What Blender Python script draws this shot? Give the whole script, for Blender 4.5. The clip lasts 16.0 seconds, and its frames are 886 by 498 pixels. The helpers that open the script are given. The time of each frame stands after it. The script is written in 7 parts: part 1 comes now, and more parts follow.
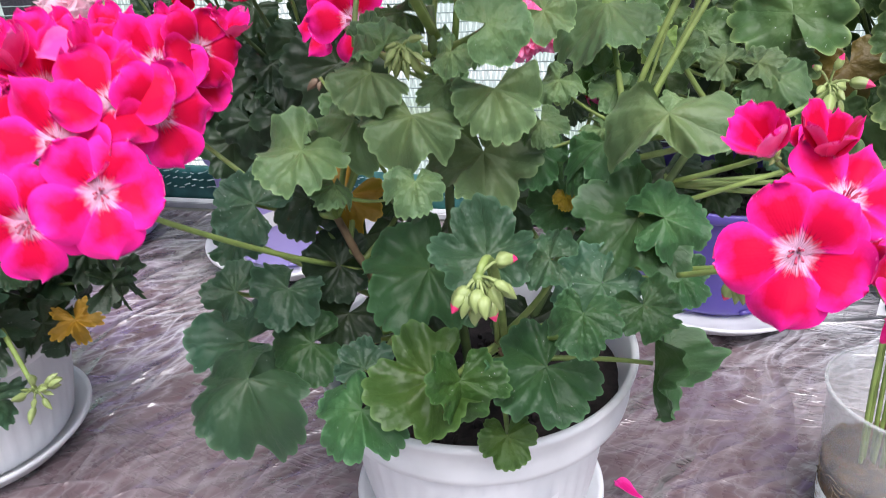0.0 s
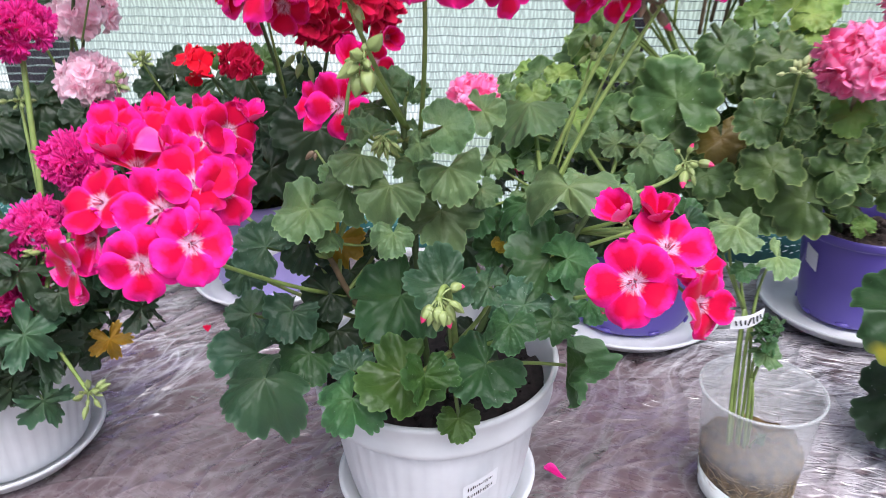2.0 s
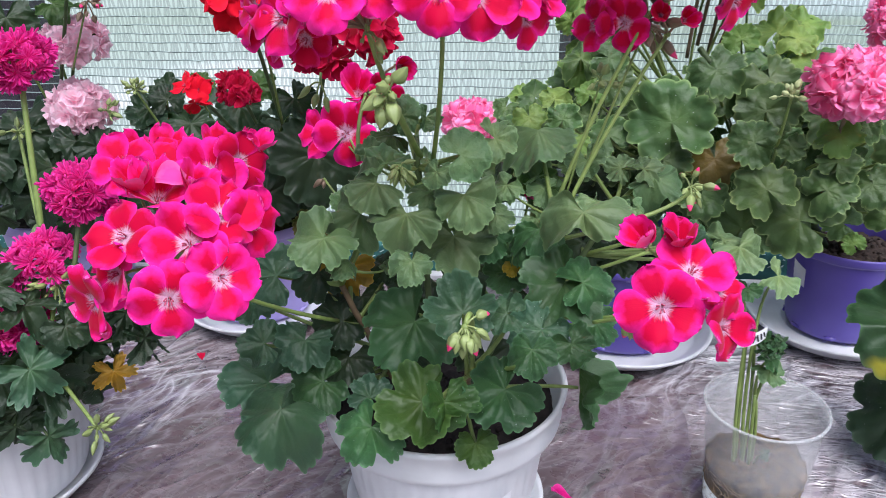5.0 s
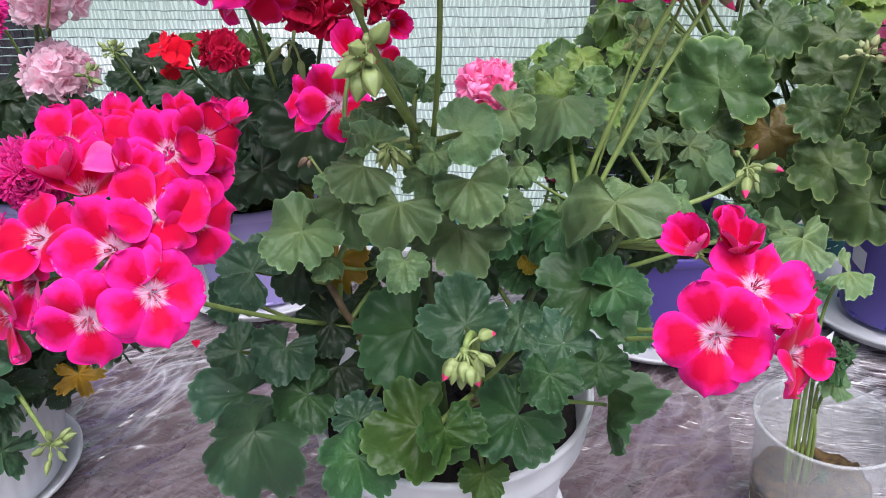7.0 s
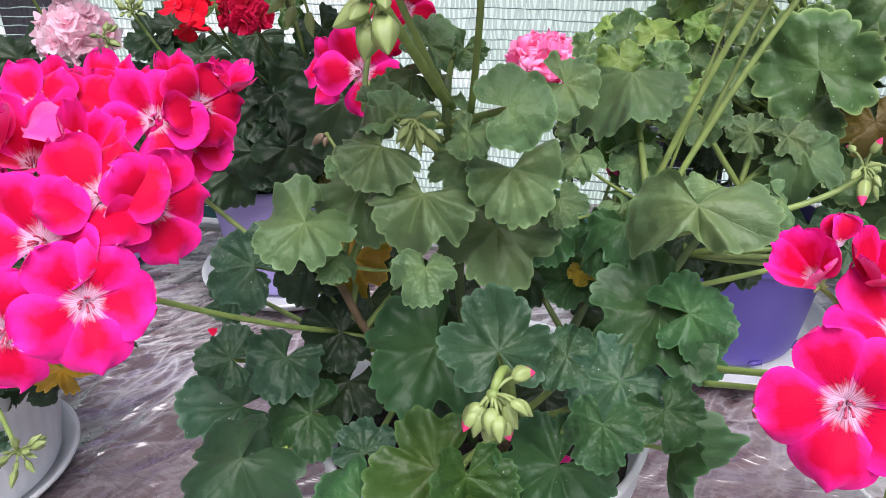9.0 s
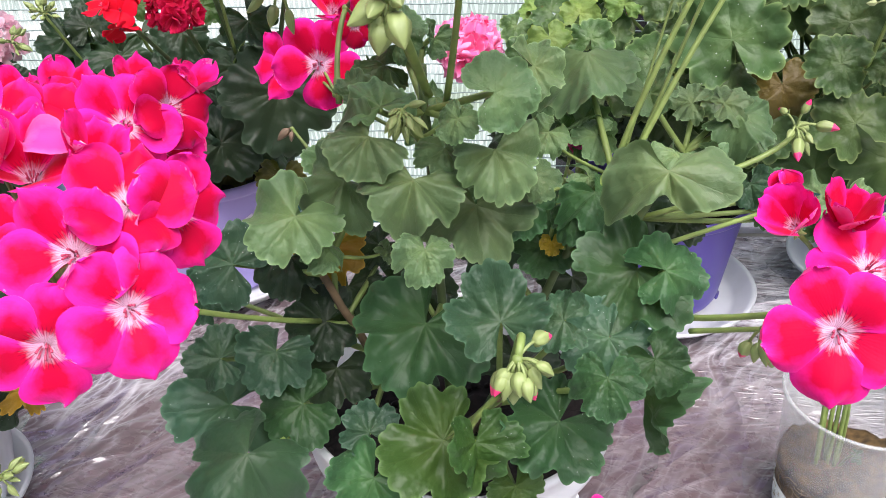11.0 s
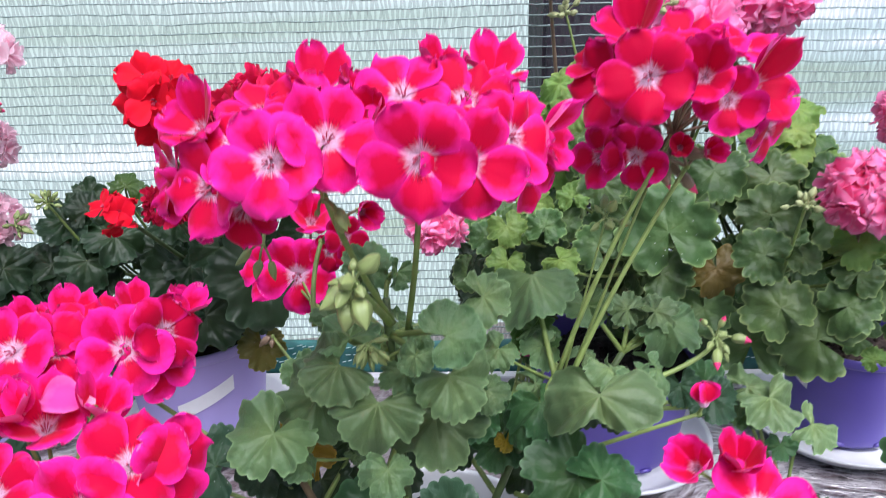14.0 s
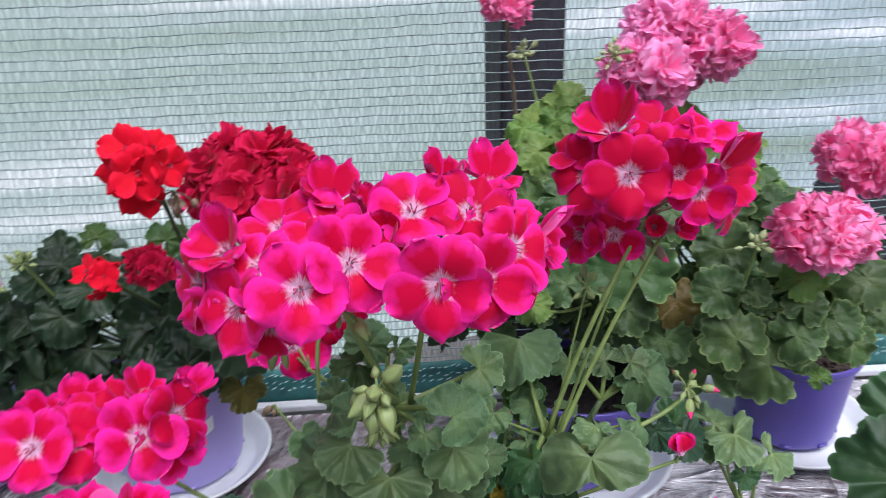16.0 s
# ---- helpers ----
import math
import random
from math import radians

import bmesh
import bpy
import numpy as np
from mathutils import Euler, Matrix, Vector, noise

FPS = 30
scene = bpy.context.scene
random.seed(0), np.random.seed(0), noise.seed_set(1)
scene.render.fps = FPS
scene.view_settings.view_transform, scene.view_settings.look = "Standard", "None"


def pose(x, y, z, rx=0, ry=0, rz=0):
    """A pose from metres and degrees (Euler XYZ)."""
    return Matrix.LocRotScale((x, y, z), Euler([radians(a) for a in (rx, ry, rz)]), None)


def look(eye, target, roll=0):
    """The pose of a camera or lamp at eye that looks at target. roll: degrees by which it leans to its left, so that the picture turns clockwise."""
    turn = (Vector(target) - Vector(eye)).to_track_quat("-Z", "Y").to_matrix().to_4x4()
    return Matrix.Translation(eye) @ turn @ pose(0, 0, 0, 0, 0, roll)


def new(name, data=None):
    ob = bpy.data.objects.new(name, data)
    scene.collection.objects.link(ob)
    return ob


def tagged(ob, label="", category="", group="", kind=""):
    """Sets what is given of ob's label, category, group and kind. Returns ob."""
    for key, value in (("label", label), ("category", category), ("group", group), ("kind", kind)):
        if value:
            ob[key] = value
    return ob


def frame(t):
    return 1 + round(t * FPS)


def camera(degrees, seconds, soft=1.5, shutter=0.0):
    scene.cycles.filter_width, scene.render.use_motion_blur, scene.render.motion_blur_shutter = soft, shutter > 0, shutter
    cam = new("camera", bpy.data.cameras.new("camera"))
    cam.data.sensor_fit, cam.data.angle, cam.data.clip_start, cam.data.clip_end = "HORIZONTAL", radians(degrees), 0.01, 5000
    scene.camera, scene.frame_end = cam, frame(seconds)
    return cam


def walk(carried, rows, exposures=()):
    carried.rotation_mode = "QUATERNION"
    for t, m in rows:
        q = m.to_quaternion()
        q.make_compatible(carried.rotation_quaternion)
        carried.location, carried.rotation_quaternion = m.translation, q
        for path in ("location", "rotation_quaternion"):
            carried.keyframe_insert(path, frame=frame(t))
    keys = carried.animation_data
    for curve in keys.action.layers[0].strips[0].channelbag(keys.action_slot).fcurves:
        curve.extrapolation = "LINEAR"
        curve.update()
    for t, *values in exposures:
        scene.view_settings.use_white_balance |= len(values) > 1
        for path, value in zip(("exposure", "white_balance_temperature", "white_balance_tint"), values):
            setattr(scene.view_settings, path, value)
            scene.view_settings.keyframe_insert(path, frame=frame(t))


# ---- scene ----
cam = camera(61.0, 16.0, soft=0.9, shutter=0.5)
PATH = [
    (0, (0.0169, 0.0046, 0.3803), (-0.0902, 1.7684, -0.5565), -2.86),
    (0.5, (0.0156, 0.0127, 0.3641), (-0.0756, 1.7793, -0.5692), -1.43),
    (1, (0.0172, 0.0145, 0.3814), (-0.1387, 1.7457, -0.6079), -2.44),
    (1.5, (0.0276, -0.0323, 0.4152), (-0.0532, 1.7217, -0.5423), -0.28),
    (2, (0.0130, -0.1085, 0.4390), (0.0376, 1.6970, -0.4209), -0.97),
    (2.5, (0.0055, -0.1384, 0.4503), (0.0766, 1.6824, -0.3740), -2.06),
    (3, (-0.0049, -0.1447, 0.4532), (0.0818, 1.6846, -0.3504), -1.85),
    (3.5, (-0.0106, -0.1427, 0.4521), (0.1171, 1.6891, -0.3404), -1.29),
    (4, (-0.0170, -0.1391, 0.4509), (0.1237, 1.6919, -0.3413), -0.92),
    (4.2, (-0.0172, -0.1365, 0.4516), (0.1275, 1.6930, -0.3434), -1.01),
    (6.3, (-0.0009, -0.0472, 0.4314), (0.0213, 1.7522, -0.4412), -0.80),
    (6.5, (0.0019, -0.0415, 0.4307), (0.0230, 1.7539, -0.4502), -0.82),
    (7, (0.0042, -0.0308, 0.4291), (0.0288, 1.7514, -0.4782), -1.86),
    (7.5, (0.0044, -0.0141, 0.4198), (0.0242, 1.7557, -0.5116), -1.37),
    (8, (0.0081, 0.0106, 0.4142), (-0.0360, 1.7859, -0.5056), -0.71),
    (8.5, (0.0130, 0.0282, 0.4055), (-0.0635, 1.7953, -0.5281), -0.70),
    (9, (0.0112, 0.0374, 0.4031), (-0.0909, 1.7987, -0.5391), -1.09),
    (9.2, (0.0115, 0.0404, 0.4020), (-0.0682, 1.7962, -0.5524), -1.19),
    (11.3, (-0.0297, 0.0232, 0.4150), (0.1424, 1.7549, -0.5708), -1.78),
    (11.5, (-0.0291, 0.0229, 0.4193), (0.1361, 1.7715, -0.5372), -1.82),
    (12, (-0.0238, 0.0236, 0.4194), (0.1569, 1.7812, -0.5177), -2.10),
    (12.5, (-0.0203, 0.0248, 0.4188), (0.1763, 1.7780, -0.5233), -2.03),
    (13, (-0.0208, 0.0249, 0.4231), (0.1582, 1.7892, -0.5017), -2.26),
    (13.5, (-0.0196, 0.0156, 0.4381), (0.1730, 1.8250, -0.3920), -2.33),
    (14, (-0.0183, 0.0040, 0.4791), (0.2177, 1.8497, -0.2542), -1.42),
    (14.5, (-0.0143, -0.0052, 0.5038), (0.2436, 1.8373, -0.2300), -1.26),
    (15, (-0.0081, -0.0135, 0.5285), (0.1902, 1.7632, -0.3683), -0.68),
    (15.5, (-0.0167, -0.0128, 0.5334), (0.1814, 1.8006, -0.2864), -1.00),
    (16, (-0.0454, 0.0027, 0.5356), (0.3389, 1.8062, -0.2388), -1.88),
]
walk(cam, [(t, look(eye, target, roll)) for t, eye, target, roll in PATH], [(0.0, 0.96, 6150, 15), (1.5, 1.04, 6150, 15), (2.0, 0.88, 6050, 15), (3.0, 0.82, 5950, 15), (4.2, 0.74, 5900, 15), (6.3, 0.65, 5930, 15), (7.0, 0.67, 6020, 15), (7.5, 0.58, 6200, 15), (8.0, 0.88, 6180, 15), (8.7, 0.85, 6200, 15), (9.2, 0.86, 6200, 15), (11.3, 1.10, 6350, 15), (11.6, 1.00, 6350, 15), (12.0, 0.66, 6200, 15), (12.5, 0.82, 6250, 15), (13.3, 0.88, 5980, 15), (14.0, 0.79, 5850, 15), (14.5, 0.45, 5800, 15), (15.0, 0.65, 5800, 15), (15.5, 0.36, 5780, 15), (16.0, 0.37, 5800, 15)])

# ---- world and light: soft daylight under an overcast sky ----
world = bpy.data.worlds.new("sky")
scene.world = world
world.use_nodes = True
wn = world.node_tree
sky = wn.nodes.new("ShaderNodeTexSky")
sky.sky_type, sky.sun_disc = "NISHITA", False
sky.sun_elevation, sky.sun_rotation = radians(63), radians(164)
sky.dust_density, sky.air_density = 4.0, 1.0
wn.nodes["Background"].inputs["Strength"].default_value = 0.064
wn.links.new(sky.outputs[0], wn.nodes["Background"].inputs[0])
sun_data = bpy.data.lights.new("sun", "SUN")
sun_data.energy, sun_data.angle, sun_data.color = 3.35, radians(56), (1.0, 0.97, 0.93)
sun = new("sun", sun_data)
sun.matrix_world = look((0.35, -0.85, 2.6), (0, 0.4, 0))

# ---- materials ----
def material(name):
    m = bpy.data.materials.new(name)
    m.use_nodes = True
    nt = m.node_tree
    return m, nt, nt.nodes["Principled BSDF"], nt.nodes["Material Output"]



def math_node(nt, op, a, b=None, c=None, clamp=False):
    n = nt.nodes.new("ShaderNodeMath")
    n.operation, n.use_clamp = op, clamp
    for i, v in enumerate((a, b, c)):
        if v is None:
            continue
        if isinstance(v, (int, float)):
            n.inputs[i].default_value = v
        else:
            nt.links.new(v, n.inputs[i])
    return n.outputs[0]


def mix_color(nt, fac, a, b, mode="MIX"):
    n = nt.nodes.new("ShaderNodeMix")
    n.data_type, n.blend_type = "RGBA", mode
    for i, v in ((0, fac), (6, a), (7, b)):
        if isinstance(v, (int, float)):
            n.inputs[i].default_value = v
        elif isinstance(v, tuple):
            n.inputs[i].default_value = (*v, 1) if len(v) == 3 else v
        else:
            nt.links.new(v, n.inputs[i])
    return n.outputs[2]


def ramp(nt, fac, stops):
    n = nt.nodes.new("ShaderNodeValToRGB")
    nt.links.new(fac, n.inputs[0])
    el = n.color_ramp.elements
    while len(el) < len(stops):
        el.new(0.5)
    for e, (p, c) in zip(el, stops):
        e.position = p
        e.color = (*c, 1) if isinstance(c, tuple) else (c, c, c, 1)
    return n.outputs[0]


def noise_tex(nt, scale, detail=3.0, rough=0.5, coord="Object", dims="3D"):
    tc = nt.nodes.new("ShaderNodeTexCoord")
    n = nt.nodes.new("ShaderNodeTexNoise")
    n.inputs["Scale"].default_value, n.inputs["Detail"].default_value, n.inputs["Roughness"].default_value = scale, detail, rough
    nt.links.new(tc.outputs[coord], n.inputs["Vector"])
    return n.outputs["Fac"]


def bump(nt, bsdf, height, strength=0.3, distance=0.001):
    b = nt.nodes.new("ShaderNodeBump")
    b.inputs["Strength"].default_value, b.inputs["Distance"].default_value = strength, distance
    nt.links.new(height, b.inputs["Height"])
    nt.links.new(b.outputs[0], bsdf.inputs["Normal"])


def obj_random(nt):
    return nt.nodes.new("ShaderNodeObjectInfo").outputs["Random"]


def thin(nt, bsdf, out, color, amount):
    """Lets some light through a leaf or a petal."""
    tr = nt.nodes.new("ShaderNodeBsdfTranslucent")
    if isinstance(color, tuple):
        tr.inputs[0].default_value = (*color, 1)
    else:
        nt.links.new(color, tr.inputs[0])
    mx = nt.nodes.new("ShaderNodeMixShader")
    mx.inputs[0].default_value = amount
    nt.links.new(bsdf.outputs[0], mx.inputs[1])
    nt.links.new(tr.outputs[0], mx.inputs[2])
    nt.links.new(mx.outputs[0], out.inputs[0])


def plain(name, color, rough=0.5, vary=0.12, scale=60.0, relief=0.15, metal=0.0):
    m, nt, p, out = material(name)
    n = noise_tex(nt, scale, 4)
    dark = tuple(c * (1 - vary) for c in color)
    light = tuple(min(1, c * (1 + vary)) for c in color)
    nt.links.new(ramp(nt, n, [(0.3, dark), (0.7, light)]), p.inputs["Base Color"])
    p.inputs["Roughness"].default_value, p.inputs["Metallic"].default_value = rough, metal
    bump(nt, p, n, relief)
    return m


def leaf_material(name, dark, light, vein, edge=None, zone=0.0, sheer=0.13, rough=0.50, sheen=0.0, yellowed=False):
    """A pelargonium leaf: seven palmate veins from the leaf's middle, a margin, a darker zone, blotches."""
    m, nt, p, out = material(name)
    uv = nt.nodes.new("ShaderNodeUVMap")
    sep = nt.nodes.new("ShaderNodeSeparateXYZ")
    nt.links.new(uv.outputs[0], sep.inputs[0])
    x = math_node(nt, "MULTIPLY_ADD", sep.outputs[0], 2.0, -1.0)
    y = math_node(nt, "MULTIPLY_ADD", sep.outputs[1], 2.0, -1.0)
    ang = math_node(nt, "ARCTAN2", x, y)
    rad = math_node(nt, "SQRT", math_node(nt, "ADD", math_node(nt, "MULTIPLY", x, x), math_node(nt, "MULTIPLY", y, y)))
    wob = noise_tex(nt, 9.0, 2, coord="UV")
    ang = math_node(nt, "ADD", ang, math_node(nt, "MULTIPLY_ADD", wob, 0.16, -0.08))
    vd = math_node(nt, "MULTIPLY", math_node(nt, "ABSOLUTE", math_node(nt, "SINE", math_node(nt, "MULTIPLY", ang, 2.6))), rad)
    vmask = math_node(nt, "SUBTRACT", 1.0, math_node(nt, "DIVIDE", vd, 0.034), clamp=True)
    side = math_node(nt, "ABSOLUTE", math_node(nt, "SINE", math_node(nt, "ADD", math_node(nt, "MULTIPLY", rad, 17.0), math_node(nt, "MULTIPLY", vd, -16.0))))
    smask = math_node(nt, "MULTIPLY", math_node(nt, "SUBTRACT", 1.0, math_node(nt, "DIVIDE", side, 0.16), clamp=True), 0.35)
    big = noise_tex(nt, 3.2, 3, coord="UV")
    grain = noise_tex(nt, 26.0, 4, 0.65, coord="UV")
    col = mix_color(nt, big, dark, light)
    glow = math_node(nt, "SUBTRACT", 1.0, math_node(nt, "MULTIPLY", rad, 1.15), clamp=True)
    col = mix_color(nt, math_node(nt, "MULTIPLY", glow, 0.42), col, (light[0] * 1.55 + 0.01, light[1] * 1.30, light[2] * 0.85))
    patch = noise_tex(nt, 2.1, 2, coord="Object")
    col = mix_color(nt, math_node(nt, "MULTIPLY_ADD", patch, 0.7, -0.2, clamp=True), col, (dark[0] * 0.8, dark[1] * 0.95, dark[2] * 1.35))
    col = mix_color(nt, math_node(nt, "MULTIPLY", grain, 0.22), col, tuple(c * 0.6 for c in dark))
    if zone:
        band = math_node(nt, "SUBTRACT", 1.0, math_node(nt, "DIVIDE", math_node(nt, "ABSOLUTE", math_node(nt, "SUBTRACT", rad, 0.55)), 0.22), clamp=True)
        col = mix_color(nt, math_node(nt, "MULTIPLY", band, zone), col, tuple(c * 0.35 for c in dark))
    col = mix_color(nt, math_node(nt, "MULTIPLY", smask, 0.10), col, vein)
    col = mix_color(nt, math_node(nt, "MULTIPLY", vmask, 0.15), col, vein)
    if yellowed:
        spot = math_node(nt, "SQRT", math_node(nt, "ADD", math_node(nt, "POWER", math_node(nt, "ABSOLUTE", math_node(nt, "ADD", x, 0.02)), 2.0), math_node(nt, "POWER", math_node(nt, "ABSOLUTE", math_node(nt, "SUBTRACT", y, 0.95)), 2.0)))
        spot = math_node(nt, "ADD", spot, math_node(nt, "MULTIPLY_ADD", big, 0.3, -0.15))
        col = mix_color(nt, math_node(nt, "MULTIPLY", math_node(nt, "SUBTRACT", 0.30, spot), 9.0, clamp=True), col, (0.30, 0.28, 0.02))
    # dust and dried drops
    vor = nt.nodes.new("ShaderNodeTexVoronoi")
    vor.inputs["Scale"].default_value = 7.0
    tcs = nt.nodes.new("ShaderNodeTexCoord")
    nt.links.new(tcs.outputs["Object"], vor.inputs["Vector"])
    speck = math_node(nt, "LESS_THAN", vor.outputs["Distance"], math_node(nt, "MULTIPLY_ADD", obj_random(nt), 0.16, -0.07))
    col = mix_color(nt, math_node(nt, "MULTIPLY", speck, 0.75), col, (0.50, 0.54, 0.50))
    edge = edge or tuple(1.9 * c + 0.03 for c in light)
    if edge:
        rim = nt.nodes.new("ShaderNodeAttribute")
        rim.attribute_name = "rim"
        col = mix_color(nt, math_node(nt, "MULTIPLY", math_node(nt, "POWER", rim.outputs["Fac"], 2.2), 0.9 if zone else 0.6), col, edge)
    hsv = nt.nodes.new("ShaderNodeHueSaturation")
    rnd = obj_random(nt)
    nt.links.new(math_node(nt, "MULTIPLY_ADD", rnd, 0.03, 0.485), hsv.inputs["Hue"])
    nt.links.new(math_node(nt, "MULTIPLY_ADD", math_node(nt, "FRACT", math_node(nt, "MULTIPLY", rnd, 7.3)), 0.5, 0.75), hsv.inputs["Value"])
    nt.links.new(col, hsv.inputs["Color"])
    nt.links.new(hsv.outputs[0], p.inputs["Base Color"])
    p.inputs["Roughness"].default_value = rough
    p.inputs["Specular IOR Level"].default_value = 0.38
    p.inputs["Sheen Weight"].default_value, p.inputs["Sheen Roughness"].default_value = sheen, 0.5
    pucker = noise_tex(nt, 9.0, 2, coord="UV")
    h = math_node(nt, "SUBTRACT", math_node(nt, "ADD", math_node(nt, "MULTIPLY", grain, 0.18), math_node(nt, "MULTIPLY", pucker, 1.5)), math_node(nt, "ADD", math_node(nt, "MULTIPLY", vmask, 0.12), math_node(nt, "MULTIPLY", smask, 0.22)))
    bump(nt, p, h, 0.75, 0.0013)
    thin(nt, p, out, mix_color(nt, 0.5, hsv.outputs[0], (0.16, 0.30, 0.03)), sheer)
    return m


def petal_material(name, heart, inner, outer, line, heart_size=0.27, sheer=0.25, lines=9.0):
    """A petal: pale heart with dark guide lines, a saturated middle and a lighter margin."""
    m, nt, p, out = material(name)
    uv = nt.nodes.new("ShaderNodeUVMap")
    sep = nt.nodes.new("ShaderNodeSeparateXYZ")
    nt.links.new(uv.outputs[0], sep.inputs[0])
    u, v = sep.outputs[0], sep.outputs[1]
    side = math_node(nt, "ABSOLUTE", math_node(nt, "MULTIPLY_ADD", u, 2.0, -1.0))
    wob = noise_tex(nt, 7.0, 3, coord="UV")
    edge = math_node(nt, "MAXIMUM", math_node(nt, "POWER", side, 1.6), math_node(nt, "MULTIPLY_ADD", v, 2.4, -1.45))
    edge = math_node(nt, "ADD", edge, math_node(nt, "MULTIPLY_ADD", wob, 0.5, -0.25))
    edge = math_node(nt, "ADD", edge, math_node(nt, "MULTIPLY_ADD", obj_random(nt), 0.55, -0.42))
    col = ramp(nt, edge, [(0.18, inner), (0.48, tuple(0.5 * a + 0.5 * b for a, b in zip(inner, outer))), (0.84, outer)])
    fine = math_node(nt, "ABSOLUTE", math_node(nt, "SINE", math_node(nt, "MULTIPLY", u, 60.0)))
    col = mix_color(nt, math_node(nt, "MULTIPLY", fine, 0.045), col, tuple(c * 0.72 for c in inner))
    hm = math_node(nt, "SUBTRACT", heart_size + 0.03, math_node(nt, "ADD", v, math_node(nt, "MULTIPLY_ADD", wob, 0.30, -0.15)))
    hm = math_node(nt, "MULTIPLY", hm, 7.0, clamp=True)
    col = mix_color(nt, hm, col, heart)
    ln = math_node(nt, "ABSOLUTE", math_node(nt, "SINE", math_node(nt, "MULTIPLY_ADD", u, lines * math.pi, 0.4)))
    lm = math_node(nt, "SUBTRACT", 1.0, math_node(nt, "DIVIDE", ln, 0.42), clamp=True)
    near = math_node(nt, "MULTIPLY", math_node(nt, "SUBTRACT", heart_size + 0.12, v), 14.0, clamp=True)
    col = mix_color(nt, math_node(nt, "MULTIPLY", math_node(nt, "MULTIPLY", lm, near), 0.85), col, line)
    hsv = nt.nodes.new("ShaderNodeHueSaturation")
    nt.links.new(math_node(nt, "MULTIPLY_ADD", obj_random(nt), 0.14, 0.92), hsv.inputs["Value"])
    nt.links.new(col, hsv.inputs["Color"])
    nt.links.new(hsv.outputs[0], p.inputs["Base Color"])
    p.inputs["Roughness"].default_value = 0.6
    p.inputs["Specular IOR Level"].default_value = 0.10
    p.inputs["Sheen Weight"].default_value, p.inputs["Sheen Roughness"].default_value = 0.10, 0.4
    bump(nt, p, math_node(nt, "ADD", math_node(nt, "MULTIPLY", fine, 0.10), wob), 0.22, 0.0009)
    thin(nt, p, out, hsv.outputs[0], sheer)
    return m


# besides hue, GREY's colour holds the upper leaves' light, BLUE's the lower leaves' shade
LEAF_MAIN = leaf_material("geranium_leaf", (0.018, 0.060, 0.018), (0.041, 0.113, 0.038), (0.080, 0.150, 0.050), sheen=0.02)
LEAF_BLUE_SHADED = leaf_material("bluish_shaded_geranium_leaf", (0.018, 0.056, 0.026), (0.040, 0.095, 0.048), (0.066, 0.130, 0.062), sheen=0.02)
LEAF_GREY_LIT = leaf_material("greyish_lit_geranium_leaf", (0.080, 0.150, 0.059), (0.138, 0.228, 0.092), (0.19, 0.29, 0.125), sheen=0.03)
LEAF_FRESH = leaf_material("fresh_geranium_leaf", (0.022, 0.062, 0.010), (0.050, 0.106, 0.022), (0.080, 0.135, 0.035))
LEAF_YELLOW = leaf_material("yellowed_geranium_leaf", (0.26, 0.15, 0.014), (0.42, 0.27, 0.020), (0.36, 0.26, 0.05), sheer=0.3)
LEAF_YELLOWING = leaf_material("geranium_leaf_yellowing_at_the_edge", (0.014, 0.042, 0.014), (0.032, 0.078, 0.026), (0.060, 0.110, 0.040), yellowed=True)
LEAF_BRONZE = leaf_material("bronzed_geranium_leaf", (0.054, 0.045, 0.006), (0.096, 0.074, 0.011), (0.115, 0.102, 0.026))
# naturally dark leaves, and deep shade inside the main geranium put into colour
LEAF_DARK_SHADED = leaf_material("dark_and_shaded_geranium_leaf", (0.008, 0.023, 0.009), (0.019, 0.042, 0.019), (0.032, 0.058, 0.028))
LEAF_ZONAL = leaf_material("zonal_geranium_leaf", (0.033, 0.075, 0.021), (0.072, 0.134, 0.038), (0.08, 0.14, 0.045), edge=(0.244, 0.336, 0.123), zone=0.25, sheen=0.02)
LEAF_LIME = leaf_material("lime_geranium_leaf", (0.11, 0.20, 0.040), (0.20, 0.31, 0.075), (0.26, 0.36, 0.11), edge=(0.34, 0.42, 0.10), sheer=0.3)
STEM = plain("geranium_stem", (0.18, 0.25, 0.065), 0.5, 0.25, 90)
STEM_DARK = plain("dark_geranium_stem", (0.07, 0.11, 0.035), 0.55, 0.3, 90)
STEM_BROWN = plain("woody_stem", (0.16, 0.11, 0.06), 0.8, 0.35, 120, 0.5)
STEM_REDDISH = plain("reddish_flower_stalk", (0.20, 0.14, 0.09), 0.55, 0.2, 90)
BUD = plain("green_bud", (0.23, 0.29, 0.10), 0.5, 0.2, 120)
BUD_PALE = plain("cream_bud", (0.36, 0.40, 0.19), 0.5, 0.2, 120)
BUD_PINK = plain("pink_bud_tip", (0.70, 0.03, 0.16), 0.5, 0.2, 120)
PETAL_MAIN = petal_material("red_pink_petal", (0.80, 0.52, 0.70), (0.64, 0.0016, 0.052), (0.92, 0.024, 0.38), (0.16, 0.003, 0.05), 0.26, sheer=0.32)
PETAL_BACK = petal_material("pale_petal_back", (0.88, 0.46, 0.68), (0.90, 0.08, 0.42), (0.94, 0.20, 0.58), (0.66, 0.04, 0.28), 0.2, sheer=0.38)
PETAL_MAGENTA = petal_material("magenta_petal", (0.88, 0.12, 0.46), (0.74, 0.016, 0.26), (0.90, 0.075, 0.46), (0.60, 0.01, 0.2), 0.12, sheer=0.4)
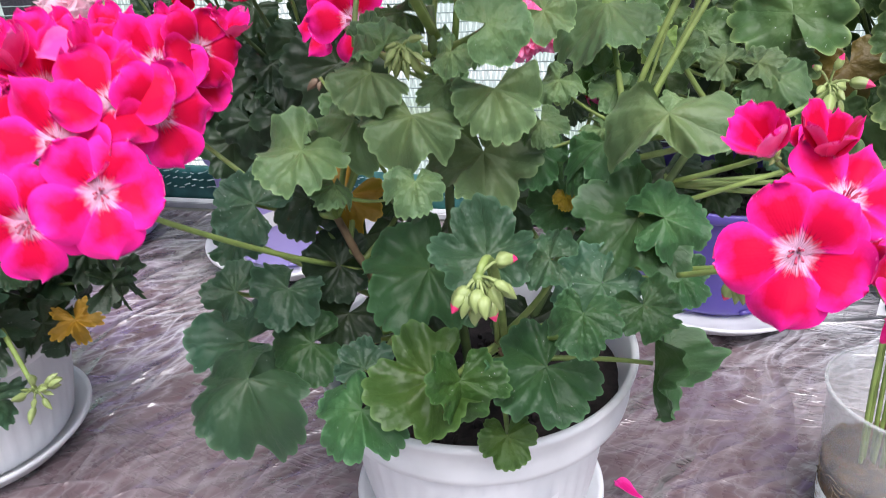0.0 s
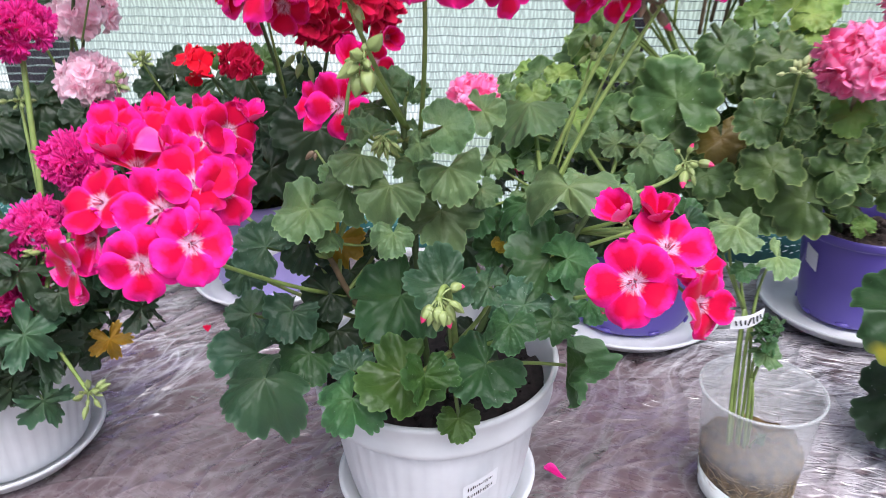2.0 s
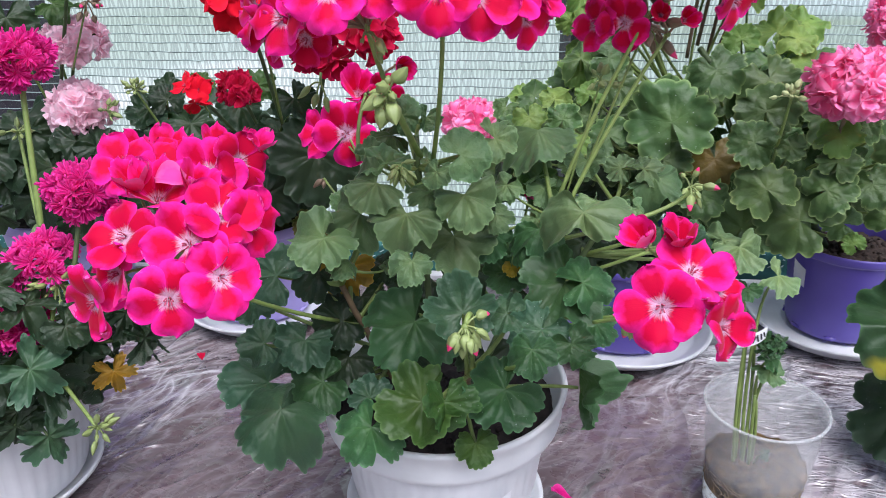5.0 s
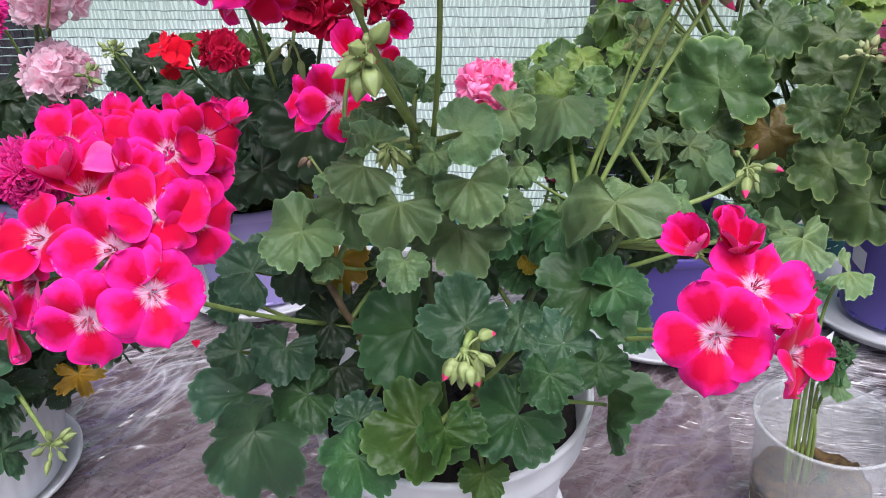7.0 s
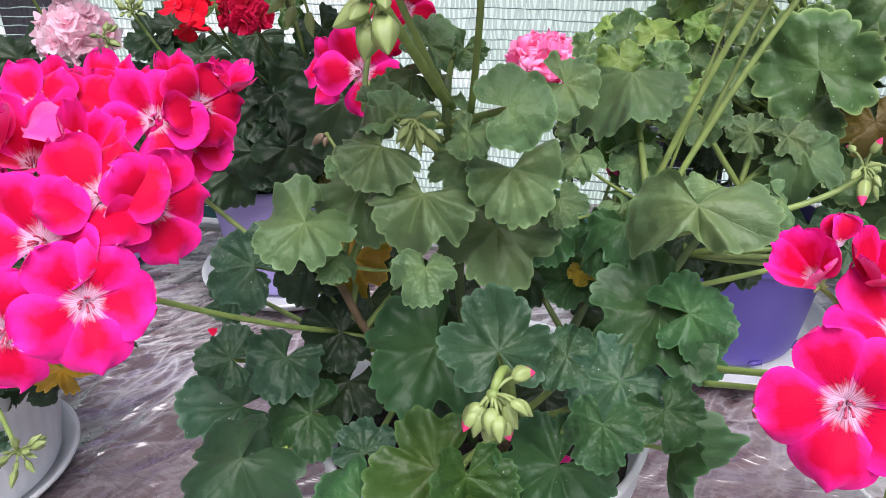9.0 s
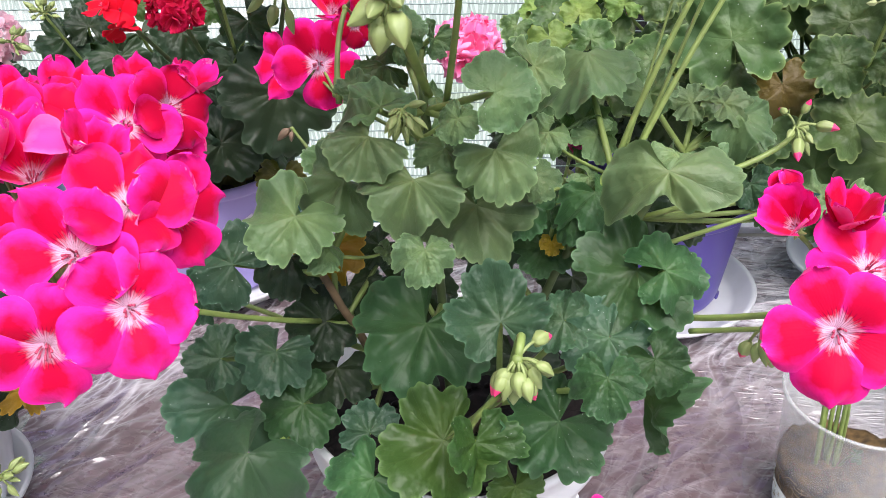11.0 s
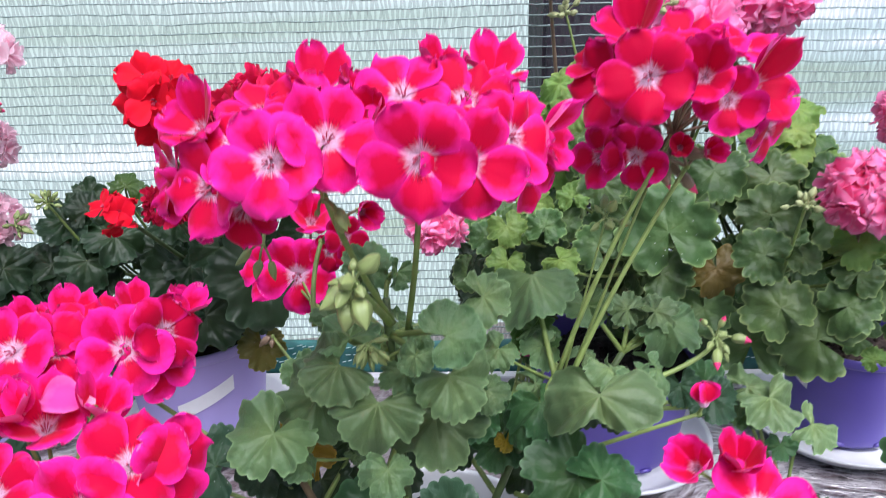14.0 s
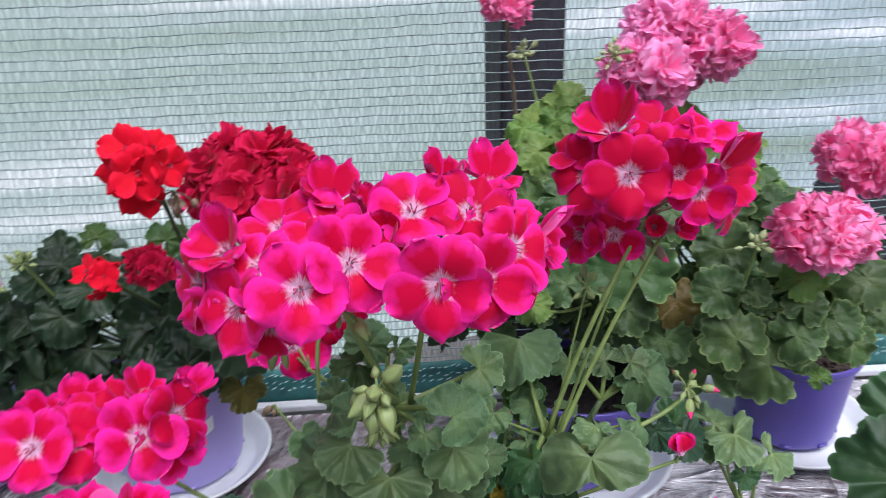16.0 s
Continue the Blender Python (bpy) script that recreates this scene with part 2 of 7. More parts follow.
PETAL_PALE = petal_material("pale_pink_petal", (0.95, 0.62, 0.74), (0.97, 0.64, 0.75), (0.99, 0.80, 0.88), (0.85, 0.28, 0.42), 0.2, sheer=0.45)
PETAL_RED = petal_material("scarlet_petal", (0.78, 0.008, 0.03), (0.78, 0.005, 0.026), (0.84, 0.009, 0.045), (0.45, 0.0, 0.02), 0.1, lines=3.0, sheer=0.35)
PETAL_DARKRED = petal_material("dark_red_petal", (0.58, 0.005, 0.06), (0.56, 0.006, 0.045), (0.70, 0.012, 0.09), (0.20, 0.0, 0.02), 0.1, lines=3.0, sheer=0.35)
PETAL_PINK = petal_material("rose_pink_petal", (1.0, 0.23, 0.50), (1.0, 0.22, 0.50), (1.0, 0.46, 0.75), (0.90, 0.17, 0.40), 0.08, sheer=0.35)
PETAL_CORAL = petal_material("coral_pink_petal", (1.0, 0.18, 0.42), (1.0, 0.17, 0.42), (1.0, 0.40, 0.67), (0.90, 0.13, 0.34), 0.08, sheer=0.35)
POT_WHITE = plain("white_pot_plastic", (0.65, 0.665, 0.69), 0.42, 0.11, 22, 0.10)
POT_PURPLE = plain("purple_pot_plastic", (0.105, 0.075, 0.36), 0.35, 0.08, 12, 0.05)
POT_LAVENDER = plain("lavender_pot_plastic", (0.40, 0.34, 0.70), 0.35, 0.06, 12, 0.05)
SOIL = plain("potting_soil", (0.011, 0.007, 0.007), 0.95, 0.7, 220, 1.0)
SOIL_DRY = plain("dry_soil", (0.050, 0.034, 0.027), 0.95, 0.6, 200, 1.0)
PAPER = plain("paper_label", (0.78, 0.79, 0.82), 0.6, 0.04, 60, 0.05)
INK = plain("black_ink", (0.02, 0.02, 0.025), 0.6, 0.1)
POST = plain("weathered_dark_post", (0.030, 0.020, 0.034), 0.7, 0.3, 30, 0.3)

# ---- mesh helpers ----
def mesh_object(name, bm, mat, parent=None, smooth=True):
    me = bpy.data.meshes.new(name)
    bm.to_mesh(me)
    bm.free()
    for m in (mat if isinstance(mat, (list, tuple)) else [mat]):
        me.materials.append(m)
    if smooth:
        me.shade_smooth()
    ob = new(name, me)
    ob.parent = parent
    return ob


def part(name, bm, mat, parent, label="", smooth=True):
    ob = mesh_object(name, bm, mat, parent, smooth)
    return tagged(ob, label) if label else ob


def thing(name, x, y, z, label, category, group=""):
    ob = new(name)
    ob.empty_display_size = 0.02
    ob.location = (x, y, z)
    return tagged(ob, label, category, group)


def box(bm, x0, y0, z0, x1, y1, z1, bevel=0.0):
    m = Matrix.LocRotScale(((x0 + x1) / 2, (y0 + y1) / 2, (z0 + z1) / 2), None, (x1 - x0, y1 - y0, z1 - z0))
    vs = bmesh.ops.create_cube(bm, size=1, matrix=m)["verts"]
    if bevel:
        es = list({e for v in vs for e in v.link_edges})
        bmesh.ops.bevel(bm, geom=es, offset=bevel, segments=2, affect="EDGES")


def lathe(profile, segs=64, ripple=None):
    """A turned body from (radius, height) pairs; ripple(angle, i) scales the radius."""
    bm = bmesh.new()
    rows = []
    for i, (r, z) in enumerate(profile):
        if r < 1e-6:
            rows.append([bm.verts.new((0, 0, z))])
            continue
        row = []
        for k in range(segs):
            a = 2 * math.pi * k / segs
            rr = r * (ripple(a, i) if ripple else 1)
            row.append(bm.verts.new((rr * math.cos(a), rr * math.sin(a), z)))
        rows.append(row)
    for a, b in zip(rows, rows[1:]):
        for k in range(segs):
            n = (k + 1) % segs
            if len(a) == 1:
                bm.faces.new((a[0], b[n], b[k]))
            elif len(b) == 1:
                bm.faces.new((a[k], a[n], b[0]))
            else:
                bm.faces.new((a[k], a[n], b[n], b[k]))
    bmesh.ops.recalc_face_normals(bm, faces=bm.faces)
    return bm


def tube(bm, pts, radii, segs=7, cap=True):
    pts = [Vector(p) for p in pts]
    if isinstance(radii, (int, float)):
        radii = [radii] * len(pts)
    rings = []
    ref = Vector((0.31, 0.17, 0.93))
    for i, p in enumerate(pts):
        d = (pts[min(i + 1, len(pts) - 1)] - pts[max(i - 1, 0)]).normalized()
        s = d.cross(ref)
        if s.length < 0.05:
            s = d.cross(Vector((1, 0, 0)))
        s.normalize()
        t = d.cross(s)
        rings.append([bm.verts.new(p + radii[i] * (math.cos(2 * math.pi * k / segs) * s + math.sin(2 * math.pi * k / segs) * t)) for k in range(segs)])
    for a, b in zip(rings, rings[1:]):
        for k in range(segs):
            bm.faces.new((a[k], a[(k + 1) % segs], b[(k + 1) % segs], b[k]))
    if cap:
        bm.faces.new(rings[0][::-1])
        bm.faces.new(rings[-1])
    return bm


def arc(a, b, sag=(0, 0, 0), n=7):
    a, b, s = Vector(a), Vector(b), Vector(sag)
    return [a.lerp(b, i / n) + s * (4 * (i / n) * (1 - i / n)) for i in range(n + 1)]


# ---- the table under its wrinkled plastic sheet ----
NET_Y, NET_SLOPE = 0.815, -0.16          # the net wall stands at y = NET_Y + NET_SLOPE * x


def wrinkle(x, y):
    across, along = 0.90 * x - 0.43 * y, 0.43 * x + 0.90 * y
    a = noise.noise((across * 8.0, along * 2.2, 0.3))
    b = noise.noise((across * 21 + 2 * a, along * 5, 4.0))
    c = noise.noise((across * 45 + 2 * b, along * 16, 7.0))
    d = noise.noise((along * 11, across * 4 + a, 9.0))
    r = (1 - abs(a)) ** 8 * 0.0024 + (1 - abs(b)) ** 8 * 0.0008 + (1 - abs(d)) ** 9 * 0.0009 + c * 0.0001
    return r - 0.0043


film, nt, p, out = material("brown_plastic_film")
big = noise_tex(nt, 5.0, 4)
fine = noise_tex(nt, 70.0, 5, 0.6)
tc = nt.nodes.new("ShaderNodeTexCoord")
nt.links.new(ramp(nt, fine, [(0.3, 0.20), (0.75, 0.38)]), p.inputs["Roughness"])
p.inputs["Specular IOR Level"].default_value = 0.7
p.inputs["Coat Weight"].default_value, p.inputs["Coat Roughness"].default_value, p.inputs["Coat IOR"].default_value = 0.8, 0.16, 1.9
def crinkle(angle, sx, sy, scale, twist, sharp=4.0):
    """Sharp creases, drawn out along one direction."""
    m2 = nt.nodes.new("ShaderNodeMapping")
    m2.inputs["Rotation"].default_value, m2.inputs["Scale"].default_value = (0, 0, radians(angle)), (1 / sx, 1 / sy, 1)
    m2.vector_type = "TEXTURE"
    warp = nt.nodes.new("ShaderNodeTexNoise")
    warp.inputs["Scale"].default_value, warp.inputs["Detail"].default_value = 6.0, 2.0
    nt.links.new(tc.outputs["Object"], warp.inputs["Vector"])
    add = nt.nodes.new("ShaderNodeVectorMath")
    add.operation = "MULTIPLY_ADD"
    nt.links.new(warp.outputs["Color"], add.inputs[0])
    add.inputs[1].default_value = (twist, twist, 0)
    nt.links.new(tc.outputs["Object"], add.inputs[2])
    nt.links.new(add.outputs[0], m2.inputs["Vector"])
    v = nt.nodes.new("ShaderNodeTexNoise")
    v.inputs["Scale"].default_value, v.inputs["Detail"].default_value, v.inputs["Roughness"].default_value = scale, 2.0, 0.5
    nt.links.new(m2.outputs[0], v.inputs["Vector"])
    ridge = math_node(nt, "ABSOLUTE", math_node(nt, "MULTIPLY_ADD", v.outputs["Fac"], 2.0, -1.0))
    return math_node(nt, "POWER", math_node(nt, "SUBTRACT", 1.0, ridge, clamp=True), sharp)


crest_long, crest_side, crest_fine = crinkle(62, 0.5, 2.6, 6.0, 0.10), crinkle(20, 0.6, 2.2, 9.0, 0.08), crinkle(40, 0.9, 2.0, 26.0, 0.05)
crest = math_node(nt, "ADD", crest_long, math_node(nt, "ADD", math_node(nt, "MULTIPLY", crest_side, 0.55), math_node(nt, "MULTIPLY", crest_fine, 0.09)))
# creased stretches are whiter; most of it is reflected glints painted into the colour
sep = nt.nodes.new("ShaderNodeSeparateXYZ")
nt.links.new(tc.outputs["Object"], sep.inputs[0])
creased_glint = noise_tex(nt, 4.2, 3)
creased_glint = math_node(nt, "MULTIPLY", math_node(nt, "SUBTRACT", creased_glint, 0.49), 6.0, clamp=True)
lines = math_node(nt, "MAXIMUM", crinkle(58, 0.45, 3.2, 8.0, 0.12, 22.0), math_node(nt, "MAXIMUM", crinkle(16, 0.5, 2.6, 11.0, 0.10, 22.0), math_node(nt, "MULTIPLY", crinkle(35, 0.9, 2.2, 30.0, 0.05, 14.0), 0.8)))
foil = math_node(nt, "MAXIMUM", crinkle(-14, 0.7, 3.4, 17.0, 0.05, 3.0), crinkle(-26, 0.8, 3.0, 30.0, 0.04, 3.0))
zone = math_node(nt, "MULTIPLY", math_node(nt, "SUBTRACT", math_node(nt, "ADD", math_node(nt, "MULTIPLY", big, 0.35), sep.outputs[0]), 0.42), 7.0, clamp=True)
# bright reflections on the right-hand film, drawn as white slivers in the base colour
glint_shards = math_node(nt, "MULTIPLY", math_node(nt, "SUBTRACT", foil, 0.50), 4.0, clamp=True)
white = math_node(nt, "ADD", math_node(nt, "MULTIPLY", lines, math_node(nt, "MULTIPLY_ADD", creased_glint, 0.75, 0.20)), math_node(nt, "MULTIPLY", glint_shards, math_node(nt, "MULTIPLY", zone, 0.52)), clamp=True)
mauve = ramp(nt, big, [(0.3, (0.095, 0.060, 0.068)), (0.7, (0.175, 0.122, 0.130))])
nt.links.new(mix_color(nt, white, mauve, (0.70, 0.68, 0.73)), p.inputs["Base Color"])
b = nt.nodes.new("ShaderNodeBump")
seam = math_node(nt, "ABSOLUTE", math_node(nt, "SUBTRACT", math_node(nt, "FRACT", math_node(nt, "DIVIDE", math_node(nt, "ADD", sep.outputs[1], 0.3425), 0.155)), 0.5))
seam = math_node(nt, "SUBTRACT", 1.0, math_node(nt, "DIVIDE", seam, 0.016), clamp=True)
b.inputs["Strength"].default_value, b.inputs["Distance"].default_value = 1.0, 0.011
rough_part = math_node(nt, "MULTIPLY_ADD", creased_glint, 0.42, math_node(nt, "MULTIPLY_ADD", zone, 0.35, 0.40))
nt.links.new(math_node(nt, "ADD", math_node(nt, "ADD", math_node(nt, "SUBTRACT", math_node(nt, "MULTIPLY", crest, rough_part), math_node(nt, "MULTIPLY", seam, 0.035)), math_node(nt, "MULTIPLY", math_node(nt, "MULTIPLY", foil, math_node(nt, "MULTIPLY_ADD", zone, 0.8, 0.2)), 0.30)), math_node(nt, "MULTIPLY", fine, 0.03)), b.inputs["Height"])
nt.links.new(b.outputs[0], p.inputs["Normal"])
nt.links.new(b.outputs[0], p.inputs["Coat Normal"])
FILM = film

bm = bmesh.new()
nx, ny = 430, 300
grid = []
for j in range(ny + 1):
    row = []
    for i in range(nx + 1):
        x = -1.15 + 2.4 * i / nx
        y0, y1 = -0.45, NET_Y + NET_SLOPE * x - 0.03
        y = y0 + (y1 - y0) * (j / ny)
        row.append(bm.verts.new((x, y, wrinkle(x, y) if j < ny else -0.002)))
    grid.append(row)
for j in range(ny):
    for i in range(nx):
        bm.faces.new((grid[j][i], grid[j][i + 1], grid[j + 1][i + 1], grid[j + 1][i]))
table = thing("table", 0, 0.1, -0.75, "wooden table covered with a wrinkled brown plastic sheet", "table")
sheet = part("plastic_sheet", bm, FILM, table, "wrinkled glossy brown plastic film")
sheet.location = (0, -0.1, 0.75)
WOOD = plain("grey_boards", (0.30, 0.27, 0.25), 0.75, 0.25, 25, 0.4)
for i in range(9):
    bm = bmesh.new()
    box(bm, -1.14, -0.44 + 0.155 * i, -0.040, 1.24, -0.44 + 0.155 * i + 0.15, -0.014, 0.003)
    ob = part("board", bm, WOOD, table, smooth=False)
    ob.location = (0, -0.1, 0.75)
for x in (-1.08, 1.18):
    for y in (-0.38, 0.80):
        bm = bmesh.new()
        box(bm, x - 0.035, y - 0.035, -0.75, x + 0.035, y + 0.035, -0.041, 0.004)
        ob = part("leg", bm, WOOD, table, smooth=False)
        ob.location = (0, -0.1, 0.75)

# ---- ground and what lies beyond the net ----
grass, nt, p, out = material("meadow_ground")
g = noise_tex(nt, 1.3, 6)
nt.links.new(ramp(nt, g, [(0.25, (0.05, 0.09, 0.03)), (0.5, (0.10, 0.16, 0.06)), (0.75, (0.20, 0.19, 0.12))]), p.inputs["Base Color"])
p.inputs["Roughness"].default_value = 0.9
bump(nt, p, noise_tex(nt, 40, 5), 0.6, 0.01)
bm = bmesh.new()
bmesh.ops.create_grid(bm, x_segments=8, y_segments=8, size=300)
ground = mesh_object("ground", bm, grass)
ground.location = (0, 0, -0.75)
tagged(ground, "grassy ground around the table", "ground", kind="structure")

# the brightness beyond the net is emitted by the backdrop plane itself
far, nt, p, out = material("self_lit_blurred_garden")
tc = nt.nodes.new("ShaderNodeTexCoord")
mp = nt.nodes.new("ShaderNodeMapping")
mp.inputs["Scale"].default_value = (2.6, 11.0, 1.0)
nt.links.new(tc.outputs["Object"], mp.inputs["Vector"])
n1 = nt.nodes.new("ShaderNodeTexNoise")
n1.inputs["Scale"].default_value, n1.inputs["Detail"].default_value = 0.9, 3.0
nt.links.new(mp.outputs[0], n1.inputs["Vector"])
# the white end of the ramp paints glints as bright streaks
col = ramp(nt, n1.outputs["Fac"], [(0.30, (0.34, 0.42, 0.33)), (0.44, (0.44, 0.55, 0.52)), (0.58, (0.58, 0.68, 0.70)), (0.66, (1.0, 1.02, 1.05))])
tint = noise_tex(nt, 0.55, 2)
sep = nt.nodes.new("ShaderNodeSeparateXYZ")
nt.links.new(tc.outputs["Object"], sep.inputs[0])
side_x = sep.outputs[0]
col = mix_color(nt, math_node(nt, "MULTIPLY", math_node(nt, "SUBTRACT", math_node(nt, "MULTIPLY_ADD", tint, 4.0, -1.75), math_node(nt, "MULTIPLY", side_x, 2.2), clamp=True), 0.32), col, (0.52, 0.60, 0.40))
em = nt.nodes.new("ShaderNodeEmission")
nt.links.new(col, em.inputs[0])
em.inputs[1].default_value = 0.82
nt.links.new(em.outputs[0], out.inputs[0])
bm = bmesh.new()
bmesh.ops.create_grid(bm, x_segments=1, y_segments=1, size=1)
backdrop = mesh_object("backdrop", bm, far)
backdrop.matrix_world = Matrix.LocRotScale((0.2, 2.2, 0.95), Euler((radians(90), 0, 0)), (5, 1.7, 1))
tagged(backdrop, "blurred garden beyond the net, a self-lit plane", "backdrop", kind="structure")

# ---- the shade net on its posts ----
NET_CORD = plain("net_cord", (0.24, 0.31, 0.30), 0.6, 0.2, 90)
NET_TAPE = plain("net_tape", (0.085, 0.105, 0.110), 0.5, 0.15, 60)
nt = NET_TAPE.node_tree
tr = nt.nodes.new("ShaderNodeBsdfTransparent")
mx = nt.nodes.new("ShaderNodeMixShader")
mx.inputs[0].default_value = 0.70
nt.links.new(nt.nodes["Principled BSDF"].outputs[0], mx.inputs[1])
nt.links.new(tr.outputs[0], mx.inputs[2])
nt.links.new(mx.outputs[0], nt.nodes["Material Output"].inputs[0])
rng = random.Random(11)


def net_point(x, z):
    sway = 0.004 * noise.noise((x * 3, z * 3, 1)) + 0.0015 * noise.noise((x * 14, z * 14, 3))
    return Vector((x, NET_Y + NET_SLOPE * x + sway, z + 0.0034 * noise.noise((x * 6, z * 8, 6)) + 0.0012 * noise.noise((x * 45, z * 70, 8))))


def net_sheet():
    cords, tapes = bmesh.new(), bmesh.new()
    row_h, z, x0, x1 = 0.0104, -0.03, -1.1, 1.2
    rows = 0
    while z < 0.98:
        pts = [net_point(x0 + (x1 - x0) * i / 330, z) for i in range(331)]
        tube(cords, pts, [0.00058 + 0.0003 * rng.random() for _ in pts], 4, False)
        x = x0
        while x < x1:
            w = rng.uniform(0.0022, 0.0042)
            lean = rng.uniform(-0.0022, 0.0022)
            a, b = net_point(x, z), net_point(x + w, z)
            c, d = net_point(x + w + lean, z + row_h), net_point(x + lean, z + row_h)
            tapes.faces.new([tapes.verts.new(v) for v in (a, b, c, d)])
            x += w + rng.uniform(0.0006, 0.0026)
        z += row_h
        rows += 1
    return cords, tapes


cords, tapes = net_sheet()
net = thing("shade_net", 0, NET_Y, 0, "pale green knitted shade net stretched behind the table", "net")
ob = part("cording", cords, NET_CORD, net, "dark horizontal cords")
ob.location = (0, -NET_Y, 0)
tagged(ob, kind="stuff")
ob = part("weave", tapes, NET_TAPE, net, "pale green woven tapes", smooth=False)
ob.location = (0, -NET_Y, 0)
tagged(ob, kind="stuff")
TEAL = plain("teal_hem", (0.03, 0.14, 0.13), 0.6, 0.3, 60, 0.4)
def hem_band():
    """The net's lower edge, folded over into a flat double band, with two seams of pale thread."""
    band, thread = bmesh.new(), bmesh.new()
    rows = []
    for z, out_ in ((-0.004, 0.004), (0.004, 0.0065), (0.020, 0.0055), (0.036, 0.0060), (0.044, 0.0045), (0.046, 0.0), (0.040, -0.004), (-0.004, -0.004)):
        rows.append([band.verts.new(net_point(-1.1 + 2.3 * k / 150, z) - Vector((0, out_ + 0.0014 * noise.noise((k * 0.35, z * 60, 2)), 0))) for k in range(151)])
    for a, b in zip(rows, rows[1:] + rows[:1]):
        for k in range(150):
            band.faces.new((a[k], a[k + 1], b[k + 1], b[k]))
    bmesh.ops.recalc_face_normals(band, faces=band.faces)
    for z in (0.021, 0.031, 0.040):
        x = -1.1
        while x < 1.18:
            q = net_point(x, z + rng.uniform(-0.002, 0.002)) - Vector((0, 0.0085, 0))
            tube(thread, [q, q + Vector((rng.uniform(0.003, 0.007), 0.001, rng.uniform(-0.002, 0.003)))], 0.0007, 4)
            x += rng.uniform(0.006, 0.011)
    return band, thread


band, thread = hem_band()
ob = part("hem", band, TEAL, net, "dark teal folded hem")
ob.location = (0, -NET_Y, 0)
ob = part("stitching", thread, plain("pale_thread", (0.42, 0.55, 0.54), 0.7, 0.2, 90), net, "pale stitches")
ob.location = (0, -NET_Y, 0)
tagged(ob, kind="stuff")
batten = thing("batten", 0, NET_Y - 0.016, 0.001, "white painted batten along the table's back edge", "batten")
bm = bmesh.new()
box(bm, -1.1, -0.007, -0.003, 1.2, 0.007, 0.005, 0.001)
ob = part("strip", bm, POT_WHITE, batten, smooth=False)
batten.rotation_euler = (0, 0, math.atan(NET_SLOPE))
for px, top in ((0.232, 2.6), (-0.52, 2.6)):
    post = thing("post", px, NET_Y + NET_SLOPE * px + 0.055, -0.75, "dark weathered square post behind the net", "post", "net posts")
    bm = bmesh.new()
    box(bm, -0.037, -0.035, 0, 0.037, 0.035, top, 0.004)
    part("shaft", bm, POST, post, smooth=False)
    bm = bmesh.new()
    box(bm, -0.041, -0.039, top, 0.041, 0.039, top + 0.03, 0.004)
    part("cap", bm, POST, post, smooth=False)

# dark upright panel that fills the dark area behind the net's right end
board = thing("board", 0.775, NET_Y + NET_SLOPE * 0.775 + 0.06, -0.75, "dark upright panel behind the net", "board")
bm = bmesh.new()
box(bm, -0.175, -0.014, 0, 0.175, 0.014, 0.985, 0.004)
part("panel", bm, POST, board, smooth=False)
board.rotation_euler = (0, 0, math.atan(NET_SLOPE))

# ---- pots, saucers and the cup ----
def soil_disc(r, z, seed, rough=0.008):
    """An uneven disc of potting soil with loose crumbs on it."""
    bm = bmesh.new()
    prev, rings, segs = [bm.verts.new((0, 0, z + 0.004))], 14, 64
    def height(x, y):
        return z + rough * (noise.noise((x * 120 + seed, y * 120, 2)) + noise.noise((x * 40, y * 40 + seed, 5)))
    for i in range(1, rings + 1):
        row = []
        for k in range(segs):
            a = 2 * math.pi * k / segs
            x, y = r * i / rings * math.cos(a), r * i / rings * math.sin(a)
            row.append(bm.verts.new((x, y, height(x, y))))
        for k in range(segs):
            n = (k + 1) % segs
            bm.faces.new((prev[0], row[k], row[n]) if i == 1 else (prev[k], row[k], row[n], prev[n]))
        prev = row
    rnd = random.Random(int(abs(seed) * 1000) + 3)
    for _ in range(170):
        a, q = rnd.uniform(0, 6.283), r * 0.96 * math.sqrt(rnd.random())
        x, y = q * math.cos(a), q * math.sin(a)
        size = rnd.uniform(0.0012, 0.0042)
        m = Matrix.LocRotScale((x, y, height(x, y) + 0.3 * size), Euler((rnd.uniform(0, 3), rnd.uniform(0, 3), 0)), Vector((size, size * rnd.uniform(0.6, 1.1), size * rnd.uniform(0.5, 0.9))))
        bmesh.ops.create_icosphere(bm, subdivisions=1, radius=1.0, matrix=m)
    return bm


def white_pot(x, y, r, h, label):
    """A white plastic pot with a broad plain rim over a fluted wall."""
    pot = thing("flower_pot", x, y, 0.012, label, "flower pot", "white pots")
    flute = lambda a, i: 1 + (0.012 * abs(math.sin(a * 22)) if i > 2 else 0)
    wall = [(0, 0), (r * 0.70, 0), (r * 0.72, 0.003), (r * 0.735, 0.012), (r * 0.78, h * 0.3), (r * 0.82, h * 0.55), (r * 0.845, h * 0.72)]
    part("body", lathe(wall, 176, flute), POT_WHITE, pot)
    rim = [(r * 0.845, h * 0.70), (r * 0.90, h * 0.72), (r * 0.955, h * 0.76), (r * 0.965, h * 0.80), (r * 0.955, h * 0.84), (r * 0.965, h * 0.93),
           (r * 0.995, h * 0.965), (r, h * 0.985), (r * 0.99, h), (r * 0.965, h), (r * 0.95, h * 0.985), (r * 0.92, h * 0.86), (r * 0.85, h * 0.70), (r * 0.78, h * 0.4)]
    part("rim", lathe(rim, 96), POT_WHITE, pot)
    part("soil", soil_disc(r * 0.90, h * 0.80, x * 10), SOIL, pot, "dark moist potting soil")
    return pot


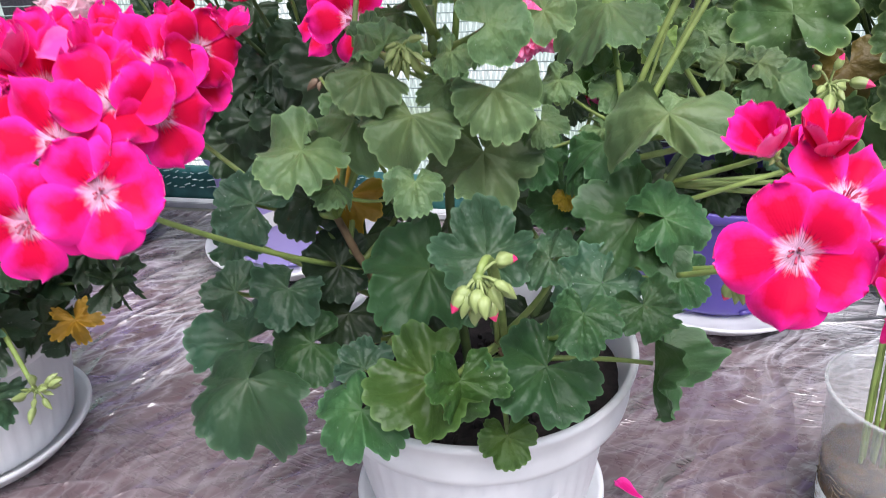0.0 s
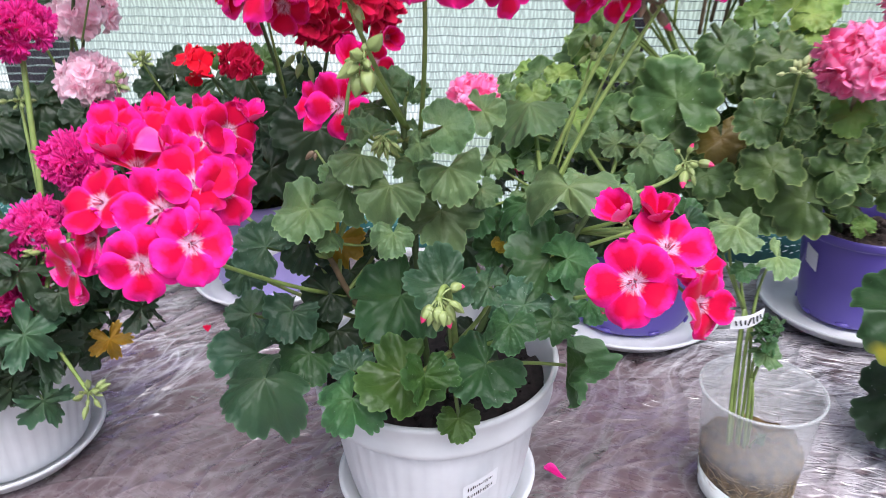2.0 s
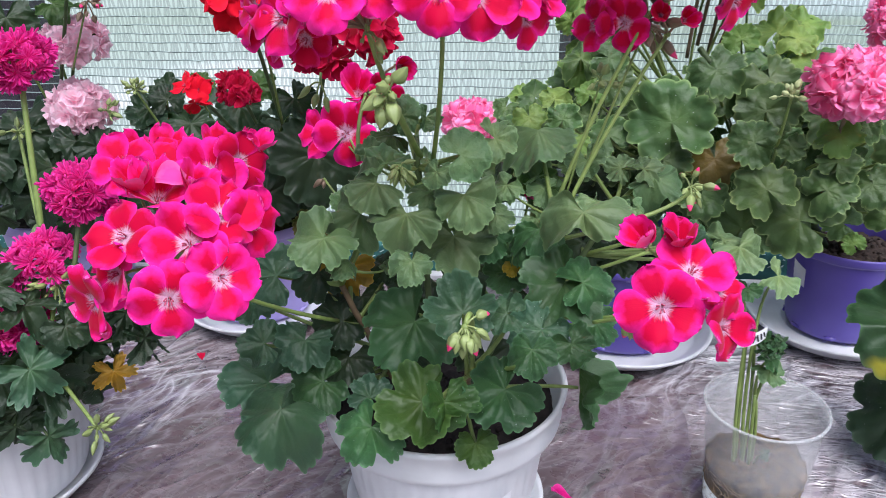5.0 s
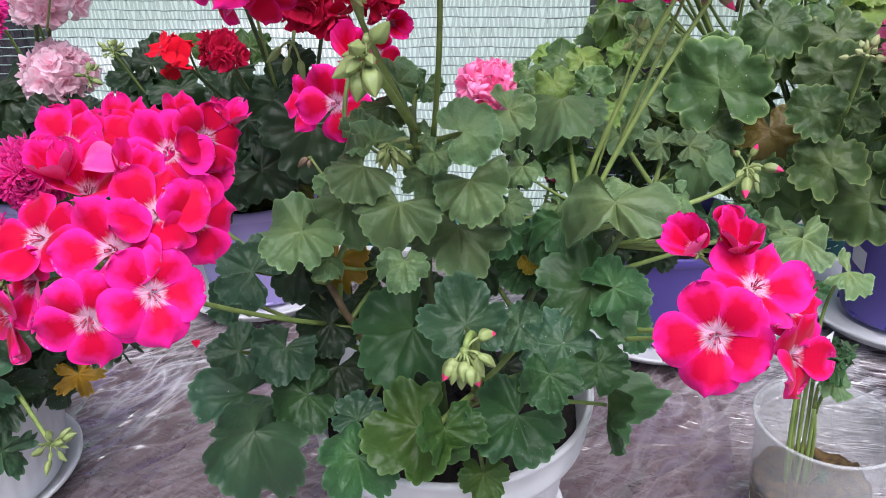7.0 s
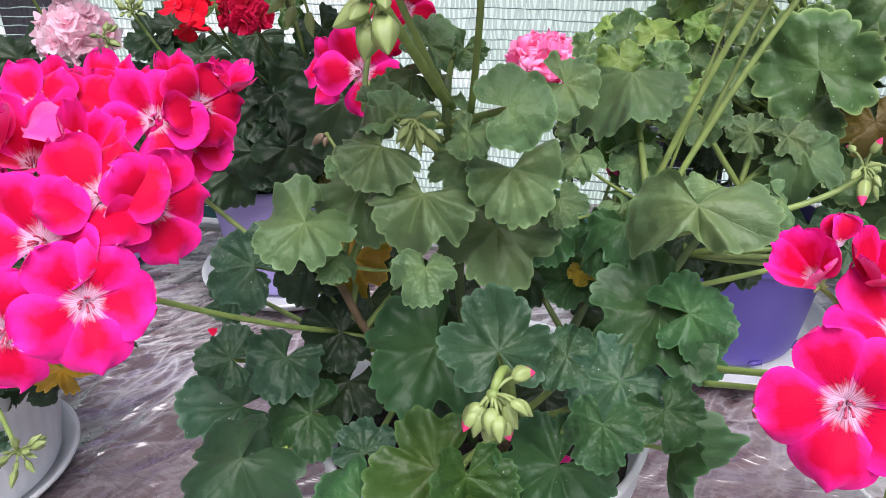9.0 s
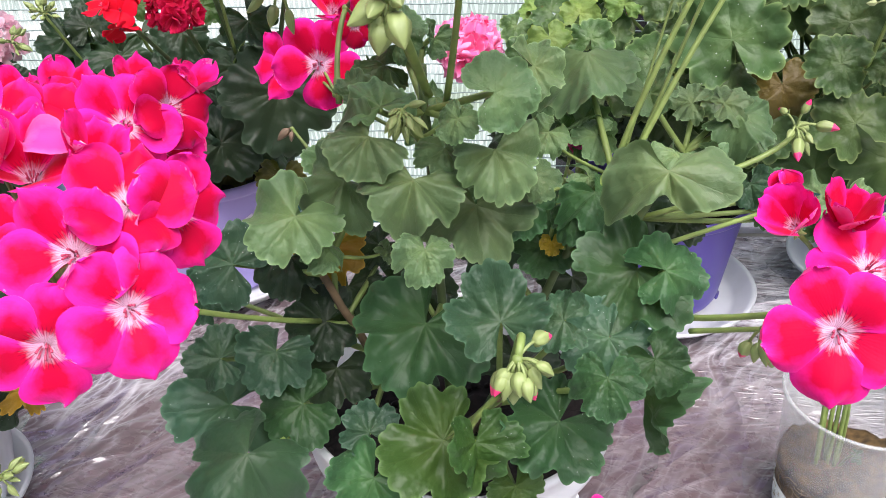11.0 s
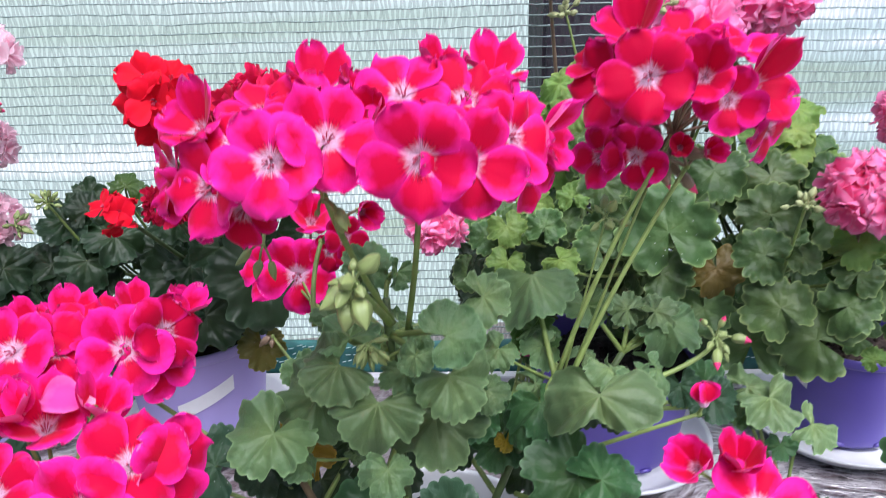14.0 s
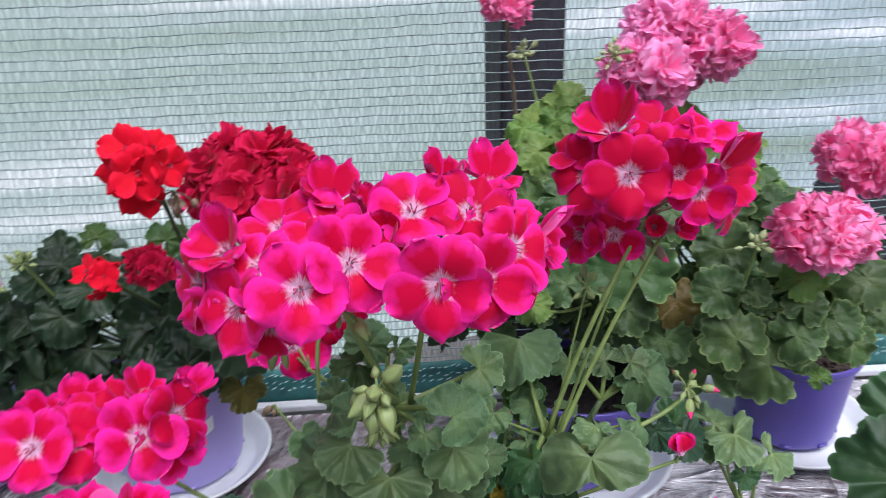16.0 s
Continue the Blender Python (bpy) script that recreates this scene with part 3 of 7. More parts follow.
def purple_pot(x, y, r, h, mat, label, soil=SOIL):
    pot = thing("flower_pot", x, y, 0.010, label, "flower pot", "purple pots")
    body = [(0, 0), (r * 0.76, 0), (r * 0.785, 0.004), (r * 0.80, 0.010), (r * 0.93, h * 0.88), (r * 0.935, h * 0.90), (r * 0.985, h * 0.91), (r, h * 0.93), (r * 1.005, h * 0.985),
            (r * 0.995, h), (r * 0.97, h), (r * 0.955, h * 0.985), (r * 0.92, h * 0.85), (r * 0.86, h * 0.5)]
    part("body", lathe(body, 80), mat, pot)
    for k in range(8):
        a = 2 * math.pi * k / 8 + 0.2
        bm = bmesh.new()
        box(bm, -0.006, -0.0015, 0, 0.006, 0.0015, 0.004, 0.0008)
        foot = part("drain_notch", bm, mat, pot)
        foot.matrix_local = pose(0.795 * r * math.cos(a), 0.795 * r * math.sin(a), 0.002, 0, 0, math.degrees(a) + 90)
    part("soil", soil_disc(r * 0.90, h * 0.84, x * 17), soil, pot)
    return pot


def saucer(x, y, r, label):
    prof = [(0, 0.001), (r * 0.80, 0.001), (r * 0.84, 0.003), (r * 0.95, 0.014), (r, 0.016), (r * 1.005, 0.018), (r * 0.99, 0.0195), (r * 0.95, 0.0175), (r * 0.83, 0.0065), (r * 0.78, 0.0045),
            (r * 0.60, 0.0045), (r * 0.58, 0.006), (r * 0.56, 0.0045), (0, 0.0045)]
    dish = thing("saucer", x, y, 0, label, "saucer", "saucers")
    part("dish", lathe(prof, 96), POT_WHITE, dish)
    return dish


def sticker(parent, r, z, a0, a1, height, mat, lines=0, tilt=0.0, name="paper_label", label="", taper=0.0):
    """A curved label on a round wall, from angle a0 to a1 (degrees), with bars for its writing."""
    def strip(u0, u1, z0, z1, lift):
        bm = bmesh.new()
        cols = []
        for i in range(13):
            u = u0 + (u1 - u0) * i / 12
            a = radians(a0 + (a1 - a0) * u)
            dz = tilt * (u - 0.5)
            rr = r + lift
            cols.append([bm.verts.new(((rr + taper * (zz - z)) * math.cos(a), (rr + taper * (zz - z)) * math.sin(a), zz + dz)) for zz in (z0, z1)])
        for c, d in zip(cols, cols[1:]):
            bm.faces.new((c[0], d[0], d[1], c[1]))
        return bm
    lab = part(name, strip(0, 1, z - height / 2, z + height / 2, 0.0006), mat, parent, label)
    for k in range(lines):
        zc = z + height * (0.22 - 0.44 * k / max(1, lines - 1))
        u = 0.12
        r2 = random.Random(5 + k)
        while u < 0.85:
            w, h = r2.uniform(0.018, 0.042), height * r2.uniform(0.05, 0.12)
            part("writing_bar", strip(u, u + w, zc - h, zc + h * r2.uniform(0.5, 1.2), 0.0011), INK, lab)
            u += w + r2.uniform(0.018, 0.04)
    return lab


main_pot = white_pot(0.0115, 0.369, 0.093, 0.115, "white fluted plastic pot with a broad rim and handwritten label")
sticker(main_pot, 0.0795, 0.050, -77, -58, 0.017, PAPER, 2, 0.009, label="white handwritten paper label", taper=0.12)
saucer(0.0115, 0.369, 0.079, "round white plastic saucer under the white fluted pot")
white_pot(-0.364, 0.427, 0.093, 0.110, "white fluted plastic pot of the magenta geranium")
saucer(-0.364, 0.427, 0.080, "wide white plastic saucer under the fluted pot")
lav_pot = purple_pot(-0.189, 0.731, 0.079, 0.118, POT_LAVENDER, "lavender plastic pot with a white sticker, in a saucer")
sticker(lav_pot, 0.0700, 0.066, -98, -52, 0.017, PAPER, 0, 0.022, "tape_strip", "strip of white tape", taper=0.0985)
saucer(-0.189, 0.731, 0.094, "round white saucer under the lavender pot")
purple_pot(0.230, 0.630, 0.084, 0.105, POT_PURPLE, "purple plastic pot standing in a white saucer")
saucer(0.230, 0.630, 0.101, "round white saucer under the purple pot")
right_pot = purple_pot(0.475, 0.6165, 0.066, 0.105, POT_PURPLE, "deep purple plastic pot with dry soil and a bare stump", SOIL_DRY)
sticker(right_pot, 0.0594, 0.070, -178, -160, 0.022, PAPER, 0, -0.006, "paper_label", "white paper sticker", taper=0.093)
saucer(0.478, 0.622, 0.096, "wide white saucer under the deep purple pot")

# the clear plastic cup with cuttings
clear, nt, p, out = material("frosted_clear_plastic")
p.inputs["Base Color"].default_value = (0.58, 0.60, 0.61, 1)
nt.links.new(ramp(nt, noise_tex(nt, 40, 4), [(0.35, 0.15), (0.7, 0.35)]), p.inputs["Roughness"])
tr = nt.nodes.new("ShaderNodeBsdfTransparent")
mx = nt.nodes.new("ShaderNodeMixShader")
tco = nt.nodes.new("ShaderNodeTexCoord")
sz = nt.nodes.new("ShaderNodeSeparateXYZ")
nt.links.new(tco.outputs["Object"], sz.inputs[0])
level = math_node(nt, "ADD", sz.outputs[2], math_node(nt, "MULTIPLY_ADD", noise_tex(nt, 45, 3), 0.016, -0.008))
nt.links.new(ramp(nt, math_node(nt, "MULTIPLY", level, 10.0), [(0.34, 0.95), (0.48, 0.76), (0.62, 0.70)]), mx.inputs[0])
nt.links.new(p.outputs[0], mx.inputs[1])
nt.links.new(tr.outputs[0], mx.inputs[2])
nt.links.new(mx.outputs[0], out.inputs[0])
CLEAR = clear
CUP = (0.256, 0.348)
cup = thing("plastic_cup", *CUP, 0.001, "clear plastic cup half filled with rooting substrate", "cup")
part("wall", lathe([(0, 0), (0.0350, 0), (0.0362, 0.002), (0.0370, 0.010), (0.0425, 0.093), (0.0432, 0.096), (0.0444, 0.0965), (0.0450, 0.098), (0.0444, 0.0995), (0.0430, 0.0990), (0.0418, 0.096),
                   (0.0360, 0.010), (0.0345, 0.003), (0, 0.0025)], 72), CLEAR, cup, "translucent frosted plastic")
PEAT = plain("rooting_substrate", (0.075, 0.046, 0.016), 0.95, 1.0, 130, 1.0)
bm = lathe([(0, 0.012), (0.0350, 0.012), (0.0356, 0.0145), (0.0374, 0.042), (0.0378, 0.0452), (0.0360, 0.0460), (0, 0.045)], 48, lambda a, i: 1 + 0.012 * noise.noise((math.cos(a) * 9, math.sin(a) * 9, i * 3)))
bmesh.ops.subdivide_edges(bm, edges=[e for e in bm.edges if e.calc_length() > 0.006], cuts=4, use_grid_fill=True)
for v in bm.verts:
    if v.co.z > 0.0425:
        v.co.z += 0.005 * noise.noise(v.co * 170) + 0.006 * noise.noise(v.co * 60)
part("substrate", bm, PEAT, cup, "damp brown substrate with roots")
PERLITE = plain("white_drainage", (0.62, 0.66, 0.66), 0.8, 0.15, 200, 0.6)
bm = lathe([(0, 0.003), (0.0340, 0.003), (0.0350, 0.005), (0.0364, 0.0115), (0, 0.0115)], 40)
for v in bm.verts:
    if v.co.z > 0.011:
        v.co.z += max(-0.005, -0.36 * v.co.x)
        v.co.x, v.co.y = v.co.x * 1.012, v.co.y * 1.012
part("drainage", bm, PERLITE, cup, "white drainage layer")
ROOT = plain("pale_roots", (0.24, 0.17, 0.08), 0.8, 0.3, 150, 0.3)
rng = random.Random(77)
bm = bmesh.new()
for k in range(190):
    a, z, da, dz = rng.uniform(0, 6.28), rng.uniform(0.014, 0.041), rng.uniform(-0.05, 0.05), rng.uniform(-0.0024, 0.0024)
    pts = []
    for i in range(7):
        rr = 0.0358 + 0.068 * (z - 0.012) + rng.uniform(-0.0004, 0.0002)
        pts.append((rr * math.cos(a), rr * math.sin(a), z))
        a, z = a + da + rng.uniform(-0.04, 0.04), min(0.042, max(0.013, z + dz + rng.uniform(-0.0012, 0.0012)))
    tube(bm, pts, rng.uniform(0.00018, 0.0004), 4)
tagged(part("roots", bm, ROOT, cup, "pale thin roots against the wall"), kind="stuff")
rimmat = CLEAR.copy()
rimmat.name = "thick_clear_rim"
for n in rimmat.node_tree.nodes:
    if n.bl_idname == "ShaderNodeMixShader":
        rimmat.node_tree.links.remove(n.inputs[0].links[0])
        n.inputs[0].default_value = 0.70
bm = bmesh.new()
tube(bm, [(0.0446 * math.cos(2 * math.pi * k / 64), 0.0446 * math.sin(2 * math.pi * k / 64), 0.0998) for k in range(65)], 0.0011, 8, False)
part("rim", bm, rimmat, cup, "rolled clear rim")

# ---- leaves, florets and buds ----
def leaf_mesh(name, mats, seed, cup=0.10, ruffle=0.08, fold=0.0, droop=0.0, lobe=0.25, cren=0.085, gap=0.34, back=0.20, notches=2, sharp=1.0, wing=0.0, pleat=0.25, teeth=12.9, hem=0.945, nr=9, ns=132):
    """A round, lobed, crenate leaf with radius about 1; stalk joint in the middle, tip along +y, face along +z."""
    rnd = random.Random(seed)
    ph, ph2, skew, arch = rnd.uniform(0, 6.3), rnd.uniform(0, 6.3), rnd.uniform(-0.06, 0.06), rnd.uniform(-0.34, -0.05)
    cut = [rnd.uniform(0.65, 1.0), rnd.uniform(0.65, 1.0), rnd.uniform(1.7, 2.1), rnd.uniform(1.7, 2.1)]
    bm = bmesh.new()
    uvl = bm.loops.layers.uv.new("UVMap")
    rim = bm.verts.layers.float.new("rim")
    mid = bm.verts.new((0, 0, 0))
    rows, flat = [], {mid: (0.5, 0.5)}
    for j in range(1, nr + 1):
        f = (j / nr) ** 0.8
        row = []
        for k in range(ns + 1):
            th = (-math.pi + gap) + (2 * math.pi - 2 * gap) * k / ns
            q = abs(th) / math.pi
            wave = teeth * th + 0.7 * math.sin(3 * th + ph)
            r = 1 - back * q ** 2.4
            end = max(0.0, (abs(th) - (math.pi - gap) + 0.5) / 0.5)
            r *= 1 - 0.30 * end ** 2
            if notches:
                dents = math.exp(-((th - cut[0]) / 0.16) ** 2) + math.exp(-((th + cut[1]) / 0.16) ** 2) + 0.6 * math.exp(-((th - cut[2]) / 0.15) ** 2) + 0.6 * math.exp(-((th + cut[3]) / 0.15) ** 2)
            else:
                dents = abs(math.sin(2.6 * th)) ** (10.0 / sharp ** 3)
            r *= 1 - lobe * dents + skew * math.sin(th)
            r *= 1 + 0.03 * math.sin(2 * th + ph)
            r *= 1 - wing * abs(math.cos(th)) ** 3
            r *= 1 + cren * f ** 4 * (abs(math.cos(wave)) ** 0.7 - 0.5)
            r *= f
            x, y = r * math.sin(th), r * math.cos(th)
            z = cup * r * r + ruffle * f ** 3.0 * math.sin(3.6 * th + ph) + 0.35 * ruffle * f ** 6 * math.sin(8.0 * th + ph2)
            z += pleat * f * (1.25 - 0.75 * f) * (abs(math.sin(2.6 * th + 0.25 * math.sin(2 * th + ph2))) ** 1.3 - 0.4) + 0.25 * pleat * f * f * abs(math.sin(7.8 * th + ph)) ** 1.5
            z += 0.34 * f ** 1.3 * noise.noise((x * 1.5 + seed, y * 1.5, 3.1)) + arch * (x * math.cos(ph) + y * math.sin(ph)) ** 2 + 0.12 * f * noise.noise((x * 4.5, y * 4.5 + seed, 7.7))
            z += fold * abs(x) - droop * r ** 2.2
            v = bm.verts.new((x, y, z))
            v[rim] = max(0.0, (f - hem) / (1 - hem))
            flat[v] = (0.5 + x / 2, 0.5 + y / 2)
            row.append(v)
        rows.append(row)
    for k in range(ns):
        bm.faces.new((mid, rows[0][k + 1], rows[0][k]))
    for a, b in zip(rows, rows[1:]):
        for k in range(ns):
            bm.faces.new((a[k], a[k + 1], b[k + 1], b[k]))
    bmesh.ops.recalc_face_normals(bm, faces=bm.faces)
    bm.normal_update()
    if sum(f.normal.z for f in bm.faces) < 0:
        bmesh.ops.reverse_faces(bm, faces=bm.faces)
    for f in bm.faces:
        for l in f.loops:
            l[uvl].uv = flat[l.vert]
    me = bpy.data.meshes.new(name)
    bm.to_mesh(me)
    bm.free()
    me.materials.append(mats)
    me.shade_smooth()
    return me


SHAPES = {
    "flat": dict(cup=-0.14, ruffle=0.10),
    "cupped": dict(cup=0.22, ruffle=0.12),
    "scalloped": dict(cup=-0.12, ruffle=0.20, lobe=0.17, cren=0.13, gap=0.22, back=0.12, pleat=0.07, teeth=8.6, hem=0.88),
    "crumpled": dict(cup=-0.25, ruffle=0.30, fold=-0.25, lobe=0.2, cren=0.11, gap=0.35),
    "domed": dict(cup=-0.34, ruffle=0.15),
    "round": dict(cup=-0.05, ruffle=0.07, lobe=0.10, cren=0.045, pleat=0.05, gap=0.45, back=0.35),
    "fan": dict(cup=-0.18, ruffle=0.20, lobe=0.14, cren=0.07, gap=0.80, back=0.10, droop=0.12, pleat=0.46),
    "tent": dict(cup=0.05, ruffle=0.10, fold=-0.40, lobe=0.12, gap=0.95, back=0.0, droop=0.14, pleat=0.26),
    "wavy": dict(cup=-0.04, ruffle=0.22),
    "folded": dict(cup=0.0, ruffle=0.08, fold=0.75, gap=0.3),
    "drooping": dict(cup=-0.1, ruffle=0.16, fold=-0.55, droop=0.18),
    "pleated": dict(cup=0.10, ruffle=0.16, fold=-0.3, lobe=0.3),
    "wings": dict(cup=-0.05, ruffle=0.20, fold=-0.12, gap=0.55, back=0.0, droop=0.16, wing=0.58, lobe=0.10, cren=0.06, pleat=0.26),
    "cut": dict(cup=0.0, ruffle=0.15, lobe=0.48, cren=0.22, sharp=1.4, gap=0.3, notches=0),
}
LEAF_KINDS = {}


def leaf_of(shape, mat, variant=0):
    key = (shape, mat.name, variant)
    if key not in LEAF_KINDS:
        LEAF_KINDS[key] = leaf_mesh("leaf", mat, sum(map(ord, shape)) + 31 * variant, **SHAPES[shape])
    return LEAF_KINDS[key]


def basis(normal, tip):
    n = Vector(normal).normalized()
    y = Vector(tip) - n * Vector(tip).dot(n)
    y.normalize()
    x = y.cross(n)
    return Matrix((x, y, n)).transposed()


def put(ob, parent, at, normal, tip, size):
    m = Matrix.LocRotScale(Vector(at) - parent.location, basis(normal, tip).to_quaternion(), Vector((size, size, size)))
    ob.parent = parent
    ob.matrix_local = m


def add_leaf(plant, at, normal, tip, size, shape="flat", mat=None, variant=0, foot=None, stalk=0.0013, stalk_mat=None, label=""):
    """A leaf at its stalk joint; foot is where its stalk leaves the stem."""
    ob = new("leaf", leaf_of(shape, mat or LEAF_MAIN, variant))
    put(ob, plant, at, normal, tip, size)
    if label:
        tagged(ob, label)
    if foot:
        o = plant.location
        a, b = Vector(foot), Vector(at) - Vector(normal).normalized() * 0.0012
        bm = bmesh.new()
        mid = b - Vector(normal).normalized() * 0.45 * (a - b).length + Vector((0, 0, 0.06 * (a - b).length))
        tube(bm, [a * (1 - i / 8) ** 2 + mid * (2 * i / 8 * (1 - i / 8)) + b * (i / 8) ** 2 - o for i in range(9)], [stalk * (1.35 - 0.5 * i / 8) for i in range(9)], 6)
        part("leaf_stalk", bm, stalk_mat or STEM, plant)
    return ob


def petal(bm, uvl, angle, length, width, lift, curl, cup, wave, rnd, mat_i, back_i, twist=0.0, nu=8, nv=8, dz=0.0):
    ca, sa = math.cos(angle), math.sin(angle)
    ph = rnd.uniform(0, 6.3)
    for side, mi in ((0, mat_i), (1, back_i)):
        if mi is None:
            continue
        rows = []
        for i in range(nv + 1):
            s = 0.01 + 0.99 * (1 - (1 - i / nv) ** 1.5)
            rise = min(1.0, s / 0.62)
            hw = width * (0.13 + 0.87 * rise * rise * (3 - 2 * rise)) if s < 0.62 else width * math.sqrt(max(0.0, 1 - ((s - 0.62) / 0.382) ** 2.7))
            row = []
            for k in range(nu + 1):
                t = 2 * k / nu - 1
                x = t * hw
                y = length * (s + s * (0.018 * math.sin(5 * t + ph) + 0.012 * math.sin(11 * t - 2 * ph) - 0.02 * t * t))
                z = lift * s + cup * (x / max(width, 1e-4)) ** 2 * s - curl * s ** 3 + wave * s * s * (math.sin(3.1 * t + ph) + 0.35 * s * math.sin(7.5 * t + 1.7 * ph)) + dz + twist * x
                z -= side * (0.012 * (0.4 + s) if abs(t) < 0.99 and i < nv else 0.006)
                row.append((bm.verts.new((x * ca - y * sa, x * sa + y * ca, z)), ((t + 1) / 2, s)))
            rows.append(row)
        for a, b in zip(rows, rows[1:]):
            for k in range(nu):
                quad = (a[k], a[k + 1], b[k + 1], b[k])
                f = bm.faces.new([q[0] for q in (quad if side == 0 else quad[::-1])])
                f.material_index = mi
                for l, q in zip(f.loops, quad if side == 0 else quad[::-1]):
                    l[uvl].uv = q[1]


def finish(bm, name, mats):
    me = bpy.data.meshes.new(name)
    bm.to_mesh(me)
    bm.free()
    for m in mats:
        me.materials.append(m)
    me.shade_smooth()
    return me


def floret_mesh(mats, seed, opening=1.0):
    """A single five-petalled floret, radius 1, facing +z, two narrower petals up (+y)."""
    rnd = random.Random(seed)
    bm = bmesh.new()
    uvl = bm.loops.layers.uv.new("UVMap")
    for n, (deg, wid, ln) in enumerate(((33, 0.42, 0.95), (-33, 0.42, 0.95), (104, 0.47, 0.96), (-104, 0.47, 0.96), (180, 0.49, 0.96))):
        jit = rnd.uniform(-9, 9)
        up = (1 - opening) * 1.1
        petal(bm, uvl, radians(deg + jit), ln * rnd.uniform(0.94, 1.06) * (0.55 + 0.45 * opening), wid * rnd.uniform(0.95, 1.10), 0.46 + up + rnd.uniform(-0.18, 0.24), 0.26 * opening + rnd.uniform(-0.20, 0.20), rnd.uniform(-0.32, 0.10) + 0.45 * (1 - opening), 0.10, rnd, 0, 1,
              twist=rnd.uniform(-0.16, 0.16), dz=0.03 * (n % 3), nu=10, nv=11)
    for k in range(6):
        a = k * 1.05 + rnd.random()
        st = len(bm.faces)
        tube(bm, [(0.03 * math.cos(a), 0.03 * math.sin(a), 0.0), (0.07 * math.cos(a), 0.07 * math.sin(a), 0.16), (0.10 * math.cos(a), 0.10 * math.sin(a) - 0.03, 0.26)], [0.014, 0.013, 0.022], 5)
        bm.faces.ensure_lookup_table()
        for f in bm.faces[st:]:
            f.material_index = 2
    for k in range(5):
        a = k * 2 * math.pi / 5
        st = len(bm.faces)
        tube(bm, [(0, 0, -0.16), (0.10 * math.cos(a), 0.10 * math.sin(a), -0.06), (0.26 * math.cos(a), 0.26 * math.sin(a), 0.02)], [0.05, 0.07, 0.01], 5)
        bm.faces.ensure_lookup_table()
        for f in bm.faces[st:]:
            f.material_index = 3
    return finish(bm, "floret", mats)


def double_mesh(mats, seed, frill=0.27, whorls=((7, 1.0, 0.02), (5, 0.72, 0.26), (3, 0.45, 0.5)), width=0.42):
    """A double floret: whorls of ruffled petals."""
    rnd = random.Random(seed)
    bm = bmesh.new()
    uvl = bm.loops.layers.uv.new("UVMap")
    for w, (count, ln, lift) in enumerate(whorls):
        for k in range(count):
            petal(bm, uvl, 2 * math.pi * k / count + w * 0.4 + rnd.uniform(-0.15, 0.15), ln * rnd.uniform(0.85, 1.1), width * rnd.uniform(0.85, 1.2) * (0.6 + 0.4 * ln), lift + rnd.uniform(-0.1, 0.1),
                  0.15 * ln, 0.25, frill * ln, rnd, 0, None, twist=rnd.uniform(-0.5, 0.5), nu=7, nv=6)
    return finish(bm, "floret", mats)


STAMEN = plain("stamen", (0.45, 0.05, 0.12), 0.5)
SINGLE = [floret_mesh([PETAL_MAIN, PETAL_BACK, STAMEN, BUD], s) for s in (3, 8, 21, 34, 52, 55, 67, 70)]
HALF = [floret_mesh([PETAL_MAIN, PETAL_BACK, STAMEN, BUD], s, 0.35) for s in (5, 9)]
OPEN_BACK = [floret_mesh([PETAL_MAIN, PETAL_BACK, STAMEN, BUD], s, 0.6) for s in (14,)]
DARK_SEMI = [double_mesh([PETAL_DARKRED], s, 0.12, ((6, 1.0, 0.15), (5, 0.75, 0.45), (3, 0.45, 0.7)), 0.44) for s in (4, 7)]
PALE_SEMI = [double_mesh([PETAL_PALE], s, 0.07, ((7, 1.0, 0.12), (5, 0.72, 0.4), (3, 0.45, 0.6)), 0.44) for s in (12, 17)]
RED_SINGLE = [floret_mesh([PETAL_RED, PETAL_RED, STAMEN, BUD], s, 1.0) for s in (41, 46)]
PINK_DOUBLE = [double_mesh([PETAL_PINK], s) for s in (22, 27)]
CORAL_DOUBLE = [double_mesh([PETAL_CORAL], s) for s in (23, 28)]
MAGENTA_DOUBLE = [double_mesh([PETAL_MAGENTA], s, 0.12, ((13, 1.0, 0.10), (12, 0.92, 0.34), (9, 0.75, 0.62), (6, 0.5, 0.9)), 0.105) for s in (32, 37)]


def petal_mesh(mat, seed, width=0.5, curl=0.2):
    bm = bmesh.new()
    uvl = bm.loops.layers.uv.new("UVMap")
    petal(bm, uvl, 0.0, 1.0, width, 0.25, curl, 0.3, 0.08, random.Random(seed), 0, 1)
    return finish(bm, "petal", [mat, PETAL_BACK])


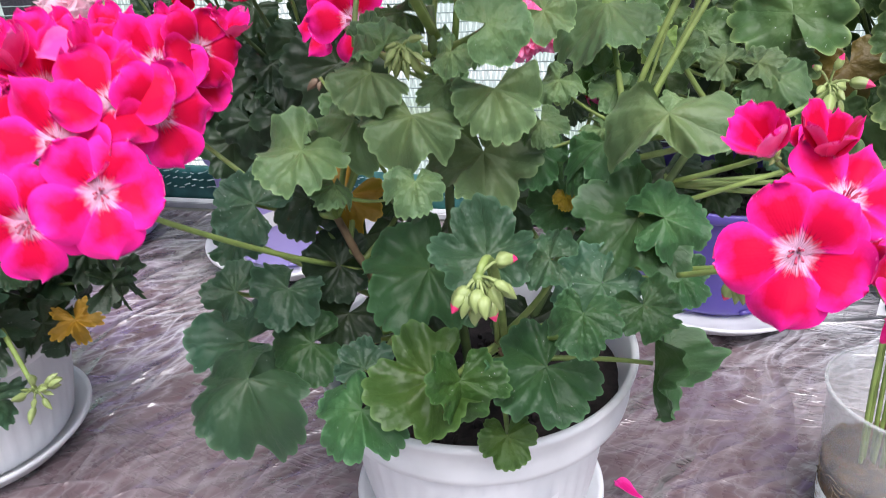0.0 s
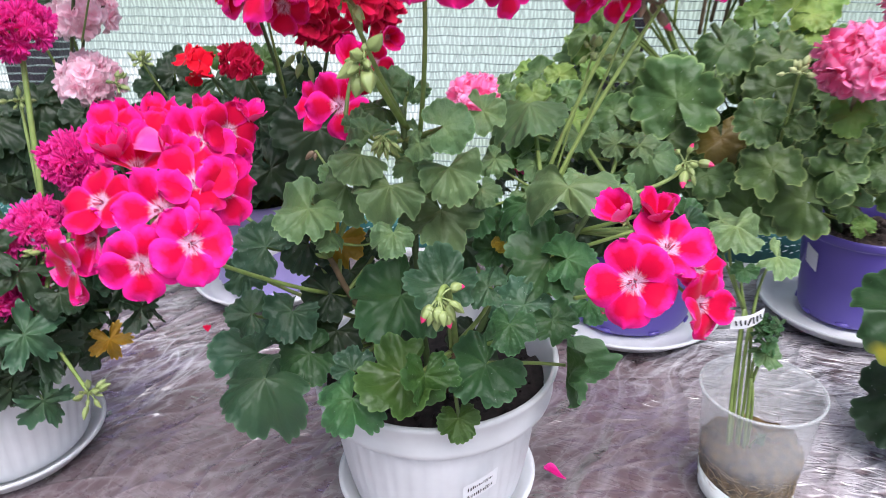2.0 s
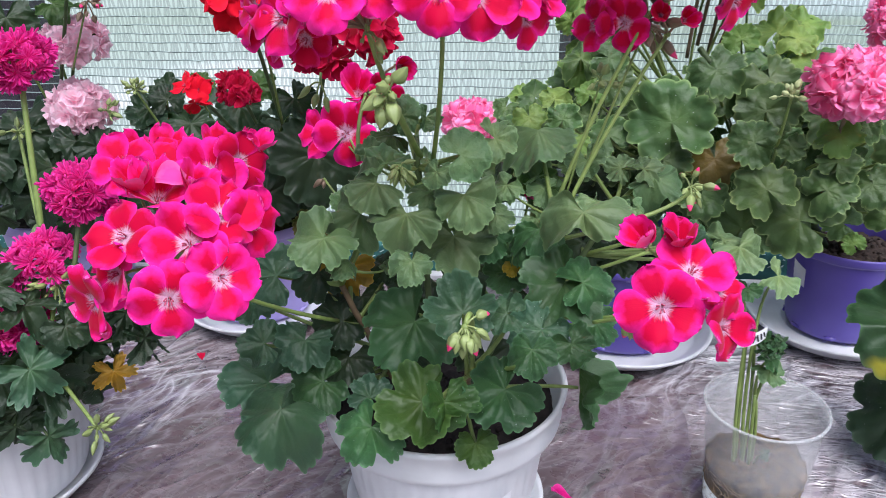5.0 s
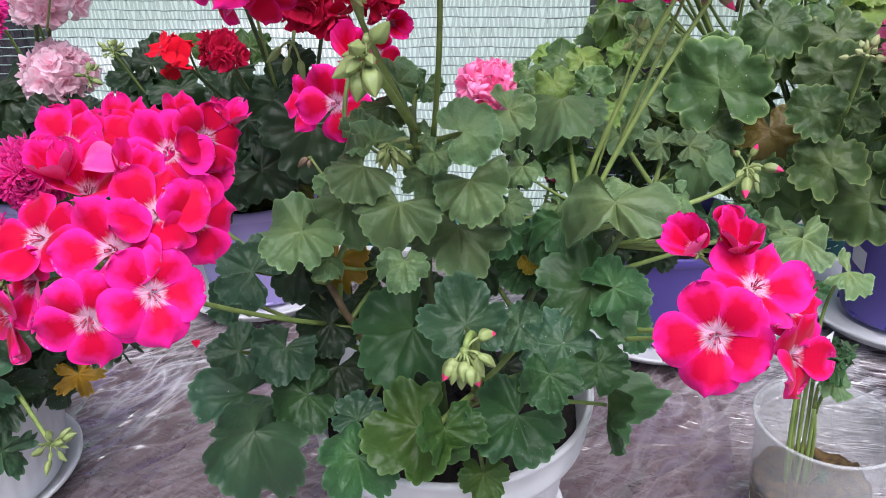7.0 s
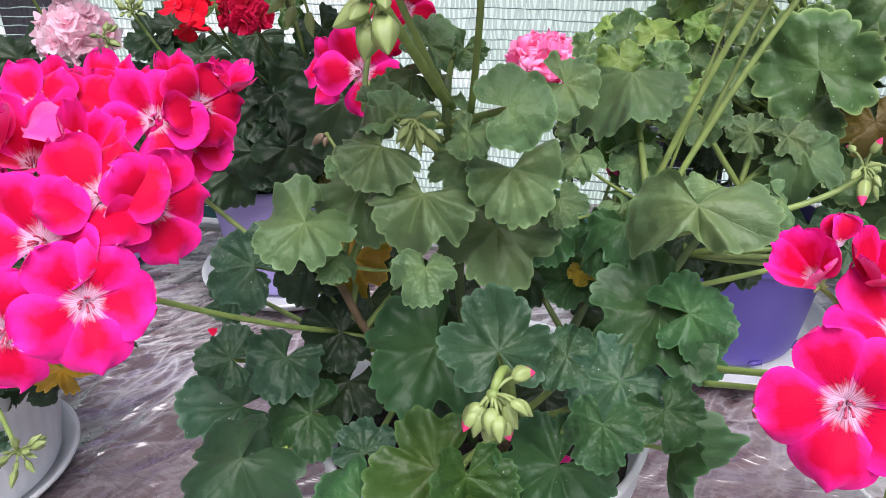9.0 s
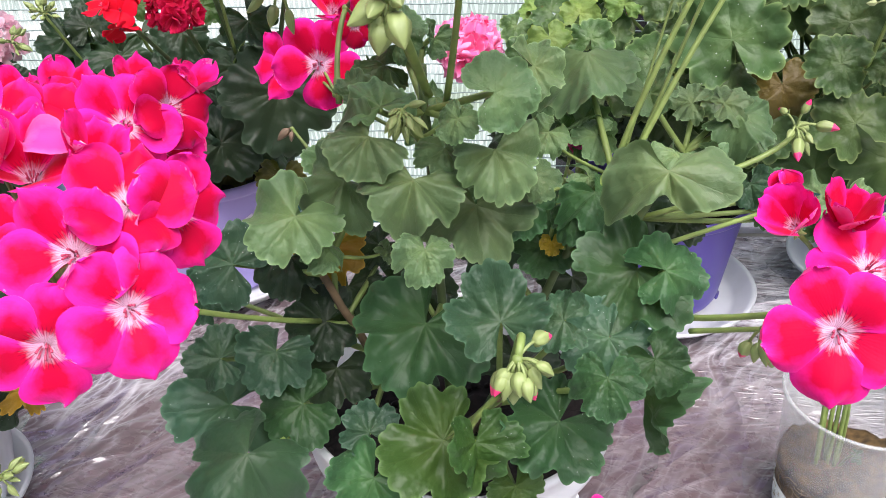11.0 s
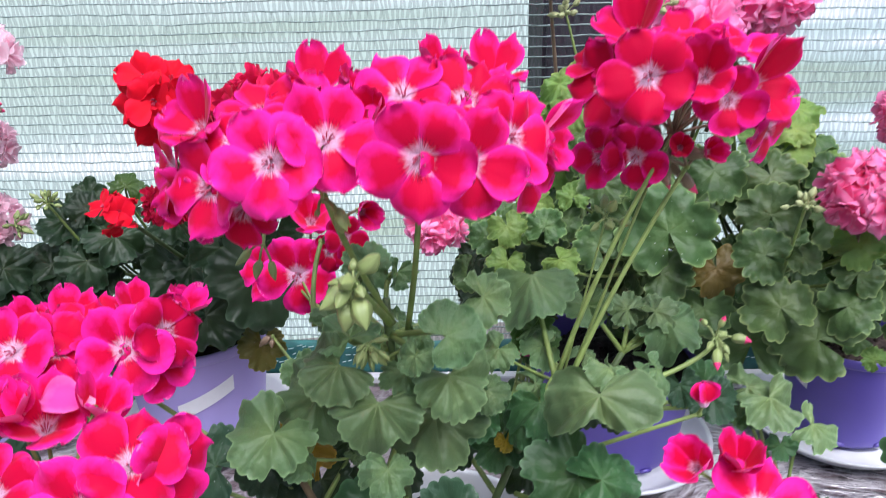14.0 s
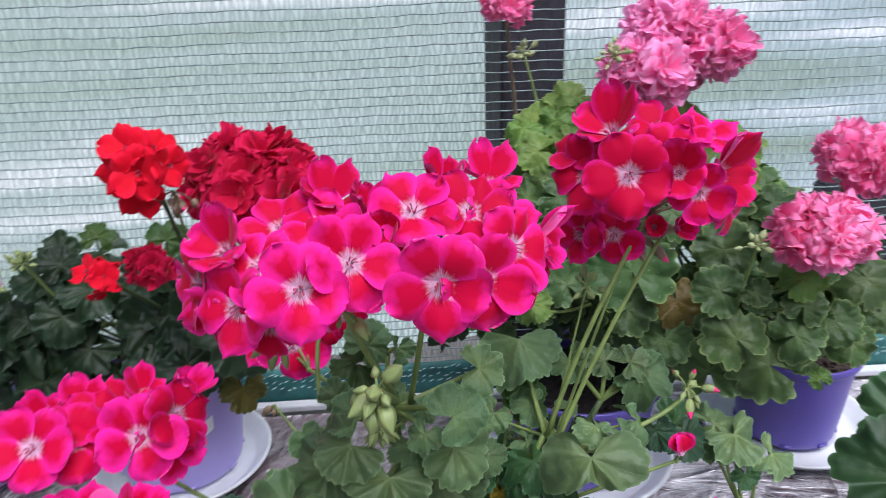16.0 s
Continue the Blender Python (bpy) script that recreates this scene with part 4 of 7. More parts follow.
def bud_shape(bm, at, direction, length, radius, tip_i=1):
    """A pointed bud wrapped in five ribbed sepals; its last third takes the second material."""
    d = Vector(direction).normalized()
    a = Vector(at)
    u = d.orthogonal().normalized()
    w = d.cross(u)
    prof = ((0.0, 0.30), (0.10, 0.72), (0.28, 1.0), (0.48, 0.95), (0.66, 0.74), (0.82, 0.46), (0.94, 0.20), (1.0, 0.04))
    rings = []
    for s, r in prof:
        sway = 0.10 * length * math.sin(2.2 * s)
        ring = []
        for k in range(15):
            t = 2 * math.pi * k / 15
            rr = radius * r * (1 + 0.17 * math.cos(5 * t + 0.8 * s))
            ring.append(bm.verts.new(a + d * length * s + u * (rr * math.cos(t) + sway) + w * rr * math.sin(t)))
        rings.append(ring)
    for i, (p, q) in enumerate(zip(rings, rings[1:])):
        for k in range(15):
            f = bm.faces.new((p[k], p[(k + 1) % 15], q[(k + 1) % 15], q[k]))
            f.material_index = tip_i if i >= 4 else 0
    bm.faces.new(rings[0][::-1])


def flower_head(plant, hub, foot, label, stalk=0.0013, bend=(0, 0, 0), mat=None, group=""):
    """The stalk and hub of an umbel; florets are added to it."""
    o = plant.location
    bm = bmesh.new()
    tube(bm, [q - o for q in arc(foot, hub, bend, 10)], [stalk * (1.15 - 0.25 * i / 10) for i in range(11)], 8)
    bmesh.ops.create_icosphere(bm, subdivisions=2, radius=stalk * 1.35, matrix=Matrix.Translation(Vector(hub) - o))
    ob = part("flower_head", bm, mat or STEM, plant, label)
    ob["hub"] = tuple(hub)
    return ob


def add_floret(head, mesh, at, normal, size, tip=(0, 0, 1), stalk_mat=None):
    plant = head.parent
    hub = Vector(head["hub"])
    n = Vector(normal).normalized()
    ob = new("floret", mesh)
    ob.parent = head
    t = Vector(tip)
    if abs(n.dot(t.normalized())) > 0.93:
        t = Vector((0, 1, 0))
    ob.matrix_local = Matrix.LocRotScale(Vector(at) - plant.location, basis(n, t).to_quaternion(), Vector((size, size, size)))
    back = Vector(at) - n * size * 0.16
    bm = bmesh.new()
    tube(bm, [q - plant.location for q in arc(hub, back, (0, 0, 0.08 * (back - hub).length), 5)], 0.00085, 5)
    part("floret_stalk", bm, stalk_mat or STEM, head)
    return ob


def ball_head(plant, hub, foot, meshes, count, radius, size, label, seed, axis=(0, -0.3, 1), spread=1.0, flat=0.8, stalk=0.0018, mat=None, bend=(0, 0, 0), loose=0.0):
    """An umbel whose florets cover a dome round its axis."""
    rnd = random.Random(seed)
    head = flower_head(plant, hub, foot, label, stalk, bend, mat)
    ax = Vector(axis).normalized()
    q = Vector((0, 0, 1)).rotation_difference(ax)
    for i in range(count):
        cz = 1 - (i + 0.5) / count * (1 + spread * 0.35)
        az = i * 2.39996 + rnd.uniform(-0.25, 0.25)
        sr = math.sqrt(max(0, 1 - cz * cz))
        d = q @ Vector((sr * math.cos(az), sr * math.sin(az), cz))
        at = Vector(hub) + Vector((d.x, d.y, d.z * flat)) * radius * rnd.uniform(0.9 - loose, 1.08 + loose)
        tilt = d + Vector((rnd.uniform(-0.25, 0.25), rnd.uniform(-0.25, 0.25), rnd.uniform(-0.2, 0.2)))
        add_floret(head, meshes[i % len(meshes)], at, tilt, size * rnd.uniform(0.88, 1.12), (rnd.uniform(-0.4, 0.4), 0, 1), mat)
    return head


def bud_head(plant, hub, foot, count, reach, length, radius, label, seed, axis=(0, 0, 1), pink=0.2, stalk=0.0014, hang=0.0, mat=None, bend=(0, 0, 0)):
    """A cluster of closed buds on short stalks."""
    rnd = random.Random(seed)
    head = flower_head(plant, hub, foot, label, stalk, bend)
    ax = Vector(axis).normalized()
    q = Vector((0, 0, 1)).rotation_difference(ax)
    o = plant.location
    for i in range(count):
        cz = 1 - (i + 0.5) / count * 1.1
        az = i * 2.39996 + rnd.uniform(-0.3, 0.3)
        sr = math.sqrt(max(0, 1 - cz * cz))
        d = q @ Vector((sr * math.cos(az), sr * math.sin(az), cz))
        d.z -= hang * rnd.uniform(0.6, 1.2)
        d.normalize()
        d = (d + 0.35 * Vector((rnd.uniform(-1, 1), rnd.uniform(-1, 1), rnd.uniform(-1, 1)))).normalized()
        mid = Vector(hub) + d * reach * rnd.uniform(0.5, 1.2)
        grown = rnd.uniform(0.55, 1.15)
        bm = bmesh.new()
        tube(bm, [p - o for p in arc(hub, mid, (0, 0, 0.15 * reach), 4)], 0.0006, 5)
        bud_shape(bm, mid - o, d + Vector((0, 0, -hang)), length * grown * rnd.uniform(0.9, 1.2), radius * grown * rnd.uniform(0.95, 1.15), 1 if rnd.random() < pink else 0)
        part("bud", bm, [mat or BUD, BUD_PINK], head)
    return head


def main_stem(plant, *pts):
    bm = bmesh.new()
    o = plant.location
    fine = []
    for a, b in zip(pts, pts[1:]):
        a, b = Vector(a), Vector(b)
        fine += [a.lerp(b, k / 6) + 0.0018 * noise.noise_vector(a.lerp(b, k / 6) * 60) for k in range(6)]
    fine.append(Vector(pts[-1]))
    n = len(fine)
    tube(bm, [q - o for q in fine], [0.0030 - 0.0011 * i / n for i in range(n)], 9)
    part("stem", bm, STEM_BROWN if pts[-1][2] < 0.24 else STEM_DARK, plant)


# ---- the red and pink geranium in the white pot ----
main = thing("geranium", 0.0115, 0.369, 0.095, "leafy geranium with red and pink flowers in the white pot", "plant", "geraniums")
main_stem(main, (0.026, 0.369, 0.095), (0.097, 0.385, 0.179), (0.137, 0.383, 0.254))
main_stem(main, (0.008, 0.363, 0.096), (0.002, 0.350, 0.202), (-0.004, 0.341, 0.321))
main_stem(main, (0.026, 0.366, 0.095), (0.052, 0.358, 0.171), (0.083, 0.341, 0.268))
main_stem(main, (-0.004, 0.360, 0.096), (-0.033, 0.353, 0.152), (-0.057, 0.347, 0.218))
main_stem(main, (0.017, 0.351, 0.097), (0.027, 0.325, 0.144), (0.023, 0.297, 0.176))
add_leaf(main, (0.058, 0.347, 0.226), (-0.107, -0.739, 0.666), (-0.056, -0.403, -0.914), 0.0066, "flat", LEAF_YELLOW, 1, (0.068, 0.350, 0.220))
add_leaf(main, (0.020, 0.298, 0.321), (0.010, -0.893, 0.450), (0.970, 0.130, 0.205), 0.0172, "round", LEAF_GREY_LIT, 0, (-0.003, 0.342, 0.300))
add_leaf(main, (0.006, 0.302, 0.310), (-0.303, -0.778, 0.551), (-0.601, -0.380, -0.704), 0.0097, "domed", LEAF_GREY_LIT, 1, (-0.003, 0.342, 0.300))
add_leaf(main, (-0.029, 0.318, 0.299), (-0.055, -0.655, 0.754), (-0.824, -0.276, -0.494), 0.0191, "fan", LEAF_GREY_LIT, 0, (-0.057, 0.347, 0.218))
add_leaf(main, (-0.023, 0.328, 0.308), (0.029, -0.579, 0.815), (-0.286, 0.435, 0.854), 0.0164, "fan", LEAF_GREY_LIT, 1, (-0.003, 0.342, 0.300))
add_leaf(main, (-0.041, 0.335, 0.273), (-0.185, -0.727, 0.661), (-0.848, -0.260, -0.461), 0.0235, "fan", LEAF_GREY_LIT, 2, (-0.057, 0.347, 0.218))
add_leaf(main, (-0.063, 0.318, 0.265), (-0.070, -0.674, 0.736), (-0.651, -0.362, -0.667), 0.0227, "wavy", LEAF_GREY_LIT, 8, (-0.057, 0.347, 0.218))
add_leaf(main, (-0.012, 0.308, 0.283), (0.008, -0.686, 0.728), (-0.363, -0.436, -0.824), 0.0224, "fan", LEAF_GREY_LIT, 3, (-0.002, 0.346, 0.262))
add_leaf(main, (0.023, 0.312, 0.292), (0.113, -0.679, 0.725), (0.205, -0.446, -0.871), 0.0206, "fan", LEAF_GREY_LIT, 4, (-0.002, 0.346, 0.262))
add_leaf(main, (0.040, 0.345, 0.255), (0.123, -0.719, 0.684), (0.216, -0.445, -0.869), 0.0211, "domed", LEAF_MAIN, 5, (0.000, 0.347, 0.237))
add_leaf(main, (0.018, 0.334, 0.256), (-0.076, -0.722, 0.688), (0.049, -0.459, -0.887), 0.0286, "wavy", LEAF_GREY_LIT, 3, (0.000, 0.347, 0.237))
add_leaf(main, (-0.010, 0.284, 0.263), (0.053, -0.610, 0.790), (-0.111, -0.459, -0.881), 0.0134, "domed", LEAF_GREY_LIT, 4, (0.000, 0.347, 0.237))
add_leaf(main, (0.045, 0.343, 0.317), (0.063, -0.699, 0.712), (0.994, -0.032, -0.109), 0.0153, "wavy", LEAF_GREY_LIT, 9, (-0.003, 0.342, 0.300))
add_leaf(main, (0.078, 0.374, 0.313), (-0.212, -0.505, 0.836), (0.098, -0.456, -0.885), 0.0265, "tent", LEAF_GREY_LIT, 1, (0.083, 0.341, 0.268))
add_leaf(main, (0.091, 0.294, 0.285), (-0.337, -0.523, 0.783), (-0.001, -0.460, -0.888), 0.0291, "wings", LEAF_GREY_LIT, 0, (0.083, 0.341, 0.268))
add_leaf(main, (0.113, 0.379, 0.289), (-0.346, -0.670, 0.657), (0.216, -0.445, -0.869), 0.0144, "folded", LEAF_GREY_LIT, 3, (0.137, 0.383, 0.254))
add_leaf(main, (0.160, 0.375, 0.276), (-0.131, -0.620, 0.774), (0.780, -0.272, -0.563), 0.0213, "crumpled", LEAF_GREY_LIT, 3, (0.137, 0.383, 0.254))
add_leaf(main, (0.154, 0.380, 0.281), (-0.195, -0.465, 0.864), (0.962, 0.145, 0.233), 0.0139, "pleated", LEAF_GREY_LIT, 2, (0.137, 0.383, 0.254))
add_leaf(main, (0.140, 0.388, 0.280), (-0.370, -0.508, 0.778), (-0.831, 0.239, 0.502), 0.0124, "pleated", LEAF_GREY_LIT, 5, (0.137, 0.383, 0.254))
add_leaf(main, (0.214, 0.372, 0.228), (-0.197, -0.475, 0.858), (0.871, -0.209, -0.445), 0.0187, "crumpled", LEAF_GREY_LIT, 6, (0.117, 0.384, 0.216))
add_leaf(main, (0.159, 0.350, 0.249), (-0.521, -0.666, 0.534), (0.109, -0.455, -0.884), 0.0129, "wavy", LEAF_BLUE_SHADED, 11, (0.117, 0.384, 0.216))
add_leaf(main, (0.186, 0.362, 0.230), (-0.306, -0.690, 0.656), (0.350, -0.424, -0.835), 0.0159, "flat", LEAF_BLUE_SHADED, 12, (0.117, 0.384, 0.216))
add_leaf(main, (-0.012, 0.367, 0.327), (-0.049, -0.901, 0.431), (0.708, 0.339, 0.620), 0.0145, "flat", LEAF_GREY_LIT, 9, (-0.003, 0.342, 0.300))
add_leaf(main, (0.003, 0.357, 0.328), (0.534, -0.749, 0.392), (-0.218, -0.453, -0.864), 0.0094, "folded", LEAF_GREY_LIT, 2, (-0.003, 0.342, 0.300))
add_leaf(main, (-0.019, 0.372, 0.313), (0.058, -0.407, 0.912), (-0.999, -0.042, -0.033), 0.0144, "flat", LEAF_FRESH, 4, (-0.003, 0.342, 0.300))
add_leaf(main, (0.064, 0.330, 0.252), (-0.418, -0.600, 0.682), (-0.218, -0.453, -0.864), 0.0161, "drooping", LEAF_MAIN, 3, (0.083, 0.341, 0.268))
add_leaf(main, (-0.009, 0.317, 0.204), (-0.176, -0.545, 0.819), (-0.502, -0.366, -0.784), 0.0359, "flat", LEAF_MAIN, 5, (0.002, 0.351, 0.192))
add_leaf(main, (0.018, 0.269, 0.236), (-0.096, -0.594, 0.799), (-0.082, 0.479, 0.874), 0.0222, "cupped", LEAF_BLUE_SHADED, 0, (0.023, 0.297, 0.176))
add_leaf(main, (0.082, 0.293, 0.240), (-0.224, -0.615, 0.756), (-0.643, -0.306, -0.702), 0.0294, "flat", LEAF_MAIN, 6, (0.068, 0.350, 0.220))
add_leaf(main, (0.091, 0.284, 0.244), (-0.023, -0.649, 0.761), (0.992, -0.047, 0.119), 0.0189, "domed", LEAF_MAIN, 0, (0.071, 0.348, 0.229))
add_leaf(main, (0.043, 0.266, 0.236), (-0.259, -0.560, 0.787), (-0.960, 0.209, 0.187), 0.0142, "wavy", LEAF_BLUE_SHADED, 1, (0.023, 0.297, 0.176))
add_leaf(main, (0.065, 0.273, 0.220), (-0.206, -0.489, 0.848), (-0.643, -0.306, -0.702), 0.0214, "wavy", LEAF_BLUE_SHADED, 2, (0.023, 0.297, 0.176))
add_leaf(main, (0.053, 0.238, 0.228), (-0.218, -0.543, 0.810), (-0.091, -0.464, -0.881), 0.0149, "domed", LEAF_MAIN, 1, (0.023, 0.297, 0.176))
add_leaf(main, (0.079, 0.256, 0.220), (-0.090, -0.552, 0.829), (0.417, -0.467, -0.780), 0.0154, "pleated", LEAF_MAIN, 0, (0.023, 0.297, 0.176))
add_leaf(main, (0.100, 0.308, 0.153), (0.839, -0.455, 0.297), (-0.142, -0.394, -0.908), 0.0264, "folded", LEAF_MAIN, 0, (0.027, 0.325, 0.144))
add_leaf(main, (0.042, 0.260, 0.188), (-0.042, -0.645, 0.763), (-0.798, -0.197, -0.568), 0.0252, "flat", LEAF_MAIN, 7, (0.023, 0.297, 0.176))
add_leaf(main, (-0.007, 0.267, 0.177), (-0.117, -0.563, 0.818), (-0.890, -0.131, -0.436), 0.0277, "cupped", LEAF_FRESH, 0, (0.024, 0.305, 0.167))
add_leaf(main, (0.006, 0.258, 0.183), (0.334, -0.733, 0.592), (0.032, -0.408, -0.912), 0.0184, "folded", LEAF_FRESH, 1, (0.024, 0.299, 0.173))
add_leaf(main, (0.026, 0.269, 0.142), (-0.058, -0.660, 0.749), (0.119, -0.410, -0.904), 0.0144, "flat", LEAF_FRESH, 2, (0.024, 0.333, 0.130))
add_leaf(main, (-0.038, 0.261, 0.165), (-0.015, -0.549, 0.836), (-0.393, -0.351, -0.850), 0.0226, "domed", LEAF_MAIN, 2, (0.027, 0.316, 0.154))
add_leaf(main, (-0.039, 0.283, 0.171), (0.069, -0.641, 0.764), (-0.450, 0.389, 0.804), 0.0143, "cupped", LEAF_BLUE_SHADED, 3, (-0.030, 0.354, 0.146))
add_leaf(main, (-0.094, 0.281, 0.167), (0.081, -0.534, 0.842), (-0.617, -0.283, -0.734), 0.0310, "drooping", LEAF_BLUE_SHADED, 3, (-0.033, 0.353, 0.152))
add_leaf(main, (-0.111, 0.334, 0.152), (0.014, -0.463, 0.887), (-0.991, 0.010, -0.134), 0.0327, "wavy", LEAF_BLUE_SHADED, 8, (-0.027, 0.354, 0.141))
add_leaf(main, (-0.082, 0.327, 0.188), (0.093, -0.548, 0.832), (-0.424, -0.391, -0.816), 0.0203, "wavy", LEAF_BLUE_SHADED, 4, (-0.043, 0.350, 0.178))
add_leaf(main, (-0.109, 0.327, 0.187), (0.006, -0.679, 0.734), (-0.971, 0.150, 0.183), 0.0173, "wavy", LEAF_BLUE_SHADED, 5, (-0.043, 0.350, 0.178))
add_leaf(main, (-0.101, 0.355, 0.223), (-0.016, -0.795, 0.606), (-0.836, 0.271, 0.478), 0.0233, "flat", LEAF_BLUE_SHADED, 6, (-0.057, 0.347, 0.218))
# inner leaves: the dark material holds the shade between the outer leaves
add_leaf(main, (-0.072, 0.356, 0.224), (-0.062, -0.736, 0.675), (-0.546, -0.308, -0.779), 0.0211, "flat", LEAF_DARK_SHADED, 0, (-0.057, 0.347, 0.218))
add_leaf(main, (-0.046, 0.366, 0.198), (0.079, -0.723, 0.686), (-0.227, -0.382, -0.895), 0.0208, "flat", LEAF_DARK_SHADED, 1, (-0.045, 0.350, 0.184))
add_leaf(main, (-0.058, 0.345, 0.191), (0.008, -0.702, 0.713), (-0.991, 0.010, -0.134), 0.0213, "wavy", LEAF_DARK_SHADED, 2, (-0.045, 0.350, 0.184))
add_leaf(main, (-0.055, 0.338, 0.166), (0.008, -0.608, 0.794), (-0.546, -0.308, -0.779), 0.0214, "flat", LEAF_DARK_SHADED, 3, (-0.036, 0.352, 0.159))
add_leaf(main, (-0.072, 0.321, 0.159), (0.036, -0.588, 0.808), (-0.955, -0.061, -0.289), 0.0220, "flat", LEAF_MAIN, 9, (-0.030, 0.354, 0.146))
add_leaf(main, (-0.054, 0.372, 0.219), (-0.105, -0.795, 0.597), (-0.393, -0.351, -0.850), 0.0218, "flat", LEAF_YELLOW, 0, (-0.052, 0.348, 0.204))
add_leaf(main, (-0.127, 0.392, 0.187), (-0.079, -0.707, 0.702), (-0.227, -0.382, -0.895), 0.0193, "flat", LEAF_BLUE_SHADED, 7, (-0.038, 0.352, 0.165))
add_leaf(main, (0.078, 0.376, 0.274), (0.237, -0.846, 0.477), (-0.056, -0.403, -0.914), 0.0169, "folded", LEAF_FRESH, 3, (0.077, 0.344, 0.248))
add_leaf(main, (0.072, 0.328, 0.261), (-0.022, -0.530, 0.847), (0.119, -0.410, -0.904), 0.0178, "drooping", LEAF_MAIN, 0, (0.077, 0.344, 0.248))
add_leaf(main, (0.118, 0.394, 0.221), (-0.100, -0.757, 0.645), (-0.227, -0.382, -0.895), 0.0218, "flat", LEAF_DARK_SHADED, 4, (0.117, 0.384, 0.216))
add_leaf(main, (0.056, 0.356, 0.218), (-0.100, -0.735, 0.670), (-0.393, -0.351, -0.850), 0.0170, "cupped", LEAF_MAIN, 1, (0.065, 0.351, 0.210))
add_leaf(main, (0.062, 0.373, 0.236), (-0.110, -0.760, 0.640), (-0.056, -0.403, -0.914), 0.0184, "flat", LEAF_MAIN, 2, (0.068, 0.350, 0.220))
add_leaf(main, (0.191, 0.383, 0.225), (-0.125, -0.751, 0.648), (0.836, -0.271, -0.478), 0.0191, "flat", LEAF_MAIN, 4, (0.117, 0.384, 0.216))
add_leaf(main, (0.144, 0.395, 0.208), (-0.232, -0.722, 0.653), (-0.682, -0.256, -0.684), 0.0184, "flat", LEAF_DARK_SHADED, 5, (0.109, 0.385, 0.201))
add_leaf(main, (-0.009, 0.382, 0.187), (0.012, -0.783, 0.622), (-0.056, -0.403, -0.914), 0.0228, "flat", LEAF_DARK_SHADED, 6, (0.003, 0.354, 0.171))
add_leaf(main, (0.034, 0.385, 0.208), (-0.063, -0.801, 0.595), (-0.056, -0.403, -0.914), 0.0227, "flat", LEAF_DARK_SHADED, 7, (0.055, 0.356, 0.181))
add_leaf(main, (0.080, 0.380, 0.183), (-0.138, -0.768, 0.625), (0.450, -0.389, -0.804), 0.0218, "flat", LEAF_DARK_SHADED, 8, (0.090, 0.384, 0.170))
add_leaf(main, (0.043, 0.356, 0.148), (-0.061, -0.605, 0.793), (-0.056, -0.403, -0.914), 0.0238, "flat", LEAF_DARK_SHADED, 9, (0.042, 0.361, 0.141))
add_leaf(main, (-0.014, 0.349, 0.161), (0.028, -0.617, 0.787), (-0.056, -0.403, -0.914), 0.0197, "flat", LEAF_DARK_SHADED, 10, (-0.027, 0.354, 0.141))
add_leaf(main, (-0.028, 0.378, 0.215), (-0.220, -0.656, 0.723), (-0.890, -0.131, -0.436), 0.0140, "flat", LEAF_DARK_SHADED, 11, (-0.047, 0.349, 0.191))
add_leaf(main, (0.123, 0.361, 0.171), (0.079, -0.702, 0.708), (0.450, -0.389, -0.804), 0.0178, "flat", LEAF_MAIN, 10, (0.083, 0.383, 0.162))
add_leaf(main, (-0.048, 0.361, 0.273), (0.095, -0.675, 0.731), (-0.997, 0.080, 0.025), 0.0130, "wavy", LEAF_GREY_LIT, 6, (-0.057, 0.347, 0.218))
add_leaf(main, (0.001, 0.374, 0.278), (0.008, -0.691, 0.723), (-0.056, -0.403, -0.914), 0.0133, "wavy", LEAF_GREY_LIT, 7, (-0.002, 0.346, 0.262))
pale_petal = petal_mesh(PETAL_BACK, 12, 0.40, 0.35)
head = flower_head(main, (-0.137, 0.255, 0.277), (-0.061, 0.346, 0.191), "full red and pink flower head", 0.0013, (0.000, 0.000, -0.004))
add_floret(head, SINGLE[0], (-0.101, 0.214, 0.291), (0.456, -0.804, 0.382), 0.0205)
add_floret(head, SINGLE[1], (-0.116, 0.226, 0.303), (0.057, -0.811, 0.582), 0.0212)
add_floret(head, SINGLE[2], (-0.102, 0.238, 0.312), (0.342, -0.536, 0.772), 0.0211)
add_floret(head, SINGLE[3], (-0.092, 0.246, 0.306), (0.807, -0.546, 0.225), 0.0203)
add_floret(head, SINGLE[4], (-0.125, 0.211, 0.283), (0.239, -0.953, 0.185), 0.0205)
add_floret(head, SINGLE[5], (-0.169, 0.238, 0.269), (-0.644, -0.765, 0.001), 0.0213)
add_floret(head, SINGLE[6], (-0.151, 0.243, 0.301), (-0.246, -0.732, 0.635), 0.0202)
add_floret(head, HALF[0], (-0.150, 0.268, 0.315), (0.025, -0.421, 0.907), 0.0147)
add_floret(head, SINGLE[7], (-0.157, 0.240, 0.283), (-0.518, -0.779, 0.353), 0.0196)
add_floret(head, OPEN_BACK[0], (-0.142, 0.270, 0.308), (0.207, -0.314, 0.927), 0.0193)
add_floret(head, HALF[1], (-0.124, 0.275, 0.308), (0.364, -0.315, 0.876), 0.0157)
add_floret(head, pale_petal, (-0.122, 0.272, 0.319), (0.299, -0.510, 0.838), 0.0200, (-1.000, 0.018, 0.013), STEM)
head = flower_head(main, (-0.168, 0.395, 0.274), (-0.051, 0.350, 0.196), "full red and pink flower head", 0.0014, (0.000, 0.010, -0.010))
add_floret(head, SINGLE[1], (-0.137, 0.359, 0.295), (0.314, -0.752, 0.579), 0.0246)
